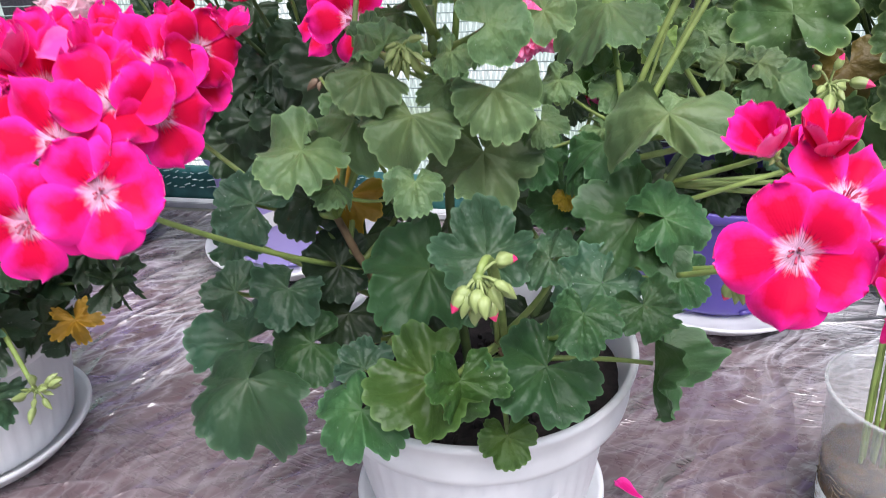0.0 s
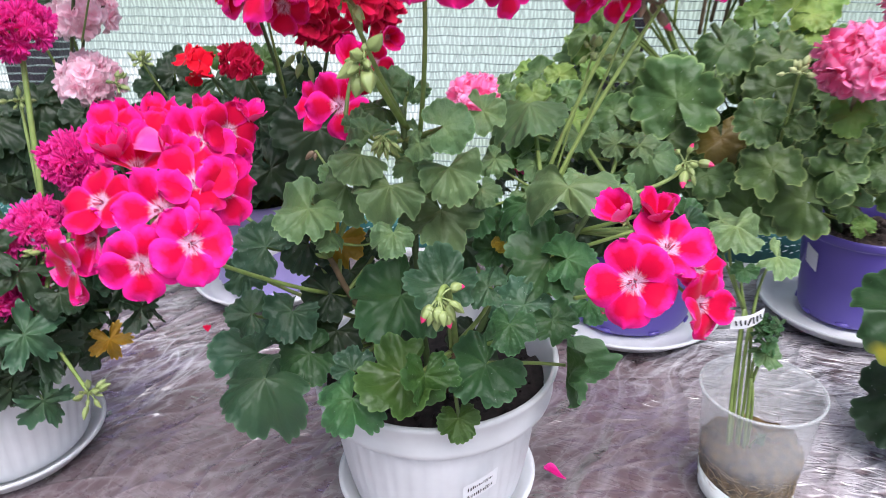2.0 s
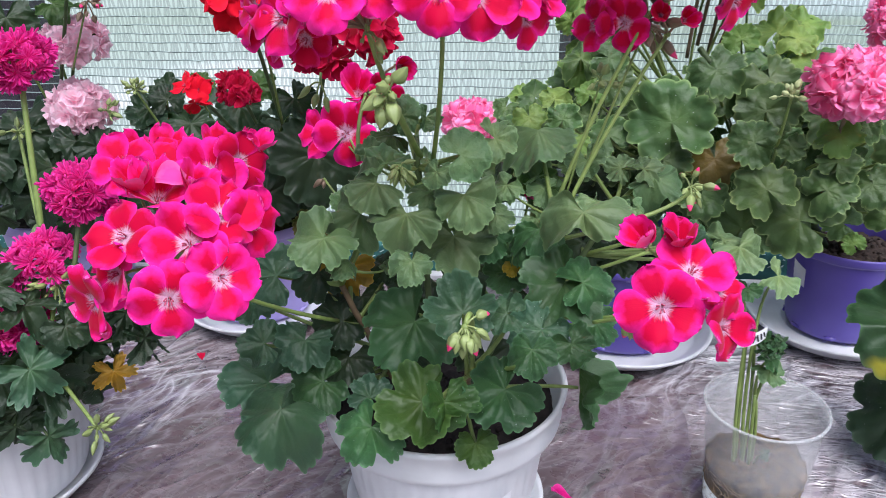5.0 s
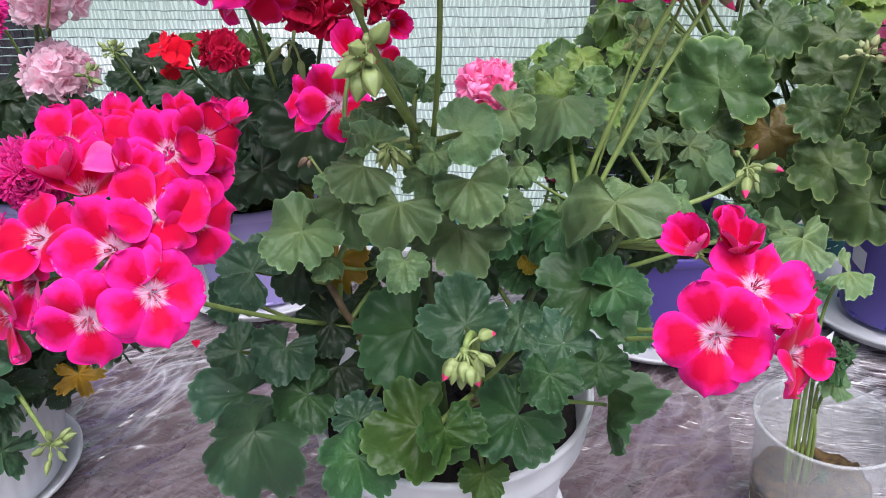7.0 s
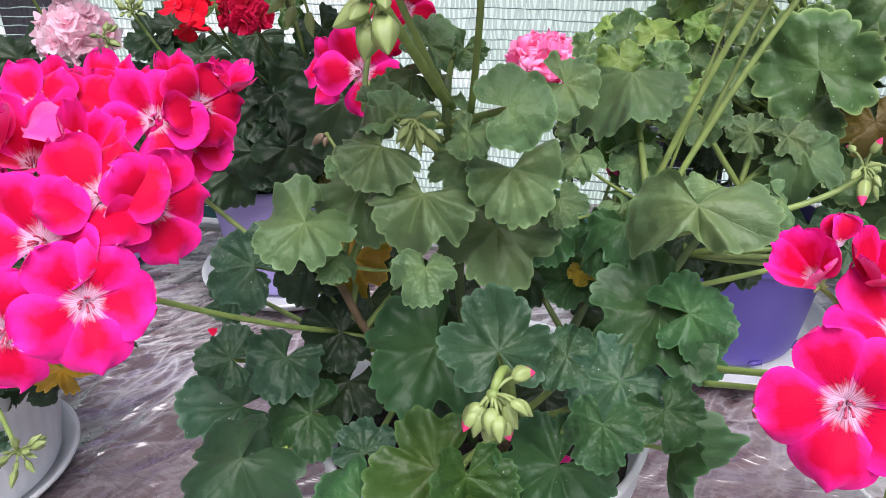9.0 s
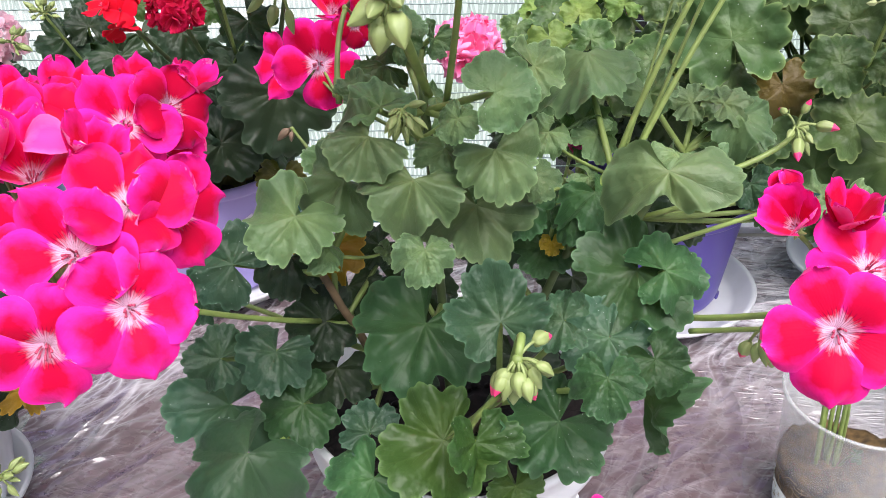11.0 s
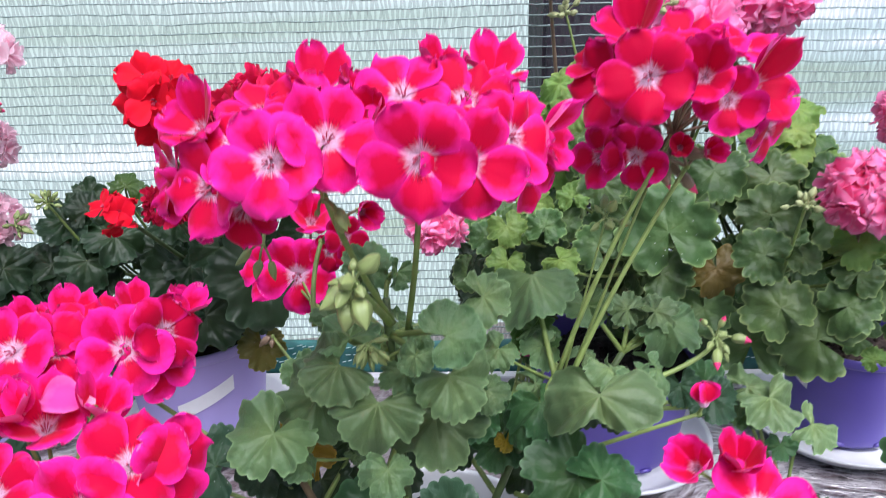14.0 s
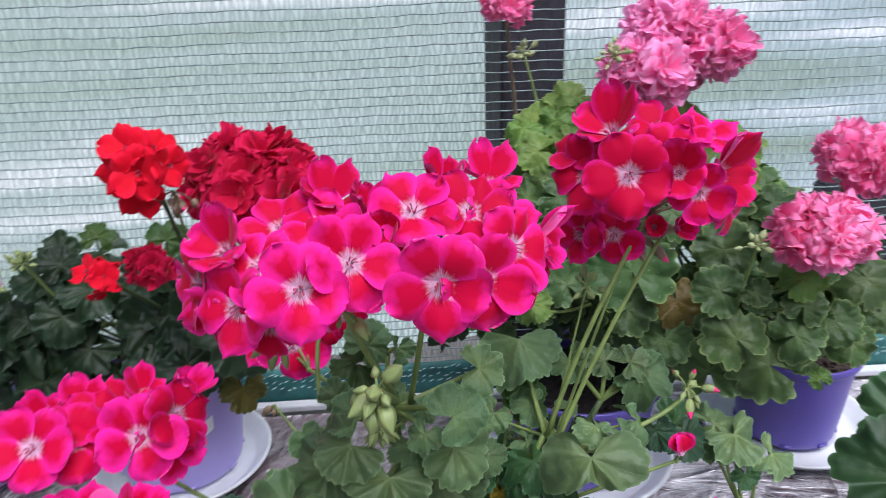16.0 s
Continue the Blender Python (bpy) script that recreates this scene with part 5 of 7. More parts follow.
add_floret(head, SINGLE[3], (-0.119, 0.368, 0.300), (0.669, -0.635, 0.385), 0.0217)
add_floret(head, SINGLE[2], (-0.185, 0.352, 0.303), (0.027, -0.769, 0.639), 0.0227)
add_floret(head, OPEN_BACK[0], (-0.170, 0.382, 0.297), (0.200, -0.199, 0.959), 0.0187)
add_floret(head, HALF[0], (-0.117, 0.388, 0.296), (0.517, -0.200, 0.833), 0.0159)
add_floret(head, SINGLE[5], (-0.152, 0.388, 0.296), (0.299, -0.290, 0.909), 0.0184)
add_floret(head, SINGLE[0], (-0.169, 0.360, 0.298), (0.225, -0.728, 0.648), 0.0226)
add_floret(head, SINGLE[7], (-0.127, 0.362, 0.284), (0.623, -0.771, 0.131), 0.0198)
add_floret(head, HALF[1], (-0.183, 0.376, 0.297), (-0.112, -0.282, 0.953), 0.0155)
add_floret(head, OPEN_BACK[0], (-0.138, 0.392, 0.298), (0.310, -0.206, 0.928), 0.0160)
add_floret(head, SINGLE[6], (-0.158, 0.372, 0.301), (0.309, -0.485, 0.818), 0.0205)
head = flower_head(main, (-0.029, 0.300, 0.391), (-0.001, 0.342, 0.307), "large red and pink flower head", 0.0014, (-0.004, 0.000, 0.004))
add_floret(head, SINGLE[0], (-0.045, 0.270, 0.411), (-0.110, -0.923, 0.370), 0.0210, stalk_mat=STEM_REDDISH)
add_floret(head, SINGLE[1], (-0.025, 0.277, 0.416), (0.145, -0.796, 0.588), 0.0206, stalk_mat=STEM_REDDISH)
add_floret(head, SINGLE[2], (-0.069, 0.288, 0.398), (-0.590, -0.756, 0.283), 0.0203, stalk_mat=STEM_REDDISH)
add_floret(head, SINGLE[3], (-0.085, 0.308, 0.400), (-0.889, -0.386, 0.244), 0.0202, stalk_mat=STEM_REDDISH)
add_floret(head, OPEN_BACK[0], (-0.072, 0.303, 0.415), (-0.419, -0.417, 0.807), 0.0172, stalk_mat=STEM_REDDISH)
add_floret(head, SINGLE[5], (-0.050, 0.312, 0.419), (-0.061, -0.438, 0.897), 0.0193, stalk_mat=STEM_REDDISH)
add_floret(head, OPEN_BACK[0], (-0.028, 0.322, 0.424), (0.157, -0.268, 0.950), 0.0173, stalk_mat=STEM_REDDISH)
add_floret(head, SINGLE[6], (-0.013, 0.296, 0.412), (0.537, -0.713, 0.451), 0.0180, stalk_mat=STEM_REDDISH)
add_floret(head, SINGLE[4], (-0.060, 0.292, 0.412), (-0.383, -0.600, 0.703), 0.0188, stalk_mat=STEM_REDDISH)
add_floret(head, SINGLE[7], (-0.035, 0.305, 0.421), (0.055, -0.528, 0.847), 0.0185, stalk_mat=STEM_REDDISH)
add_floret(head, SINGLE[1], (-0.079, 0.300, 0.388), (-0.734, -0.679, 0.005), 0.0171, stalk_mat=STEM_REDDISH)
add_floret(head, HALF[0], (-0.016, 0.318, 0.418), (0.370, -0.370, 0.852), 0.0145, stalk_mat=STEM_REDDISH)
add_floret(head, SINGLE[3], (-0.059, 0.288, 0.388), (-0.347, -0.931, -0.115), 0.0153, stalk_mat=STEM_REDDISH)
head = flower_head(main, (0.011, 0.300, 0.408), (0.006, 0.342, 0.303), "large red and pink flower head", 0.0014, (0.002, 0.000, 0.002))
add_floret(head, SINGLE[0], (0.007, 0.255, 0.414), (-0.200, -0.977, 0.070), 0.0219, stalk_mat=STEM_REDDISH)
add_floret(head, SINGLE[1], (0.024, 0.262, 0.409), (0.115, -0.945, 0.307), 0.0213, stalk_mat=STEM_REDDISH)
add_floret(head, SINGLE[3], (0.005, 0.297, 0.427), (-0.158, -0.563, 0.811), 0.0208, stalk_mat=STEM_REDDISH)
add_floret(head, SINGLE[2], (0.029, 0.297, 0.424), (0.029, -0.637, 0.770), 0.0202, stalk_mat=STEM_REDDISH)
add_floret(head, SINGLE[6], (0.044, 0.284, 0.412), (0.480, -0.826, 0.296), 0.0204, stalk_mat=STEM_REDDISH)
add_floret(head, OPEN_BACK[0], (0.060, 0.303, 0.407), (0.732, -0.651, 0.200), 0.0180, stalk_mat=STEM_REDDISH)
add_floret(head, OPEN_BACK[0], (0.045, 0.322, 0.425), (0.141, -0.255, 0.957), 0.0179, stalk_mat=STEM_REDDISH)
add_floret(head, HALF[0], (-0.006, 0.292, 0.421), (-0.366, -0.762, 0.533), 0.0108, stalk_mat=STEM_REDDISH)
add_floret(head, HALF[1], (0.011, 0.280, 0.414), (-0.127, -0.871, 0.475), 0.0092, stalk_mat=STEM_REDDISH)
add_floret(head, SINGLE[5], (0.042, 0.300, 0.419), (0.251, -0.692, 0.677), 0.0185, stalk_mat=STEM_REDDISH)
add_floret(head, SINGLE[4], (0.052, 0.290, 0.395), (0.594, -0.804, 0.023), 0.0171, stalk_mat=STEM_REDDISH)
add_floret(head, HALF[1], (0.023, 0.320, 0.427), (-0.036, -0.257, 0.966), 0.0133, stalk_mat=STEM_REDDISH)
head = flower_head(main, (0.139, 0.345, 0.394), (0.083, 0.337, 0.270), "large red and pink flower head", 0.0013, (-0.004, 0.000, 0.000))
add_floret(head, SINGLE[0], (0.114, 0.319, 0.427), (-0.437, -0.853, 0.284), 0.0222, stalk_mat=STEM_REDDISH)
add_floret(head, SINGLE[2], (0.106, 0.345, 0.420), (-0.861, -0.452, 0.234), 0.0219, stalk_mat=STEM_REDDISH)
add_floret(head, OPEN_BACK[0], (0.119, 0.350, 0.437), (-0.401, -0.241, 0.884), 0.0213, stalk_mat=STEM_REDDISH)
add_floret(head, SINGLE[2], (0.145, 0.352, 0.437), (-0.223, -0.525, 0.821), 0.0180, stalk_mat=STEM_REDDISH)
add_floret(head, SINGLE[6], (0.157, 0.350, 0.434), (-0.072, -0.393, 0.917), 0.0178, stalk_mat=STEM_REDDISH)
add_floret(head, SINGLE[3], (0.144, 0.338, 0.430), (-0.394, -0.663, 0.636), 0.0170, stalk_mat=STEM_REDDISH)
add_floret(head, OPEN_BACK[0], (0.168, 0.335, 0.417), (0.436, -0.825, 0.359), 0.0232, stalk_mat=STEM_REDDISH)
add_floret(head, SINGLE[4], (0.184, 0.342, 0.396), (0.599, -0.778, -0.192), 0.0190, stalk_mat=STEM_REDDISH)
add_floret(head, SINGLE[7], (0.149, 0.315, 0.416), (-0.381, -0.899, 0.216), 0.0165, stalk_mat=STEM_REDDISH)
add_floret(head, OPEN_BACK[0], (0.139, 0.318, 0.425), (-0.435, -0.767, 0.472), 0.0170, stalk_mat=STEM_REDDISH)
add_floret(head, SINGLE[5], (0.170, 0.350, 0.432), (0.191, -0.343, 0.920), 0.0188, stalk_mat=STEM_REDDISH)
add_floret(head, SINGLE[1], (0.195, 0.360, 0.411), (0.707, -0.648, 0.282), 0.0205, stalk_mat=STEM_REDDISH)
add_floret(head, SINGLE[6], (0.107, 0.358, 0.429), (-0.738, -0.196, 0.645), 0.0175, stalk_mat=STEM_REDDISH)
head = flower_head(main, (0.151, 0.352, 0.376), (0.086, 0.332, 0.264), "half-faded red and pink flower head", 0.0013, (-0.003, 0.000, 0.000))
add_floret(head, SINGLE[1], (0.124, 0.352, 0.383), (-0.463, -0.879, 0.117), 0.0176, stalk_mat=STEM_REDDISH)
add_floret(head, SINGLE[0], (0.111, 0.362, 0.381), (-0.856, -0.457, 0.240), 0.0173, stalk_mat=STEM_REDDISH)
add_floret(head, HALF[1], (0.143, 0.345, 0.387), (-0.319, -0.832, 0.453), 0.0087, stalk_mat=STEM_REDDISH)
add_floret(head, HALF[0], (0.157, 0.348, 0.384), (0.127, -0.928, 0.350), 0.0095, stalk_mat=STEM_REDDISH)
add_floret(head, OPEN_BACK[0], (0.121, 0.370, 0.385), (-0.606, -0.383, 0.697), 0.0157, stalk_mat=STEM_REDDISH)
head = flower_head(main, (0.135, 0.235, 0.254), (0.060, 0.330, 0.203), "small red and pink flower head beside the cup", 0.0014, (0.000, 0.000, -0.008))
add_floret(head, SINGLE[0], (0.104, 0.192, 0.277), (-0.374, -0.815, 0.442), 0.0214)
add_floret(head, SINGLE[2], (0.124, 0.212, 0.283), (0.004, -0.443, 0.897), 0.0217)
add_floret(head, SINGLE[1], (0.140, 0.206, 0.256), (0.556, -0.752, 0.355), 0.0186)
add_floret(head, HALF[0], (0.106, 0.225, 0.293), (-0.564, -0.381, 0.733), 0.0131)
add_floret(head, SINGLE[3], (0.142, 0.220, 0.269), (0.329, -0.689, 0.646), 0.0173)
add_floret(head, HALF[1], (0.122, 0.224, 0.291), (-0.165, -0.254, 0.953), 0.0126)
head = flower_head(main, (-0.035, 0.385, 0.337), (-0.041, 0.357, 0.301), "red and pink flower head lower on the shoot", 0.0013, (-0.002, 0.000, 0.002))
add_floret(head, SINGLE[1], (-0.023, 0.380, 0.340), (0.260, -0.910, 0.324), 0.0128, stalk_mat=STEM_REDDISH)
add_floret(head, SINGLE[0], (-0.031, 0.395, 0.327), (-0.232, -0.959, 0.162), 0.0113, stalk_mat=STEM_REDDISH)
add_floret(head, HALF[0], (-0.014, 0.370, 0.358), (0.419, -0.905, 0.067), 0.0105, stalk_mat=STEM_REDDISH)
head = flower_head(main, (-0.045, 0.418, 0.286), (-0.005, 0.341, 0.293), "small red and pink flower head", 0.0014, (0.000, 0.000, 0.000))
add_floret(head, SINGLE[1], (-0.053, 0.434, 0.298), (-0.017, -0.934, 0.358), 0.0252)
add_floret(head, HALF[1], (-0.045, 0.479, 0.314), (0.086, -0.752, 0.653), 0.0211)
add_floret(head, SINGLE[2], (-0.074, 0.460, 0.291), (-0.646, -0.700, 0.306), 0.0199)

# ---- buds and odd blooms of the main geranium ----
bud_head(main, (0.015, 0.221, 0.254), (0.026, 0.297, 0.176), 14, 0.0070, 0.0092, 0.0026, "cluster of drooping green buds with pink tips", 41, (0.066, -0.489, 0.138), 0.35, 0.0016, 0.75, bend=(0, -0.015, 0.03))
bud_head(main, (0.175, 0.347, 0.278), (0.086, 0.339, 0.248), 9, 0.009, 0.0105, 0.0024, "drooping green buds with pink tips", 42, (0.516, -0.336, 0.625), 0.35, 0.0014, 0.5, bend=(0.02, 0, 0.0))
bud_head(main, (-0.019, 0.264, 0.364), (-0.003, 0.332, 0.312), 13, 0.0065, 0.0100, 0.0031, "cluster of pale green hairy buds", 43, (-0.35, -0.60, 0.15), 0.0, 0.0018, 0.35)
bud_head(main, (-0.015, 0.316, 0.309), (-0.004, 0.341, 0.283), 16, 0.005, 0.0090, 0.0017, "cluster of narrow pale green buds", 44, (0.10, -0.80, -0.10), 0.0, 0.0016, 0.6)
bud_head(main, (-0.068, 0.400, 0.275), (-0.032, 0.359, 0.237), 2, 0.003, 0.0080, 0.0020, "small reddish drooping bud", 45, (-0.3, -0.5, -0.3), 0.0, 0.0009, 0.8, STEM_REDDISH)
bud_head(main, (0.074, 0.364, 0.248), (0.058, 0.353, 0.207), 8, 0.008, 0.0070, 0.0016, "small cluster of green buds", 46, (0.120, -0.433, 0.836), 0.0, 0.0011, 0.0)
bud_head(main, (0.141, 0.362, 0.381), (0.090, 0.344, 0.257), 14, 0.014, 0.0130, 0.0026, "faded flower head with long reddish buds", 47, (0.508, -0.161, 0.310), 0.3, 0.0009, 0.1, STEM_REDDISH)
bud_head(main, (0.115, 0.365, 0.346), (0.090, 0.348, 0.264), 6, 0.008, 0.0080, 0.0022, "small green buds on a thin stalk", 48, (-0.283, -0.345, 0.831), 0.0, 0.0007, 0.0)
bud_head(main, (0.106, 0.231, 0.250), (0.090, 0.253, 0.235), 4, 0.010, 0.0120, 0.0032, "hanging greenish pink buds", 49, (-0.197, -0.252, -0.581), 0.6, 0.0010, 0.8)
bud_head(main, (-0.059, 0.334, 0.356), (-0.059, 0.342, 0.360), 3, 0.008, 0.0080, 0.0017, "hanging brownish green buds under the flower head", 51, (-0.387, -0.550, -0.456), 0.2, 0.0008, 0.5)
bud_head(main, (-0.029, 0.288, 0.390), (-0.029, 0.294, 0.393), 4, 0.011, 0.0085, 0.0018, "hanging green buds under the flower head", 52, (0.016, -0.637, -0.452), 0.3, 0.0008, 0.6)
half = flower_head(main, (0.156, 0.320, 0.250), (0.086, 0.337, 0.218), "single opening red bud", 0.0012)
red_petal = petal_mesh(PETAL_MAIN, 61, 0.55, 0.3)
for az in (-0.35, 0.3):
    add_floret(half, red_petal, (0.156 + 0.003 * az, 0.315, 0.257), (0.1 + az, -1, 0.3), 0.0140)
knob = flower_head(main, (0.073, 0.377, 0.258), (0.058, 0.356, 0.216), "small magenta bud", 0.0010)
add_floret(knob, HALF[0], (0.073, 0.371, 0.263), (0.021, -0.428, 0.936), 0.0085)

# young leaves at the tips of the shoots
def young_leaves(plant, at, count, spread, size, seed):
    rnd = random.Random(seed)
    c = Vector(at)
    for i in range(count):
        az = i * 2.39996 + rnd.uniform(-0.4, 0.4)
        d = Vector((math.cos(az), 0.8 * math.sin(az) - 0.15, rnd.uniform(-0.35, 0.7)))
        p = c + d * spread * rnd.uniform(0.45, 1.0)
        n = Vector((0.5 * d.x + rnd.uniform(-0.4, 0.4), -0.5 + rnd.uniform(-0.5, 0.3), 0.9))
        add_leaf(plant, p, n, (d.x, d.y - 0.3, rnd.uniform(-0.9, 0.2)), size * rnd.uniform(0.55, 1.2), rnd.choice(("crumpled", "folded", "drooping", "pleated")), LEAF_GREY_LIT, rnd.randrange(4),
                 tuple(c + Vector((rnd.uniform(-0.003, 0.003), 0, -0.2 * spread))), 0.0008)


young_leaves(main, (-0.005, 0.339, 0.295), 4, 0.034, 0.0110, 131)
young_leaves(main, (0.096, 0.348, 0.264), 7, 0.046, 0.0120, 132)
young_leaves(main, (0.043, 0.349, 0.257), 3, 0.035, 0.0120, 133)
young_leaves(main, (-0.057, 0.343, 0.238), 3, 0.032, 0.0120, 134)

# ---- plants in the other pots ----
def foliage(plant, center, radii, count, size, mats, shapes, seed, root, front=0.55, low=-0.5):
    """Leaves on the outer shell of a bushy plant, faces outwards and up, more of them on the front."""
    rnd = random.Random(seed)
    c = Vector(center)
    made = 0
    while made < count:
        d = Vector((rnd.gauss(0, 1), rnd.gauss(0, 1), rnd.gauss(0, 1))).normalized()
        if d.z < low or (d.y > 0.2 and rnd.random() < front):
            continue
        k = rnd.uniform(0.62, 1.0)
        at = c + Vector((d.x * radii[0], d.y * radii[1], d.z * radii[2])) * k
        n = d + Vector((rnd.uniform(-0.3, 0.3), -0.35 + rnd.uniform(-0.3, 0.3), 0.35 + rnd.uniform(-0.2, 0.3)))
        tip = Vector((d.x * 0.7 + rnd.uniform(-0.4, 0.4), d.y * 0.4, -0.7 + rnd.uniform(-0.3, 0.5)))
        foot = Vector(root).lerp(at, 0.35) + Vector((0, 0.01, -0.01))
        add_leaf(plant, at, n, tip, size * rnd.uniform(0.7, 1.2), rnd.choice(shapes), rnd.choice(mats), rnd.randrange(5), tuple(foot), 0.0012, STEM_DARK)
        made += 1


def trunk(plant, pts, r0, r1, mat):
    bm = bmesh.new()
    o = plant.location
    fine = []
    for a, b in zip(pts, pts[1:]):
        a, b = Vector(a), Vector(b)
        fine += [a.lerp(b, k / 5) + 0.003 * noise.noise_vector(a.lerp(b, k / 5) * 50) for k in range(5)]
    fine.append(Vector(pts[-1]))
    n = len(fine)
    tube(bm, [q - o for q in fine], [r0 + (r1 - r0) * i / n for i in range(n)], 9)
    part("stem", bm, mat, plant)


# red geranium in the lavender pot
red_plant = thing("geranium", -0.189, 0.731, 0.110, "dark-leaved geranium with scarlet and crimson flowers", "plant", "geraniums")
for pts in (((-0.197, 0.809, 0.079), (-0.180, 0.740, 0.160), (-0.128, 0.657, 0.227)), ((-0.202, 0.804, 0.079), (-0.230, 0.727, 0.151), (-0.258, 0.671, 0.226)), ((-0.192, 0.805, 0.079), (-0.160, 0.710, 0.142), (-0.088, 0.635, 0.178))):
    trunk(red_plant, pts, 0.005, 0.0028, STEM_DARK)
foliage(red_plant, (-0.205, 0.725, 0.176), (0.165, 0.11, 0.075), 46, 0.031, [LEAF_DARK_SHADED], ["flat", "wavy", "domed"], 71, (-0.197, 0.786, 0.106), low=-0.35)
scarlet = flower_head(red_plant, (-0.140, 0.552, 0.388), (-0.128, 0.657, 0.227), "scarlet flower head", 0.0018, (0, 0, 0), STEM_DARK)
for k, (dx, dy, dz, nx, nz, size) in enumerate(((-0.004, -0.015, 0.002, -0.1, 0.15, 0.0205), (0.014, -0.010, 0.004, 0.7, 0.1, 0.0170), (-0.010, -0.006, 0.016, -0.3, 0.6, 0.0185),
                                                (-0.006, -0.010, -0.014, -0.2, -0.4, 0.0185), (0.006, -0.004, 0.014, 0.3, 0.9, 0.0160), (-0.018, -0.004, 0.000, -0.9, 0.1, 0.0170))):
    add_floret(scarlet, RED_SINGLE[k % 2], (-0.140 + dx, 0.552 + dy, 0.388 + dz), (nx, -0.9, nz), size, (0.3 * (k % 3) - 0.3, 0, 1), STEM_DARK)
ball_head(red_plant, (-0.072, 0.607, 0.349), (-0.108, 0.646, 0.208), DARK_SEMI, 24, 0.044, 0.0230, "full crimson flower head", 82, (-0.032, -0.330, 0.929), 1.2, mat=STEM_DARK)
ball_head(red_plant, (-0.156, 0.575, 0.304), (-0.148, 0.665, 0.216), DARK_SEMI, 7, 0.012, 0.0115, "small crimson flower head", 83, (-0.176, -0.672, 0.455), 1.2, mat=STEM_DARK)
ball_head(red_plant, (-0.191, 0.564, 0.305), (-0.168, 0.674, 0.216), RED_SINGLE, 4, 0.009, 0.0130, "few scarlet florets", 84, (-0.071, -0.884, 0.271), 0.8, mat=STEM_DARK)
bud_head(red_plant, (-0.127, 0.554, 0.368), (-0.127, 0.619, 0.260), 8, 0.012, 0.0100, 0.0030, "reddish buds under the scarlet flowers", 85, (0.206, -0.340, -0.576), 0.4, 0.0012, 0.4, STEM_REDDISH)
bud_head(red_plant, (-0.269, 0.643, 0.291), (-0.248, 0.681, 0.215), 16, 0.008, 0.0070, 0.0018, "round green bud cluster", 86, (0.012, -0.121, 1.013), 0.0, 0.0012)

# pale pink geranium behind
purple_pot(-0.42, 0.77, 0.078, 0.120, POT_LAVENDER, "lavender plastic pot of the pale pink geranium")
pale_plant = thing("geranium", -0.42, 0.77, 0.110, "dark-leaved geranium with pale pink flower heads", "plant", "geraniums")
trunk(pale_plant, ((-0.442, 0.814, 0.073), (-0.420, 0.760, 0.149), (-0.379, 0.716, 0.223)), 0.005, 0.003, STEM_DARK)
foliage(pale_plant, (-0.440, 0.735, 0.171), (0.15, 0.10, 0.085), 36, 0.033, [LEAF_DARK_SHADED], ["flat", "wavy", "domed"], 72, (-0.442, 0.806, 0.105), low=-0.4)
ball_head(pale_plant, (-0.342, 0.703, 0.326), (-0.379, 0.716, 0.213), PALE_SEMI, 15, 0.026, 0.0150, "pale pink flower head", 91, (-0.079, -0.431, 0.937), 0.8, mat=STEM_DARK)
ball_head(pale_plant, (-0.344, 0.690, 0.263), (-0.379, 0.714, 0.193), PALE_SEMI, 14, 0.026, 0.0160, "pale pink flower head", 92, (-0.171, -0.756, 0.662), 0.7, mat=STEM_DARK)
ball_head(pale_plant, (-0.306, 0.643, 0.414), (-0.389, 0.727, 0.232), PALE_SEMI, 18, 0.032, 0.0170, "tall pale pink flower head", 93, (0.020, -0.436, 0.837), 0.9, mat=STEM_DARK)
bud_head(pale_plant, (-0.308, 0.664, 0.267), (-0.344, 0.690, 0.263), 9, 0.008, 0.0090, 0.0020, "pale green buds beside the flowers", 94, (0.907, -0.156, 0.207), 0.0, 0.0008)
bud_head(pale_plant, (-0.294, 0.630, 0.375), (-0.337, 0.674, 0.307), 8, 0.010, 0.0090, 0.0026, "faded pink buds", 95, (0.411, -0.402, -0.172), 0.5, 0.0009, 0.3, STEM_REDDISH)

# magenta geranium in the fluted white pot
mag_plant = thing("geranium", -0.364, 0.427, 0.100, "cut-leaved geranium with frilly magenta flower heads", "plant", "geraniums")
for pts in (((-0.375, 0.432, 0.120), (-0.333, 0.425, 0.188), (-0.289, 0.437, 0.233)), ((-0.370, 0.427, 0.120), (-0.305, 0.388, 0.173), (-0.259, 0.355, 0.194)), ((-0.379, 0.427, 0.120), (-0.387, 0.403, 0.181), (-0.395, 0.380, 0.238))):
    trunk(mag_plant, pts, 0.005, 0.003, STEM_DARK)
foliage(mag_plant, (-0.356, 0.401, 0.159), (0.145, 0.115, 0.085), 95, 0.0235, [LEAF_DARK_SHADED, LEAF_DARK_SHADED, LEAF_DARK_SHADED, LEAF_BLUE_SHADED], ["cut", "cut", "wavy"], 73, (-0.370, 0.428, 0.134), low=-0.75)
add_leaf(mag_plant, (-0.235, 0.384, 0.135), (0.327, -0.757, 0.459), (0.194, -0.072, -0.999), 0.016, "cut", LEAF_YELLOW, 1, (-0.278, 0.387, 0.146), 0.001)
ball_head(mag_plant, (-0.293, 0.475, 0.349), (-0.289, 0.436, 0.215), MAGENTA_DOUBLE, 16, 0.019, 0.0125, "frilly magenta flower head", 101, (-0.079, -0.431, 0.937), 1.3, stalk=0.0022)
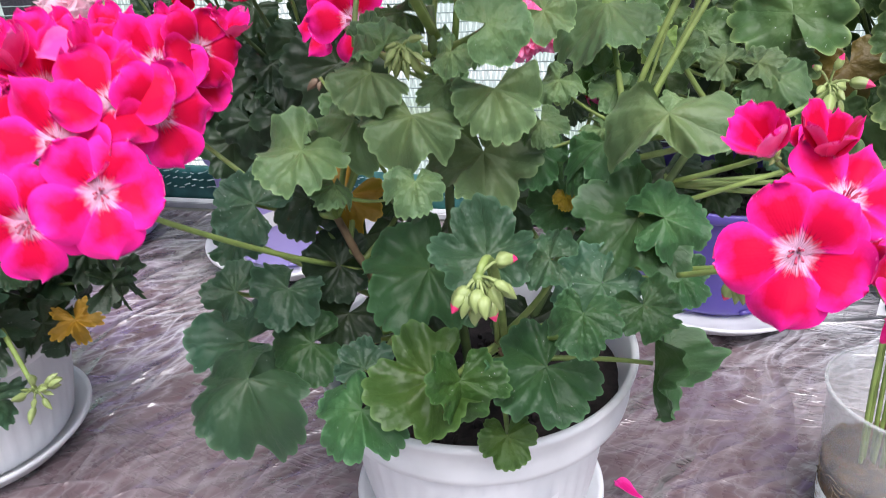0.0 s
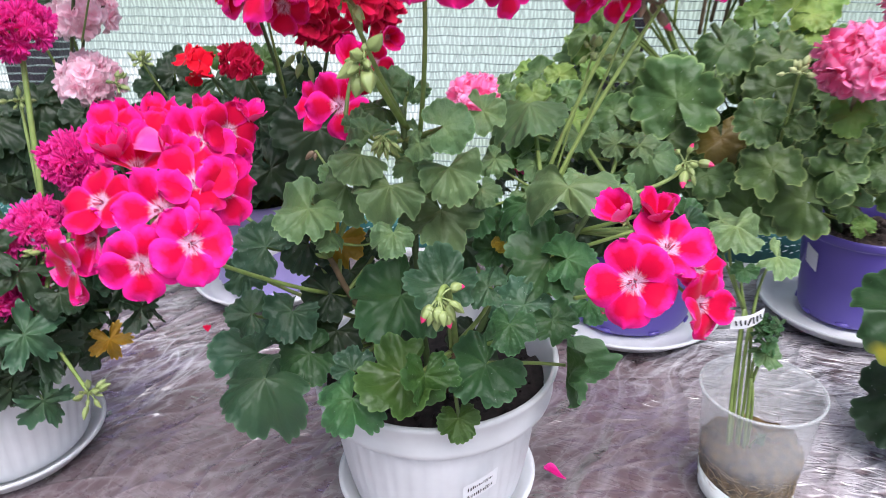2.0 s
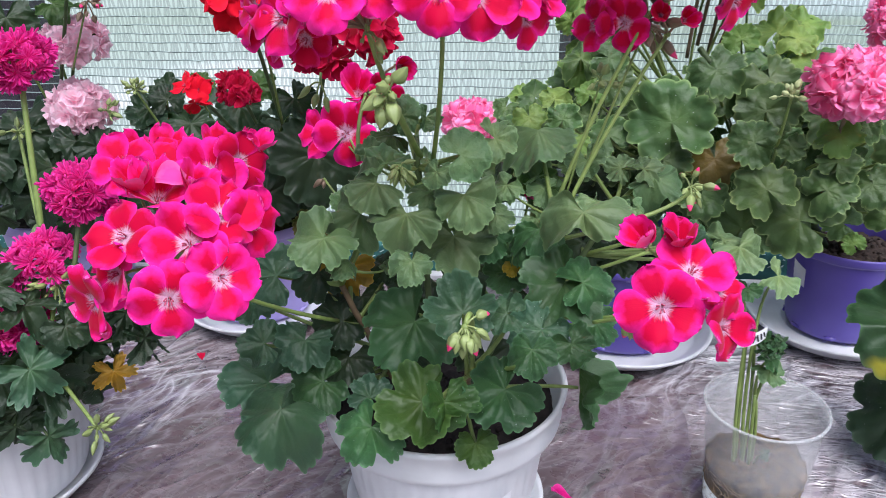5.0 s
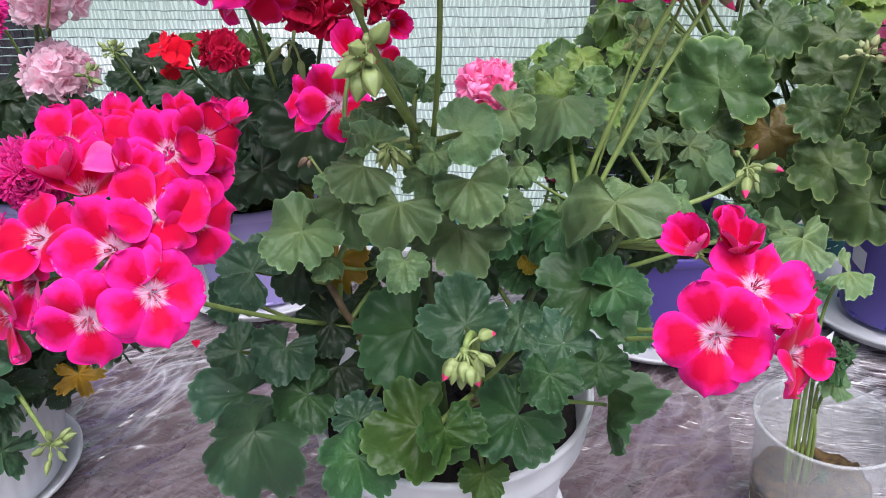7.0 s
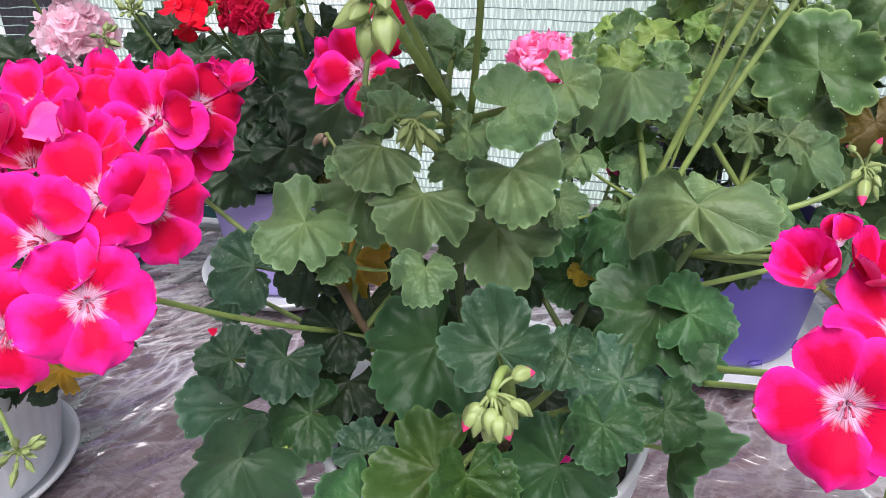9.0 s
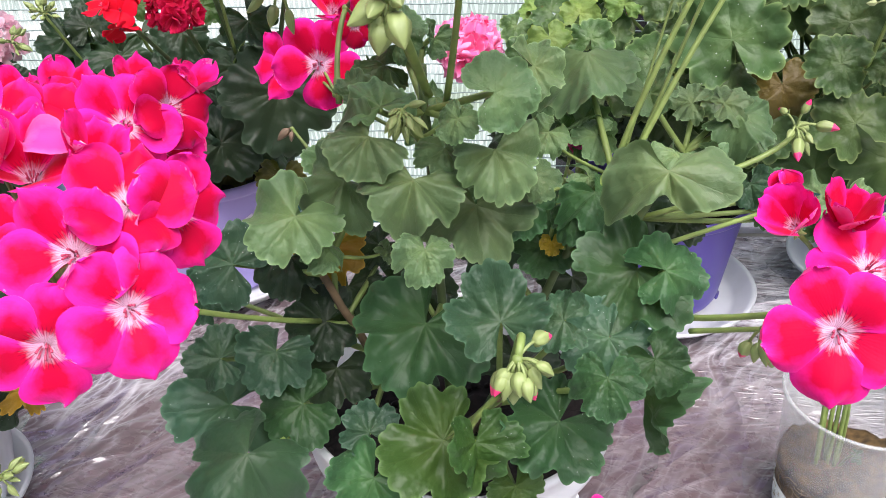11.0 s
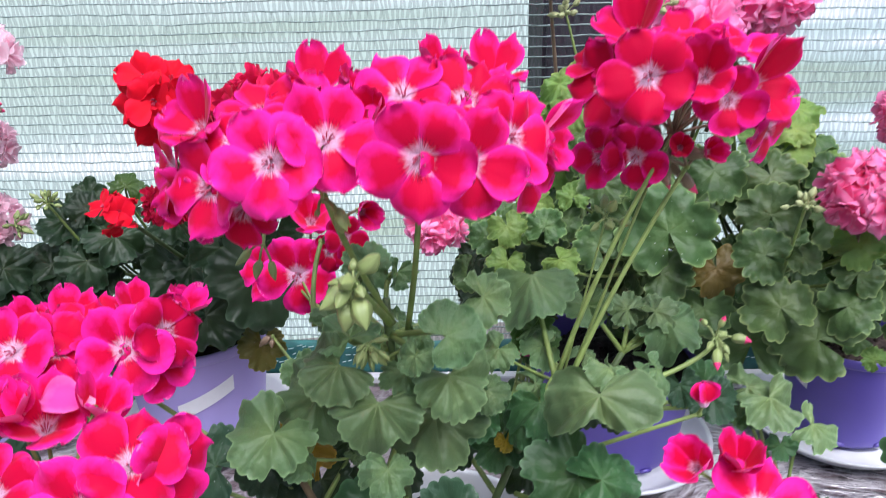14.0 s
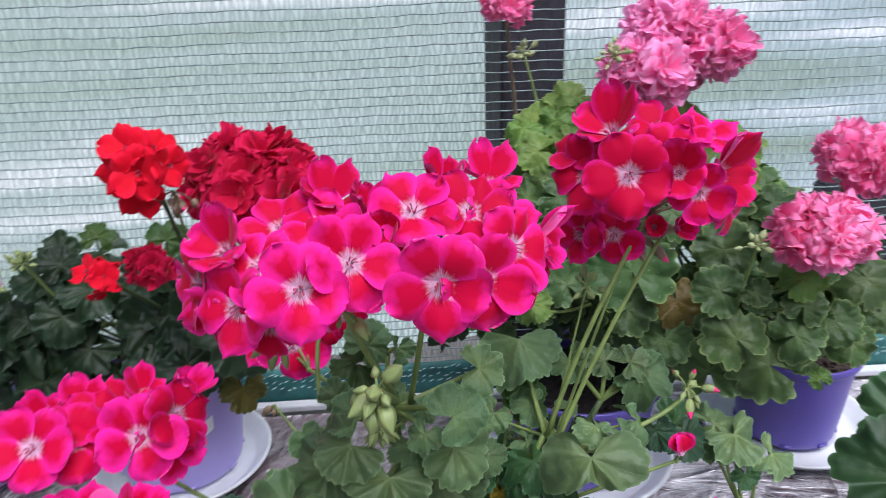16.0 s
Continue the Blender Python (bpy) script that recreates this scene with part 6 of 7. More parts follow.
ball_head(mag_plant, (-0.236, 0.400, 0.272), (-0.250, 0.364, 0.184), MAGENTA_DOUBLE, 16, 0.017, 0.0115, "frilly magenta flower head", 102, (0.020, -0.436, 0.837), 1.5, mat=STEM_DARK)
ball_head(mag_plant, (-0.266, 0.385, 0.226), (-0.268, 0.362, 0.175), MAGENTA_DOUBLE, 12, 0.018, 0.0115, "half-open frilly magenta flower head", 103, (-0.382, -0.340, 0.932), 0.5, mat=STEM_DARK)
ball_head(mag_plant, (-0.292, 0.370, 0.190), (-0.287, 0.370, 0.166), MAGENTA_DOUBLE, 18, 0.021, 0.0140, "frilly magenta flower head", 104, (0.028, -0.758, 0.561), 1.3, mat=STEM_DARK)
bud_head(mag_plant, (-0.255, 0.375, 0.214), (-0.259, 0.354, 0.185), 22, 0.012, 0.0085, 0.0017, "cluster of narrow green buds", 105, (0.321, -0.696, -0.048), 0.0, 0.0016)
bud_head(mag_plant, (-0.303, 0.470, 0.297), (-0.289, 0.436, 0.215), 12, 0.008, 0.0070, 0.0015, "star-shaped green bud cluster", 106, (0.015, -0.228, 0.921), 0.0, 0.0014)
bud_head(mag_plant, (-0.223, 0.315, 0.135), (-0.259, 0.352, 0.153), 13, 0.007, 0.0080, 0.0017, "star-shaped green bud cluster hanging low", 107, (0.716, -0.469, 0.133), 0.0, 0.0014)

# zonal geranium in the purple pots
zonal = thing("geranium", 0.475, 0.6165, 0.095, "bushy geranium with dark-ringed scalloped leaves and pink flowers", "plant", "geraniums")
trunk(zonal, ((0.478, 0.622, 0.065), (0.474, 0.616, 0.098), (0.440, 0.604, 0.148), (0.353, 0.584, 0.202)), 0.0085, 0.004, STEM_BROWN)
trunk(zonal, ((0.472, 0.630, 0.074), (0.411, 0.656, 0.175), (0.293, 0.651, 0.316)), 0.005, 0.003, STEM_DARK)
trunk(zonal, ((0.455, 0.625, 0.080), (0.351, 0.642, 0.156), (0.192, 0.629, 0.218), (0.203, 0.680, 0.354)), 0.004, 0.003, STEM_DARK)
foliage(zonal, (0.357, 0.621, 0.213), (0.165, 0.095, 0.125), 85, 0.027, [LEAF_ZONAL], ["scalloped", "scalloped", "wavy"], 74, (0.441, 0.633, 0.126), low=-0.7)
foliage(zonal, (0.166, 0.671, 0.182), (0.105, 0.06, 0.062), 34, 0.023, [LEAF_ZONAL, LEAF_DARK_SHADED], ["scalloped", "wavy"], 75, (0.191, 0.644, 0.147), low=-0.7)
for k, (x, y, z, fx, fz, n, rad, size, meshes, s) in enumerate((
        (0.346, 0.462, 0.318, 0.355, 0.239, 24, 0.029, 0.0165, CORAL_DOUBLE, 111), (0.416, 0.508, 0.356, 0.394, 0.256, 20, 0.028, 0.0165, CORAL_DOUBLE, 112),
        (0.279, 0.627, 0.416, 0.283, 0.306, 22, 0.032, 0.0170, PINK_DOUBLE, 113), (0.344, 0.641, 0.433, 0.322, 0.315, 20, 0.030, 0.0170, PINK_DOUBLE, 114),
        (0.309, 0.651, 0.454, 0.302, 0.314, 18, 0.028, 0.0165, PINK_DOUBLE, 115), (0.178, 0.728, 0.470, 0.201, 0.338, 12, 0.018, 0.0130, CORAL_DOUBLE, 116),
        (0.062, 0.666, 0.243, 0.151, 0.173, 18, 0.024, 0.0150, CORAL_DOUBLE, 117), (0.323, 0.669, 0.411, 0.322, 0.303, 16, 0.030, 0.0160, PINK_DOUBLE, 118))):
    ball_head(zonal, (x, y, z), (fx, y + 0.03, fz), meshes, int(n * 0.6), rad * 0.90, size * 1.32, "double rose-pink flower head", s, (0.019, -0.409, 0.867), 1.1, 0.66, mat=STEM_REDDISH, loose=0.14)
bud_head(zonal, (0.298, 0.467, 0.307), (0.305, 0.494, 0.239), 12, 0.009, 0.0075, 0.0022, "cream-green bud cluster", 121, (0.018, -0.328, 0.928), 0.0, 0.0013, 0.0, BUD_PALE)
bud_head(zonal, (0.197, 0.725, 0.422), (0.217, 0.710, 0.341), 10, 0.009, 0.0080, 0.0024, "pale green bud cluster", 122, (-0.185, -0.235, 0.922), 0.0, 0.0013, 0.0, BUD_PALE)
bud_head(zonal, (0.246, 0.623, 0.431), (0.248, 0.629, 0.318), 14, 0.012, 0.0080, 0.0024, "cream buds beside the pink flowers", 123, (-0.282, -0.337, 0.931), 0.0, 0.0013, 0.0, BUD_PALE)

foliage(zonal, (0.467, 0.605, 0.204), (0.075, 0.06, 0.085), 20, 0.028, [LEAF_ZONAL], ["scalloped", "wavy"], 76, (0.471, 0.634, 0.126), low=-0.6)

# plant at the table's side, in a white pot
white_pot(0.475, 0.350, 0.085, 0.095, "white plastic pot at the table's side")
saucer(0.475, 0.350, 0.092, "white saucer under the side pot")
side_plant = thing("geranium", 0.475, 0.350, 0.085, "young geranium with large leaves, one edged in yellow", "plant", "geraniums")
trunk(side_plant, ((0.471, 0.359, 0.079), (0.466, 0.372, 0.118), (0.446, 0.384, 0.157)), 0.004, 0.0025, STEM)

# cuttings in the clear cup
cuttings = thing("cuttings", CUP[0], CUP[1], 0.040, "six long-stalked geranium cuttings standing in the cup", "plant")
for k, (at, n, tip, size, shape, mat, top) in enumerate((
        ((0.220, 0.358, 0.229), (0.10, -0.45, 0.85), (0.3, -0.9, -0.2), 0.0210, "fan", LEAF_GREY_LIT, (0.235, 0.356, 0.165)),
        ((0.212, 0.366, 0.214), (-0.40, -0.45, 0.75), (-0.9, -0.4, -0.2), 0.0110, "wavy", LEAF_GREY_LIT, (0.237, 0.360, 0.160)),
        ((0.254, 0.362, 0.203), (0.25, -0.40, 0.90), (0.8, -0.5, -0.1), 0.0180, "fan", LEAF_GREY_LIT, (0.243, 0.358, 0.155)),
        ((0.228, 0.352, 0.199), (-0.10, -0.60, 0.75), (-0.3, -0.6, -0.6), 0.0100, "wavy", LEAF_MAIN, (0.240, 0.354, 0.150)),
        ((0.250, 0.345, 0.143), (0.30, -0.50, 0.80), (0.7, -0.6, -0.3), 0.0110, "cut", LEAF_MAIN, (0.246, 0.349, 0.110)),
        ((0.252, 0.345, 0.134), (0.10, -0.45, 0.85), (0.4, -0.8, -0.3), 0.0130, "pleated", LEAF_GREY_LIT, (0.248, 0.350, 0.105)))):
    base = Vector((0.238 + 0.0030 * k, 0.346 + 0.004 * (k % 2), 0.036))
    bm = bmesh.new()
    tube(bm, [q - cuttings.location for q in arc(base, top, (0.002 * (k % 3) - 0.002, 0, 0), 8)], 0.0013, 7)
    part("stem", bm, STEM, cuttings)
    add_leaf(cuttings, at, n, tip, size, shape, mat, 1, top, 0.0010)
add_leaf(cuttings, (0.257, 0.340, 0.060), (0.30, -0.60, 0.70), (0.3, -0.6, 0.4), 0.0055, "wavy", LEAF_MAIN, 1, (0.253, 0.346, 0.040), 0.0008)
for k in range(8):
    a = k * 0.8
    add_leaf(cuttings, (0.248 + 0.006 * math.cos(a), 0.342 + 0.006 * math.sin(a), 0.154 + 0.002 * (k % 4)), (math.cos(a), math.sin(a) - 0.5, 0.5), (0, 0, 1), 0.0075, "cut", LEAF_MAIN, k % 3)
bm = bmesh.new()
tag_at = (0.2325, 0.3440, 0.1640)
tag_pts = [(-0.011 + 0.022 * i / 8, -0.004 * math.sin(math.pi * i / 8), -0.0035 + 0.007 * i / 8) for i in range(9)]
cols = [[bm.verts.new((x, y, z + dz)) for dz in (-0.0052, 0.0052)] for x, y, z in tag_pts]
for a, b in zip(cols, cols[1:]):
    bm.faces.new((a[0], b[0], b[1], a[1]))
tag = part("paper_tag", bm, PAPER, cuttings, "white paper tag with dark writing")
tag.location = Vector(tag_at) - cuttings.location
rnd = random.Random(4)
for i in range(1, 8):
    x, y, z = tag_pts[i]
    bm = bmesh.new()
    h = rnd.uniform(0.0016, 0.0030)
    box(bm, -0.0005, -0.0004, -h, 0.0005, 0.0002, h)
    bar = part("writing_bar", bm, INK, tag, smooth=False)
    bar.matrix_local = pose(x, y - 0.0006, z, 0, rnd.uniform(-25, 25), 0)

# fallen petals
for x, y, z, rz, mesh_, s, lab in ((0.117, 0.363, 0.004, 70, petal_mesh(PETAL_MAGENTA, 3, 0.3, 0.0), 0.020, "fallen magenta petal on the plastic sheet"), (-0.238, 0.606, 0.004, 20, petal_mesh(PETAL_DARKRED, 4, 0.4, 0.1), 0.011, "fallen dark red petal on the plastic sheet"),
                                   (0.062, 0.352, 0.105, 120, petal_mesh(PETAL_MAGENTA, 5, 0.5, 0.2), 0.016, "fallen magenta petal on the potting soil")):
    ob = new("petal", mesh_)
    tagged(ob, lab, "petal", "fallen petals")
    ob.matrix_world = Matrix.LocRotScale((x, y, z), Euler((0.1, 0.1, radians(rz))), Vector((s, s, s)))

# ---- leaves of the other geraniums ----
add_leaf(zonal, (0.221, 0.515, 0.277), (-0.426, -0.822, 0.377), (-0.098, 0.456, 0.885), 0.0386, "scalloped", LEAF_ZONAL, 1, (0.317, 0.608, 0.202))
add_leaf(zonal, (0.105, 0.560, 0.274), (-0.219, -0.705, 0.674), (0.241, -0.442, -0.864), 0.0163, "scalloped", LEAF_LIME, 0, (0.290, 0.640, 0.200))
add_leaf(zonal, (0.136, 0.560, 0.271), (-0.223, -0.814, 0.536), (0.352, 0.437, 0.827), 0.0171, "scalloped", LEAF_ZONAL, 2, (0.290, 0.640, 0.200))
add_leaf(zonal, (0.132, 0.580, 0.285), (-0.210, -0.763, 0.612), (0.352, 0.437, 0.827), 0.0152, "scalloped", LEAF_LIME, 3, (0.290, 0.640, 0.200))
add_leaf(zonal, (0.162, 0.570, 0.292), (-0.361, -0.727, 0.584), (0.001, 0.460, 0.888), 0.0142, "scalloped", LEAF_LIME, 2, (0.290, 0.640, 0.200))
add_leaf(zonal, (0.089, 0.600, 0.274), (-0.238, -0.754, 0.612), (-0.582, -0.385, -0.716), 0.0144, "scalloped", LEAF_ZONAL, 4, (0.290, 0.640, 0.200))
add_leaf(zonal, (0.106, 0.620, 0.281), (-0.259, -0.669, 0.697), (0.243, 0.451, 0.859), 0.0132, "scalloped", LEAF_LIME, 5, (0.290, 0.640, 0.200))
add_leaf(zonal, (0.131, 0.500, 0.267), (-0.410, -0.578, 0.705), (0.580, -0.363, -0.729), 0.0150, "crumpled", LEAF_LIME, 1, (0.290, 0.640, 0.200))
add_leaf(zonal, (0.101, 0.540, 0.252), (-0.054, -0.736, 0.675), (-0.352, -0.437, -0.827), 0.0155, "wavy", LEAF_LIME, 2, (0.290, 0.640, 0.200))
add_leaf(zonal, (0.280, 0.480, 0.267), (-0.392, -0.719, 0.574), (-0.820, 0.100, 0.420), 0.0221, "scalloped", LEAF_ZONAL, 2, (0.341, 0.592, 0.192))
add_leaf(zonal, (0.265, 0.518, 0.242), (-0.350, -0.726, 0.592), (0.119, -0.410, -0.904), 0.0237, "scalloped", LEAF_BRONZE, 0, (0.333, 0.609, 0.182))
add_leaf(zonal, (0.265, 0.539, 0.316), (-0.343, -0.698, 0.630), (0.450, -0.389, -0.804), 0.0257, "scalloped", LEAF_ZONAL, 3, (0.333, 0.619, 0.215))
add_leaf(zonal, (0.320, 0.550, 0.305), (-0.308, -0.695, 0.648), (0.289, -0.406, -0.867), 0.0277, "scalloped", LEAF_ZONAL, 2, (0.359, 0.625, 0.210))
add_leaf(zonal, (0.305, 0.518, 0.284), (-0.424, -0.806, 0.414), (0.120, 0.403, 0.914), 0.0268, "scalloped", LEAF_ZONAL, 3, (0.352, 0.610, 0.200))
add_leaf(zonal, (0.309, 0.476, 0.264), (-0.428, -0.699, 0.573), (0.450, -0.389, -0.804), 0.0128, "scalloped", LEAF_ZONAL, 4, (0.354, 0.591, 0.192))
add_leaf(zonal, (0.346, 0.469, 0.275), (-0.448, -0.597, 0.666), (-0.056, -0.403, -0.914), 0.0183, "scalloped", LEAF_LIME, 0, (0.370, 0.588, 0.197))
add_leaf(zonal, (0.344, 0.462, 0.254), (-0.461, -0.638, 0.617), (0.450, 0.389, 0.804), 0.0180, "scalloped", LEAF_ZONAL, 5, (0.370, 0.584, 0.187))
add_leaf(zonal, (0.288, 0.463, 0.232), (-0.407, -0.709, 0.576), (-0.450, 0.300, 0.804), 0.0267, "scalloped", LEAF_ZONAL, 4, (0.345, 0.585, 0.177))
add_leaf(zonal, (0.336, 0.455, 0.232), (-0.463, -0.680, 0.569), (0.871, -0.020, 0.250), 0.0230, "scalloped", LEAF_ZONAL, 6, (0.366, 0.581, 0.177))
add_leaf(zonal, (0.416, 0.481, 0.260), (-0.357, -0.679, 0.641), (0.450, -0.389, -0.804), 0.0261, "scalloped", LEAF_ZONAL, 0, (0.401, 0.593, 0.190))
add_leaf(zonal, (0.382, 0.467, 0.231), (-0.424, -0.696, 0.579), (0.289, -0.406, -0.867), 0.0212, "scalloped", LEAF_ZONAL, 1, (0.386, 0.587, 0.177))
add_leaf(zonal, (0.321, 0.462, 0.203), (-0.458, -0.776, 0.435), (-0.820, 0.100, 0.420), 0.0356, "scalloped", LEAF_ZONAL, 5, (0.359, 0.585, 0.164))
add_leaf(zonal, (0.286, 0.490, 0.186), (-0.479, -0.760, 0.437), (0.120, 0.403, 0.914), 0.0317, "wavy", LEAF_ZONAL, 2, (0.343, 0.597, 0.157))
add_leaf(zonal, (0.225, 0.546, 0.295), (-0.299, -0.761, 0.576), (-0.450, 0.389, 0.804), 0.0187, "scalloped", LEAF_ZONAL, 3, (0.315, 0.622, 0.205))
add_leaf(zonal, (0.115, 0.569, 0.271), (-0.136, -0.726, 0.674), (0.056, 0.403, 0.914), 0.0187, "scalloped", LEAF_FRESH, 5, (0.267, 0.633, 0.195))
add_leaf(zonal, (0.154, 0.571, 0.273), (-0.201, -0.805, 0.558), (0.546, 0.308, 0.779), 0.0181, "scalloped", LEAF_ZONAL, 4, (0.284, 0.634, 0.195))
add_leaf(zonal, (0.188, 0.638, 0.347), (-0.240, -0.876, 0.418), (0.119, -0.410, -0.904), 0.0245, "scalloped", LEAF_LIME, 5, (0.300, 0.664, 0.229))
add_leaf(zonal, (0.175, 0.636, 0.317), (-0.405, -0.806, 0.434), (-0.546, -0.308, -0.779), 0.0234, "scalloped", LEAF_LIME, 6, (0.293, 0.663, 0.216))
add_leaf(zonal, (0.358, 0.625, 0.335), (-0.355, -0.513, 0.782), (0.546, 0.308, 0.779), 0.0259, "scalloped", LEAF_LIME, 1, (0.376, 0.658, 0.223))
add_leaf(zonal, (0.390, 0.636, 0.339), (-0.208, -0.546, 0.812), (0.955, 0.061, 0.289), 0.0221, "scalloped", LEAF_LIME, 2, (0.389, 0.663, 0.225))
add_leaf(zonal, (0.312, 0.602, 0.332), (-0.391, -0.787, 0.477), (-0.119, 0.410, 0.904), 0.0172, "scalloped", LEAF_LIME, 0, (0.355, 0.648, 0.222))
add_leaf(zonal, (0.357, 0.593, 0.319), (-0.381, -0.554, 0.740), (0.728, -0.321, -0.606), 0.0238, "scalloped", LEAF_LIME, 3, (0.375, 0.644, 0.216))
add_leaf(zonal, (0.387, 0.573, 0.298), (-0.257, -0.632, 0.731), (0.836, -0.271, -0.478), 0.0209, "scalloped", LEAF_ZONAL, 1, (0.389, 0.635, 0.207))
add_leaf(zonal, (0.093, 0.578, 0.259), (-0.299, -0.743, 0.599), (-0.971, 0.150, 0.183), 0.0171, "scalloped", LEAF_ZONAL, 2, (0.257, 0.637, 0.189))
add_leaf(zonal, (0.118, 0.611, 0.281), (-0.123, -0.680, 0.723), (-0.598, 0.361, 0.716), 0.0190, "scalloped", LEAF_ZONAL, 3, (0.268, 0.651, 0.199))
add_leaf(zonal, (0.157, 0.633, 0.289), (-0.165, -0.682, 0.713), (0.056, 0.403, 0.914), 0.0222, "scalloped", LEAF_ZONAL, 4, (0.285, 0.661, 0.203))
add_leaf(zonal, (0.185, 0.565, 0.302), (-0.249, -0.812, 0.527), (-0.056, -0.403, -0.914), 0.0203, "scalloped", LEAF_ZONAL, 5, (0.298, 0.631, 0.208))
add_leaf(zonal, (0.203, 0.553, 0.273), (-0.269, -0.785, 0.558), (0.450, 0.389, 0.804), 0.0217, "scalloped", LEAF_ZONAL, 6, (0.306, 0.625, 0.196))
add_leaf(zonal, (0.175, 0.541, 0.259), (-0.235, -0.781, 0.579), (-0.450, 0.300, 0.804), 0.0214, "scalloped", LEAF_ZONAL, 0, (0.294, 0.620, 0.189))
add_leaf(zonal, (0.254, 0.510, 0.211), (-0.351, -0.787, 0.507), (0.119, -0.410, -0.904), 0.0225, "scalloped", LEAF_ZONAL, 1, (0.329, 0.606, 0.168))
add_leaf(zonal, (0.217, 0.511, 0.244), (-0.310, -0.823, 0.476), (0.871, -0.020, 0.250), 0.0233, "scalloped", LEAF_ZONAL, 2, (0.312, 0.607, 0.182))
add_leaf(zonal, (0.411, 0.476, 0.202), (-0.361, -0.763, 0.536), (0.450, -0.389, -0.804), 0.0207, "scalloped", LEAF_ZONAL, 3, (0.399, 0.591, 0.163))
add_leaf(zonal, (0.448, 0.489, 0.218), (-0.287, -0.736, 0.613), (0.450, -0.389, -0.804), 0.0197, "scalloped", LEAF_ZONAL, 4, (0.416, 0.597, 0.171))
add_leaf(zonal, (0.374, 0.484, 0.189), (-0.405, -0.741, 0.535), (-0.820, 0.100, 0.420), 0.0173, "scalloped", LEAF_ZONAL, 5, (0.383, 0.595, 0.158))
add_leaf(zonal, (0.369, 0.480, 0.278), (-0.387, -0.622, 0.681), (0.120, 0.403, 0.914), 0.0163, "scalloped", LEAF_ZONAL, 6, (0.381, 0.592, 0.197))
add_leaf(zonal, (0.410, 0.502, 0.281), (-0.311, -0.578, 0.754), (0.836, -0.271, -0.478), 0.0181, "scalloped", LEAF_ZONAL, 2, (0.399, 0.602, 0.199))
add_leaf(zonal, (0.141, 0.608, 0.235), (-0.181, -0.869, 0.461), (-0.056, -0.403, -0.914), 0.0236, "scalloped", LEAF_DARK_SHADED, 1, (0.278, 0.650, 0.179))
add_leaf(zonal, (0.184, 0.607, 0.196), (-0.229, -0.836, 0.498), (0.450, 0.389, 0.804), 0.0241, "scalloped", LEAF_DARK_SHADED, 2, (0.297, 0.650, 0.161))
add_leaf(zonal, (0.378, 0.468, 0.176), (-0.425, -0.775, 0.468), (-0.450, 0.300, 0.804), 0.0102, "scalloped", LEAF_LIME, 2, (0.385, 0.587, 0.146))
add_leaf(zonal, (0.220, 0.663, 0.387), (-0.272, -0.656, 0.703), (0.238, 0.371, 0.897), 0.0234, "scalloped", LEAF_LIME, 4, (0.314, 0.675, 0.247))
add_leaf(zonal, (0.187, 0.660, 0.371), (-0.490, -0.626, 0.607), (-0.826, 0.302, 0.476), 0.0223, "scalloped", LEAF_LIME, 5, (0.299, 0.674, 0.240))
add_leaf(zonal, (0.182, 0.648, 0.347), (-0.422, -0.696, 0.581), (-0.555, -0.284, -0.782), 0.0234, "scalloped", LEAF_LIME, 1, (0.296, 0.669, 0.228))
add_leaf(zonal, (0.303, 0.646, 0.382), (-0.353, -0.549, 0.758), (-0.438, 0.404, 0.804), 0.0196, "scalloped", LEAF_LIME, 0, (0.351, 0.667, 0.244))
add_leaf(zonal, (0.335, 0.646, 0.367), (-0.225, -0.634, 0.739), (0.956, 0.024, 0.293), 0.0174, "scalloped", LEAF_LIME, 2, (0.366, 0.667, 0.238))
add_leaf(zonal, (0.391, 0.657, 0.344), (-0.251, -0.536, 0.806), (0.989, -0.049, 0.138), 0.0180, "scalloped", LEAF_LIME, 3, (0.390, 0.673, 0.228))
add_leaf(zonal, (0.356, 0.601, 0.294), (-0.182, -0.703, 0.687), (0.438, -0.404, -0.804), 0.0232, "scalloped", LEAF_ZONAL, 5, (0.375, 0.647, 0.205))
add_leaf(zonal, (0.387, 0.592, 0.290), (-0.240, -0.414, 0.878), (0.993, -0.119, -0.022), 0.0243, "scalloped", LEAF_LIME, 1, (0.389, 0.644, 0.203))
add_leaf(zonal, (0.362, 0.594, 0.332), (-0.090, -0.678, 0.730), (0.910, -0.248, -0.333), 0.0189, "scalloped", LEAF_LIME, 4, (0.378, 0.644, 0.222))
add_leaf(zonal, (0.160, 0.614, 0.307), (-0.410, -0.719, 0.562), (0.871, -0.020, 0.250), 0.0217, "scalloped", LEAF_LIME, 3, (0.287, 0.653, 0.211))
add_leaf(zonal, (0.148, 0.611, 0.270), (-0.301, -0.728, 0.617), (-0.820, 0.100, 0.420), 0.0207, "scalloped", LEAF_ZONAL, 2, (0.282, 0.651, 0.194))
add_leaf(zonal, (0.154, 0.568, 0.226), (-0.206, -0.636, 0.743), (0.120, 0.403, 0.914), 0.0201, "scalloped", LEAF_FRESH, 5, (0.284, 0.632, 0.174))
add_leaf(zonal, (0.111, 0.586, 0.226), (-0.152, -0.686, 0.712), (-0.056, -0.403, -0.914), 0.0217, "scalloped", LEAF_ZONAL, 6, (0.265, 0.640, 0.175))
add_leaf(zonal, (0.193, 0.582, 0.256), (-0.270, -0.685, 0.677), (0.450, 0.389, 0.804), 0.0214, "scalloped", LEAF_ZONAL, 4, (0.302, 0.639, 0.189))
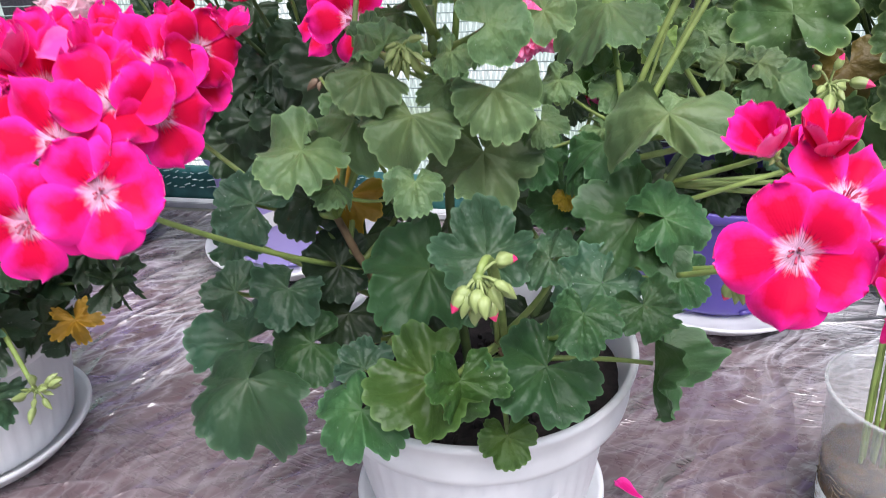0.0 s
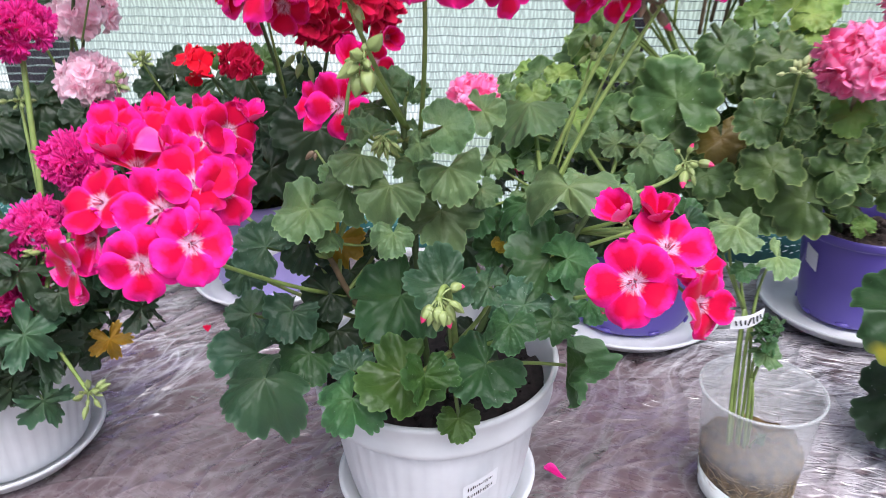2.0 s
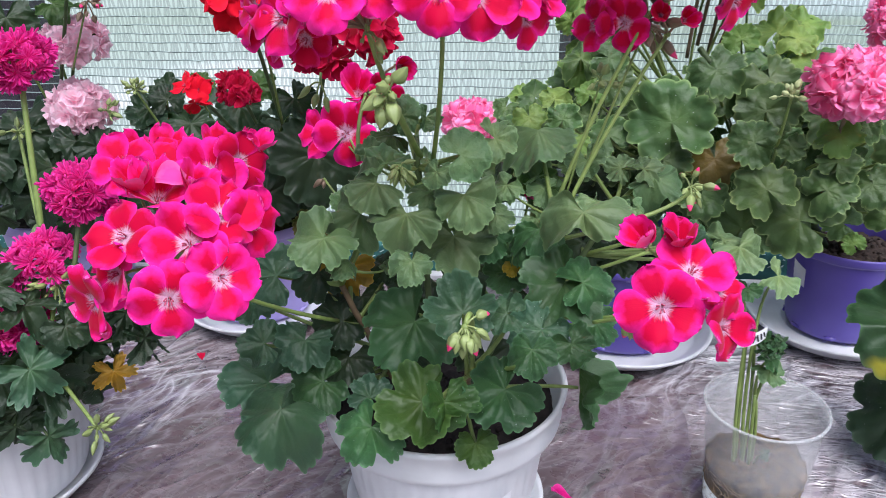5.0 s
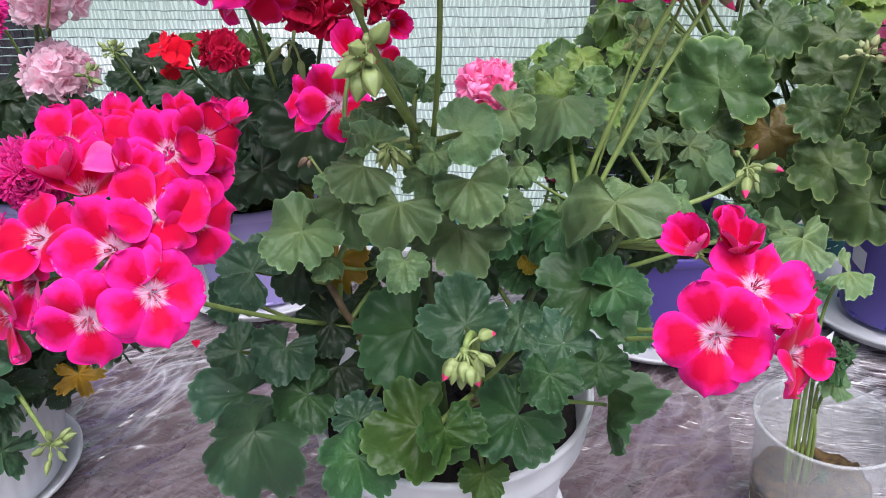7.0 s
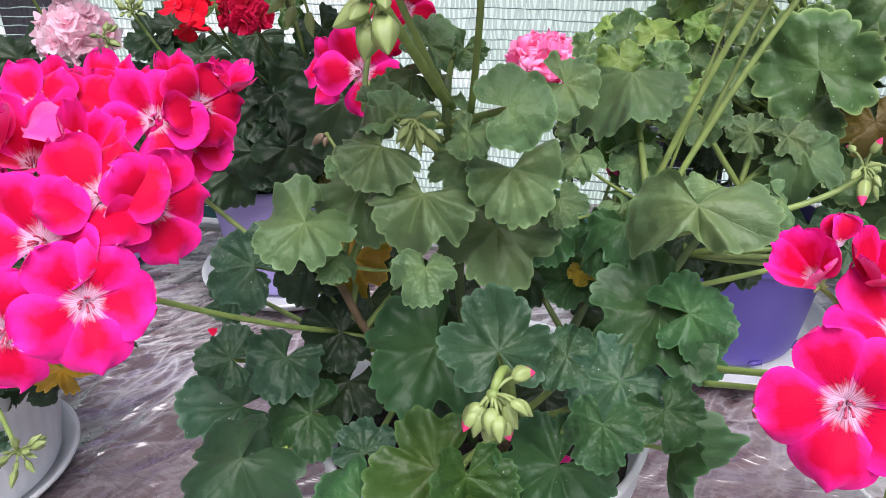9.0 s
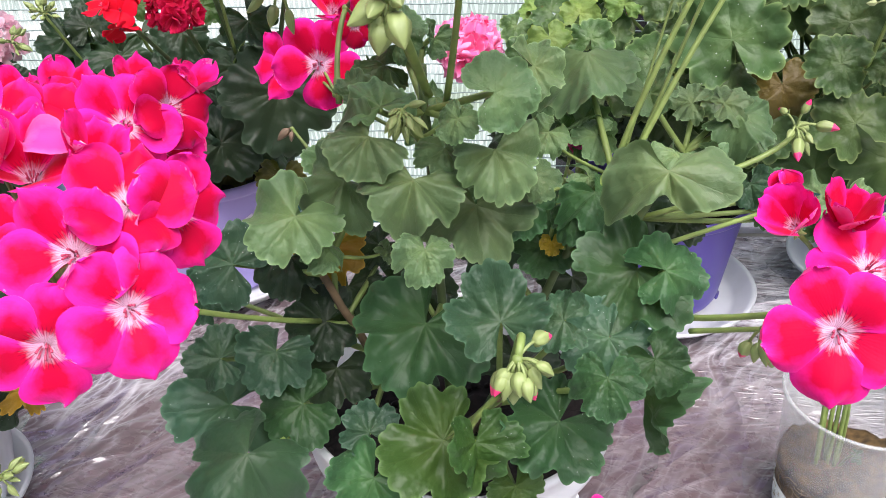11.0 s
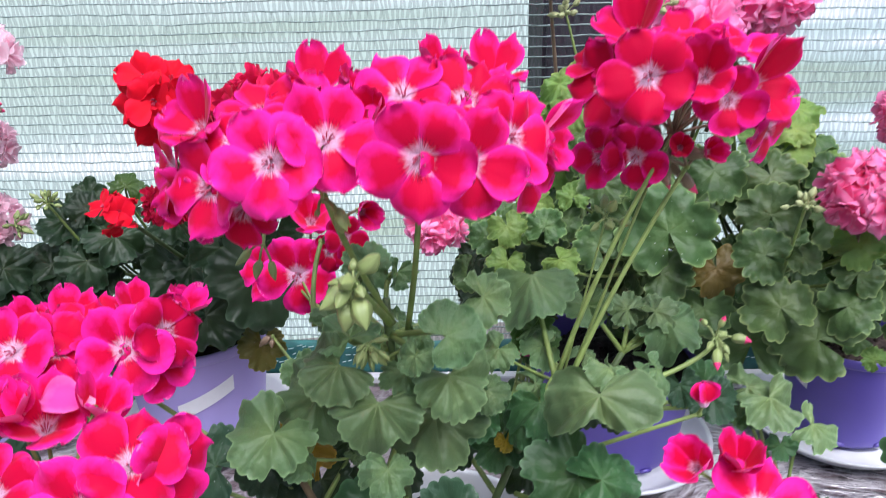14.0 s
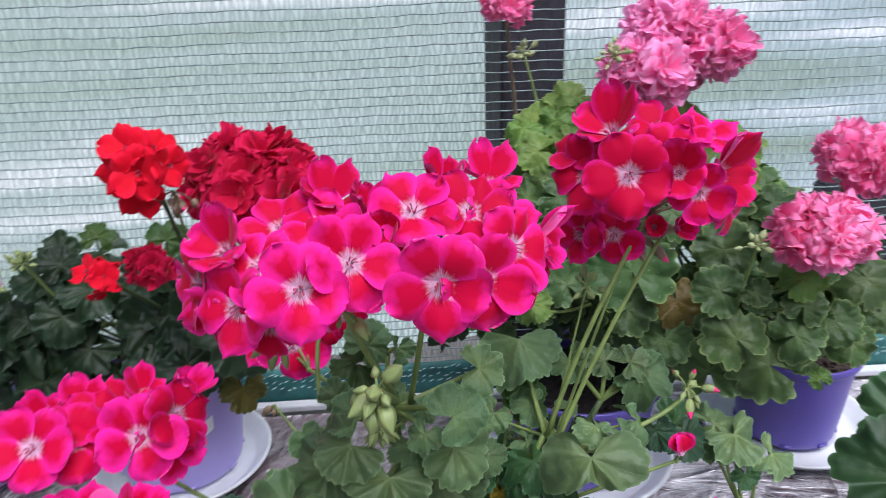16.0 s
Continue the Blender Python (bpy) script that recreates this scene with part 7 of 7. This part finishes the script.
add_leaf(zonal, (0.168, 0.640, 0.371), (-0.217, -0.738, 0.640), (-0.038, -0.387, -0.921), 0.0184, "crumpled", LEAF_LIME, 0, (0.290, 0.665, 0.240))
add_leaf(zonal, (0.175, 0.620, 0.354), (-0.231, -0.802, 0.551), (-0.980, 0.157, -0.121), 0.0201, "scalloped", LEAF_LIME, 1, (0.290, 0.665, 0.240))
add_leaf(zonal, (0.200, 0.640, 0.375), (-0.506, -0.801, 0.320), (-0.169, -0.358, -0.918), 0.0175, "scalloped", LEAF_LIME, 2, (0.290, 0.665, 0.240))
add_leaf(zonal, (0.215, 0.650, 0.385), (-0.276, -0.745, 0.607), (-0.915, 0.308, 0.262), 0.0146, "scalloped", LEAF_LIME, 3, (0.290, 0.665, 0.240))
add_leaf(zonal, (0.178, 0.610, 0.334), (-0.529, -0.742, 0.412), (-0.001, -0.394, -0.919), 0.0211, "scalloped", LEAF_ZONAL, 4, (0.290, 0.665, 0.240))
add_leaf(zonal, (0.159, 0.600, 0.318), (-0.071, -0.568, 0.820), (0.057, 0.384, 0.922), 0.0219, "crumpled", LEAF_ZONAL, 5, (0.290, 0.665, 0.240))
add_leaf(zonal, (0.183, 0.590, 0.320), (-0.123, -0.857, 0.500), (0.910, -0.311, -0.274), 0.0198, "scalloped", LEAF_ZONAL, 0, (0.290, 0.665, 0.240))
add_leaf(zonal, (0.157, 0.640, 0.348), (-0.121, -0.899, 0.420), (-0.980, 0.154, -0.129), 0.0144, "crumpled", LEAF_LIME, 1, (0.290, 0.665, 0.240))
add_leaf(zonal, (0.202, 0.620, 0.360), (-0.381, -0.791, 0.478), (0.338, 0.309, 0.889), 0.0182, "crumpled", LEAF_LIME, 2, (0.290, 0.665, 0.240))
add_leaf(zonal, (0.233, 0.640, 0.380), (-0.055, -0.925, 0.376), (-0.955, 0.080, -0.287), 0.0155, "scalloped", LEAF_LIME, 3, (0.290, 0.665, 0.240))
add_leaf(zonal, (0.390, 0.600, 0.284), (-0.452, -0.509, 0.733), (0.925, -0.298, -0.235), 0.0195, "crumpled", LEAF_LIME, 4, (0.375, 0.650, 0.220))
add_leaf(zonal, (0.399, 0.580, 0.268), (-0.388, -0.536, 0.750), (-0.941, 0.057, -0.333), 0.0181, "crumpled", LEAF_ZONAL, 5, (0.375, 0.650, 0.220))
add_leaf(zonal, (0.427, 0.610, 0.280), (-0.479, -0.616, 0.625), (0.584, 0.212, 0.784), 0.0155, "scalloped", LEAF_LIME, 0, (0.375, 0.650, 0.220))
add_leaf(zonal, (0.292, 0.640, 0.378), (-0.132, -0.865, 0.484), (-0.786, 0.378, 0.490), 0.0158, "scalloped", LEAF_LIME, 1, (0.290, 0.665, 0.240))
add_leaf(zonal, (0.324, 0.640, 0.370), (-0.088, -0.860, 0.502), (0.691, 0.156, 0.706), 0.0181, "scalloped", LEAF_LIME, 2, (0.290, 0.665, 0.240))
add_leaf(zonal, (0.419, 0.630, 0.294), (-0.601, -0.558, 0.572), (-0.204, 0.423, 0.883), 0.0146, "crumpled", LEAF_LIME, 3, (0.375, 0.650, 0.220))
add_leaf(red_plant, (-0.095, 0.598, 0.234), (0.127, -0.898, 0.422), (-0.227, -0.382, -0.895), 0.0470, "flat", LEAF_DARK_SHADED, 1, (-0.153, 0.710, 0.179))
add_leaf(red_plant, (-0.130, 0.618, 0.250), (0.176, -0.832, 0.526), (-0.056, -0.403, -0.914), 0.0270, "flat", LEAF_DARK_SHADED, 2, (-0.169, 0.719, 0.187))
add_leaf(red_plant, (-0.117, 0.641, 0.279), (0.163, -0.803, 0.574), (0.450, -0.389, -0.804), 0.0241, "wavy", LEAF_DARK_SHADED, 3, (-0.164, 0.729, 0.200))
add_leaf(red_plant, (-0.174, 0.658, 0.269), (0.226, -0.726, 0.649), (-0.546, -0.308, -0.779), 0.0246, "wavy", LEAF_DARK_SHADED, 4, (-0.190, 0.736, 0.195))
add_leaf(red_plant, (-0.227, 0.664, 0.251), (0.277, -0.702, 0.656), (-0.056, -0.403, -0.914), 0.0266, "wavy", LEAF_DARK_SHADED, 5, (-0.213, 0.740, 0.187))
add_leaf(red_plant, (-0.269, 0.674, 0.266), (0.232, -0.713, 0.662), (-0.798, -0.197, -0.568), 0.0250, "wavy", LEAF_DARK_SHADED, 6, (-0.232, 0.744, 0.194))
add_leaf(red_plant, (-0.251, 0.652, 0.234), (0.306, -0.795, 0.523), (-0.056, -0.403, -0.914), 0.0264, "flat", LEAF_DARK_SHADED, 0, (-0.224, 0.734, 0.179))
add_leaf(red_plant, (-0.250, 0.675, 0.274), (0.291, -0.588, 0.755), (-0.119, 0.410, 0.904), 0.0200, "wavy", LEAF_DARK_SHADED, 1, (-0.223, 0.744, 0.198))
add_leaf(red_plant, (-0.169, 0.708, 0.123), (0.225, -0.857, 0.463), (0.132, -0.458, -0.879), 0.0264, "flat", LEAF_BRONZE, 2, (-0.187, 0.757, 0.098))
add_leaf(red_plant, (-0.158, 0.654, 0.209), (0.191, -0.905, 0.380), (-0.546, -0.308, -0.779), 0.0270, "flat", LEAF_DARK_SHADED, 4, (-0.182, 0.735, 0.168))
add_leaf(red_plant, (-0.158, 0.680, 0.285), (0.206, -0.745, 0.635), (0.546, 0.308, 0.779), 0.0201, "wavy", LEAF_FRESH, 0, (-0.182, 0.746, 0.203))
add_leaf(red_plant, (-0.084, 0.640, 0.254), (0.116, -0.847, 0.518), (-0.056, -0.403, -0.914), 0.0228, "flat", LEAF_DARK_SHADED, 5, (-0.149, 0.729, 0.189))
add_leaf(red_plant, (-0.203, 0.694, 0.227), (0.237, -0.741, 0.629), (-0.443, -0.262, -0.858), 0.0250, "flat", LEAF_DARK_SHADED, 3, (-0.202, 0.753, 0.176))
add_leaf(red_plant, (-0.249, 0.674, 0.254), (0.302, -0.680, 0.668), (-0.283, -0.316, -0.905), 0.0237, "wavy", LEAF_DARK_SHADED, 2, (-0.223, 0.744, 0.189))
add_leaf(red_plant, (-0.287, 0.670, 0.226), (0.172, -0.650, 0.740), (-0.820, -0.060, -0.568), 0.0265, "flat", LEAF_DARK_SHADED, 1, (-0.240, 0.742, 0.176))
add_leaf(red_plant, (-0.164, 0.655, 0.222), (0.190, -0.790, 0.583), (-0.116, -0.359, -0.926), 0.0255, "flat", LEAF_DARK_SHADED, 6, (-0.184, 0.735, 0.174))
add_leaf(red_plant, (-0.226, 0.717, 0.282), (0.273, -0.604, 0.749), (0.116, 0.359, 0.926), 0.0176, "flat", LEAF_FRESH, 1, (-0.213, 0.763, 0.201))
add_leaf(red_plant, (-0.253, 0.696, 0.279), (0.306, -0.645, 0.700), (-0.386, 0.424, 0.820), 0.0198, "wavy", LEAF_DARK_SHADED, 0, (-0.225, 0.753, 0.200))
add_leaf(red_plant, (-0.103, 0.616, 0.210), (0.200, -0.776, 0.597), (0.386, -0.424, -0.820), 0.0248, "flat", LEAF_DARK_SHADED, 4, (-0.158, 0.718, 0.169))
add_leaf(red_plant, (-0.107, 0.632, 0.148), (0.185, -0.846, 0.500), (-0.116, -0.359, -0.926), 0.0233, "flat", LEAF_BRONZE, 1, (-0.159, 0.723, 0.120))
add_leaf(pale_plant, (-0.399, 0.687, 0.243), (0.440, -0.752, 0.491), (-0.056, -0.403, -0.914), 0.0322, "flat", LEAF_DARK_SHADED, 0, (-0.395, 0.751, 0.184))
add_leaf(pale_plant, (-0.346, 0.668, 0.233), (0.397, -0.764, 0.509), (0.450, -0.389, -0.804), 0.0284, "wavy", LEAF_DARK_SHADED, 1, (-0.371, 0.743, 0.180))
add_leaf(pale_plant, (-0.434, 0.682, 0.193), (0.459, -0.714, 0.528), (-0.546, -0.308, -0.779), 0.0276, "flat", LEAF_DARK_SHADED, 2, (-0.411, 0.749, 0.161))
add_leaf(pale_plant, (-0.319, 0.649, 0.234), (0.522, -0.715, 0.464), (0.836, -0.271, -0.478), 0.0262, "wavy", LEAF_DARK_SHADED, 3, (-0.359, 0.734, 0.180))
add_leaf(pale_plant, (-0.366, 0.646, 0.215), (0.413, -0.684, 0.601), (-0.056, -0.403, -0.914), 0.0279, "flat", LEAF_DARK_SHADED, 4, (-0.380, 0.733, 0.171))
add_leaf(pale_plant, (-0.400, 0.695, 0.356), (0.463, -0.800, 0.383), (-0.056, -0.403, -0.914), 0.0306, "flat", LEAF_DARK_SHADED, 5, (-0.396, 0.755, 0.235))
add_leaf(pale_plant, (-0.353, 0.698, 0.368), (0.381, -0.482, 0.790), (0.955, 0.061, 0.289), 0.0242, "wavy", LEAF_FRESH, 3, (-0.374, 0.756, 0.240))
add_leaf(pale_plant, (-0.339, 0.649, 0.240), (0.413, -0.620, 0.667), (-0.068, -0.398, -0.915), 0.0256, "flat", LEAF_DARK_SHADED, 6, (-0.368, 0.734, 0.182))
add_leaf(pale_plant, (-0.322, 0.647, 0.204), (0.392, -0.663, 0.638), (0.438, -0.404, -0.804), 0.0232, "flat", LEAF_DARK_SHADED, 1, (-0.360, 0.733, 0.166))
add_leaf(side_plant, (0.375, 0.360, 0.157), (-0.589, -0.473, 0.656), (-0.740, -0.223, -0.634), 0.0507, "wavy", LEAF_YELLOWING, 2, (0.440, 0.390, 0.118))
# this side leaf's shade is put into its dark colour
add_leaf(side_plant, (0.397, 0.375, 0.067), (-0.597, -0.515, 0.615), (-0.840, -0.165, -0.517), 0.0491, "domed", LEAF_DARK_SHADED, 5, (0.440, 0.390, 0.090))
add_leaf(side_plant, (0.435, 0.420, 0.155), (-0.568, -0.467, 0.678), (-0.539, 0.366, 0.759), 0.0447, "wavy", LEAF_MAIN, 1, (0.437, 0.420, 0.111))
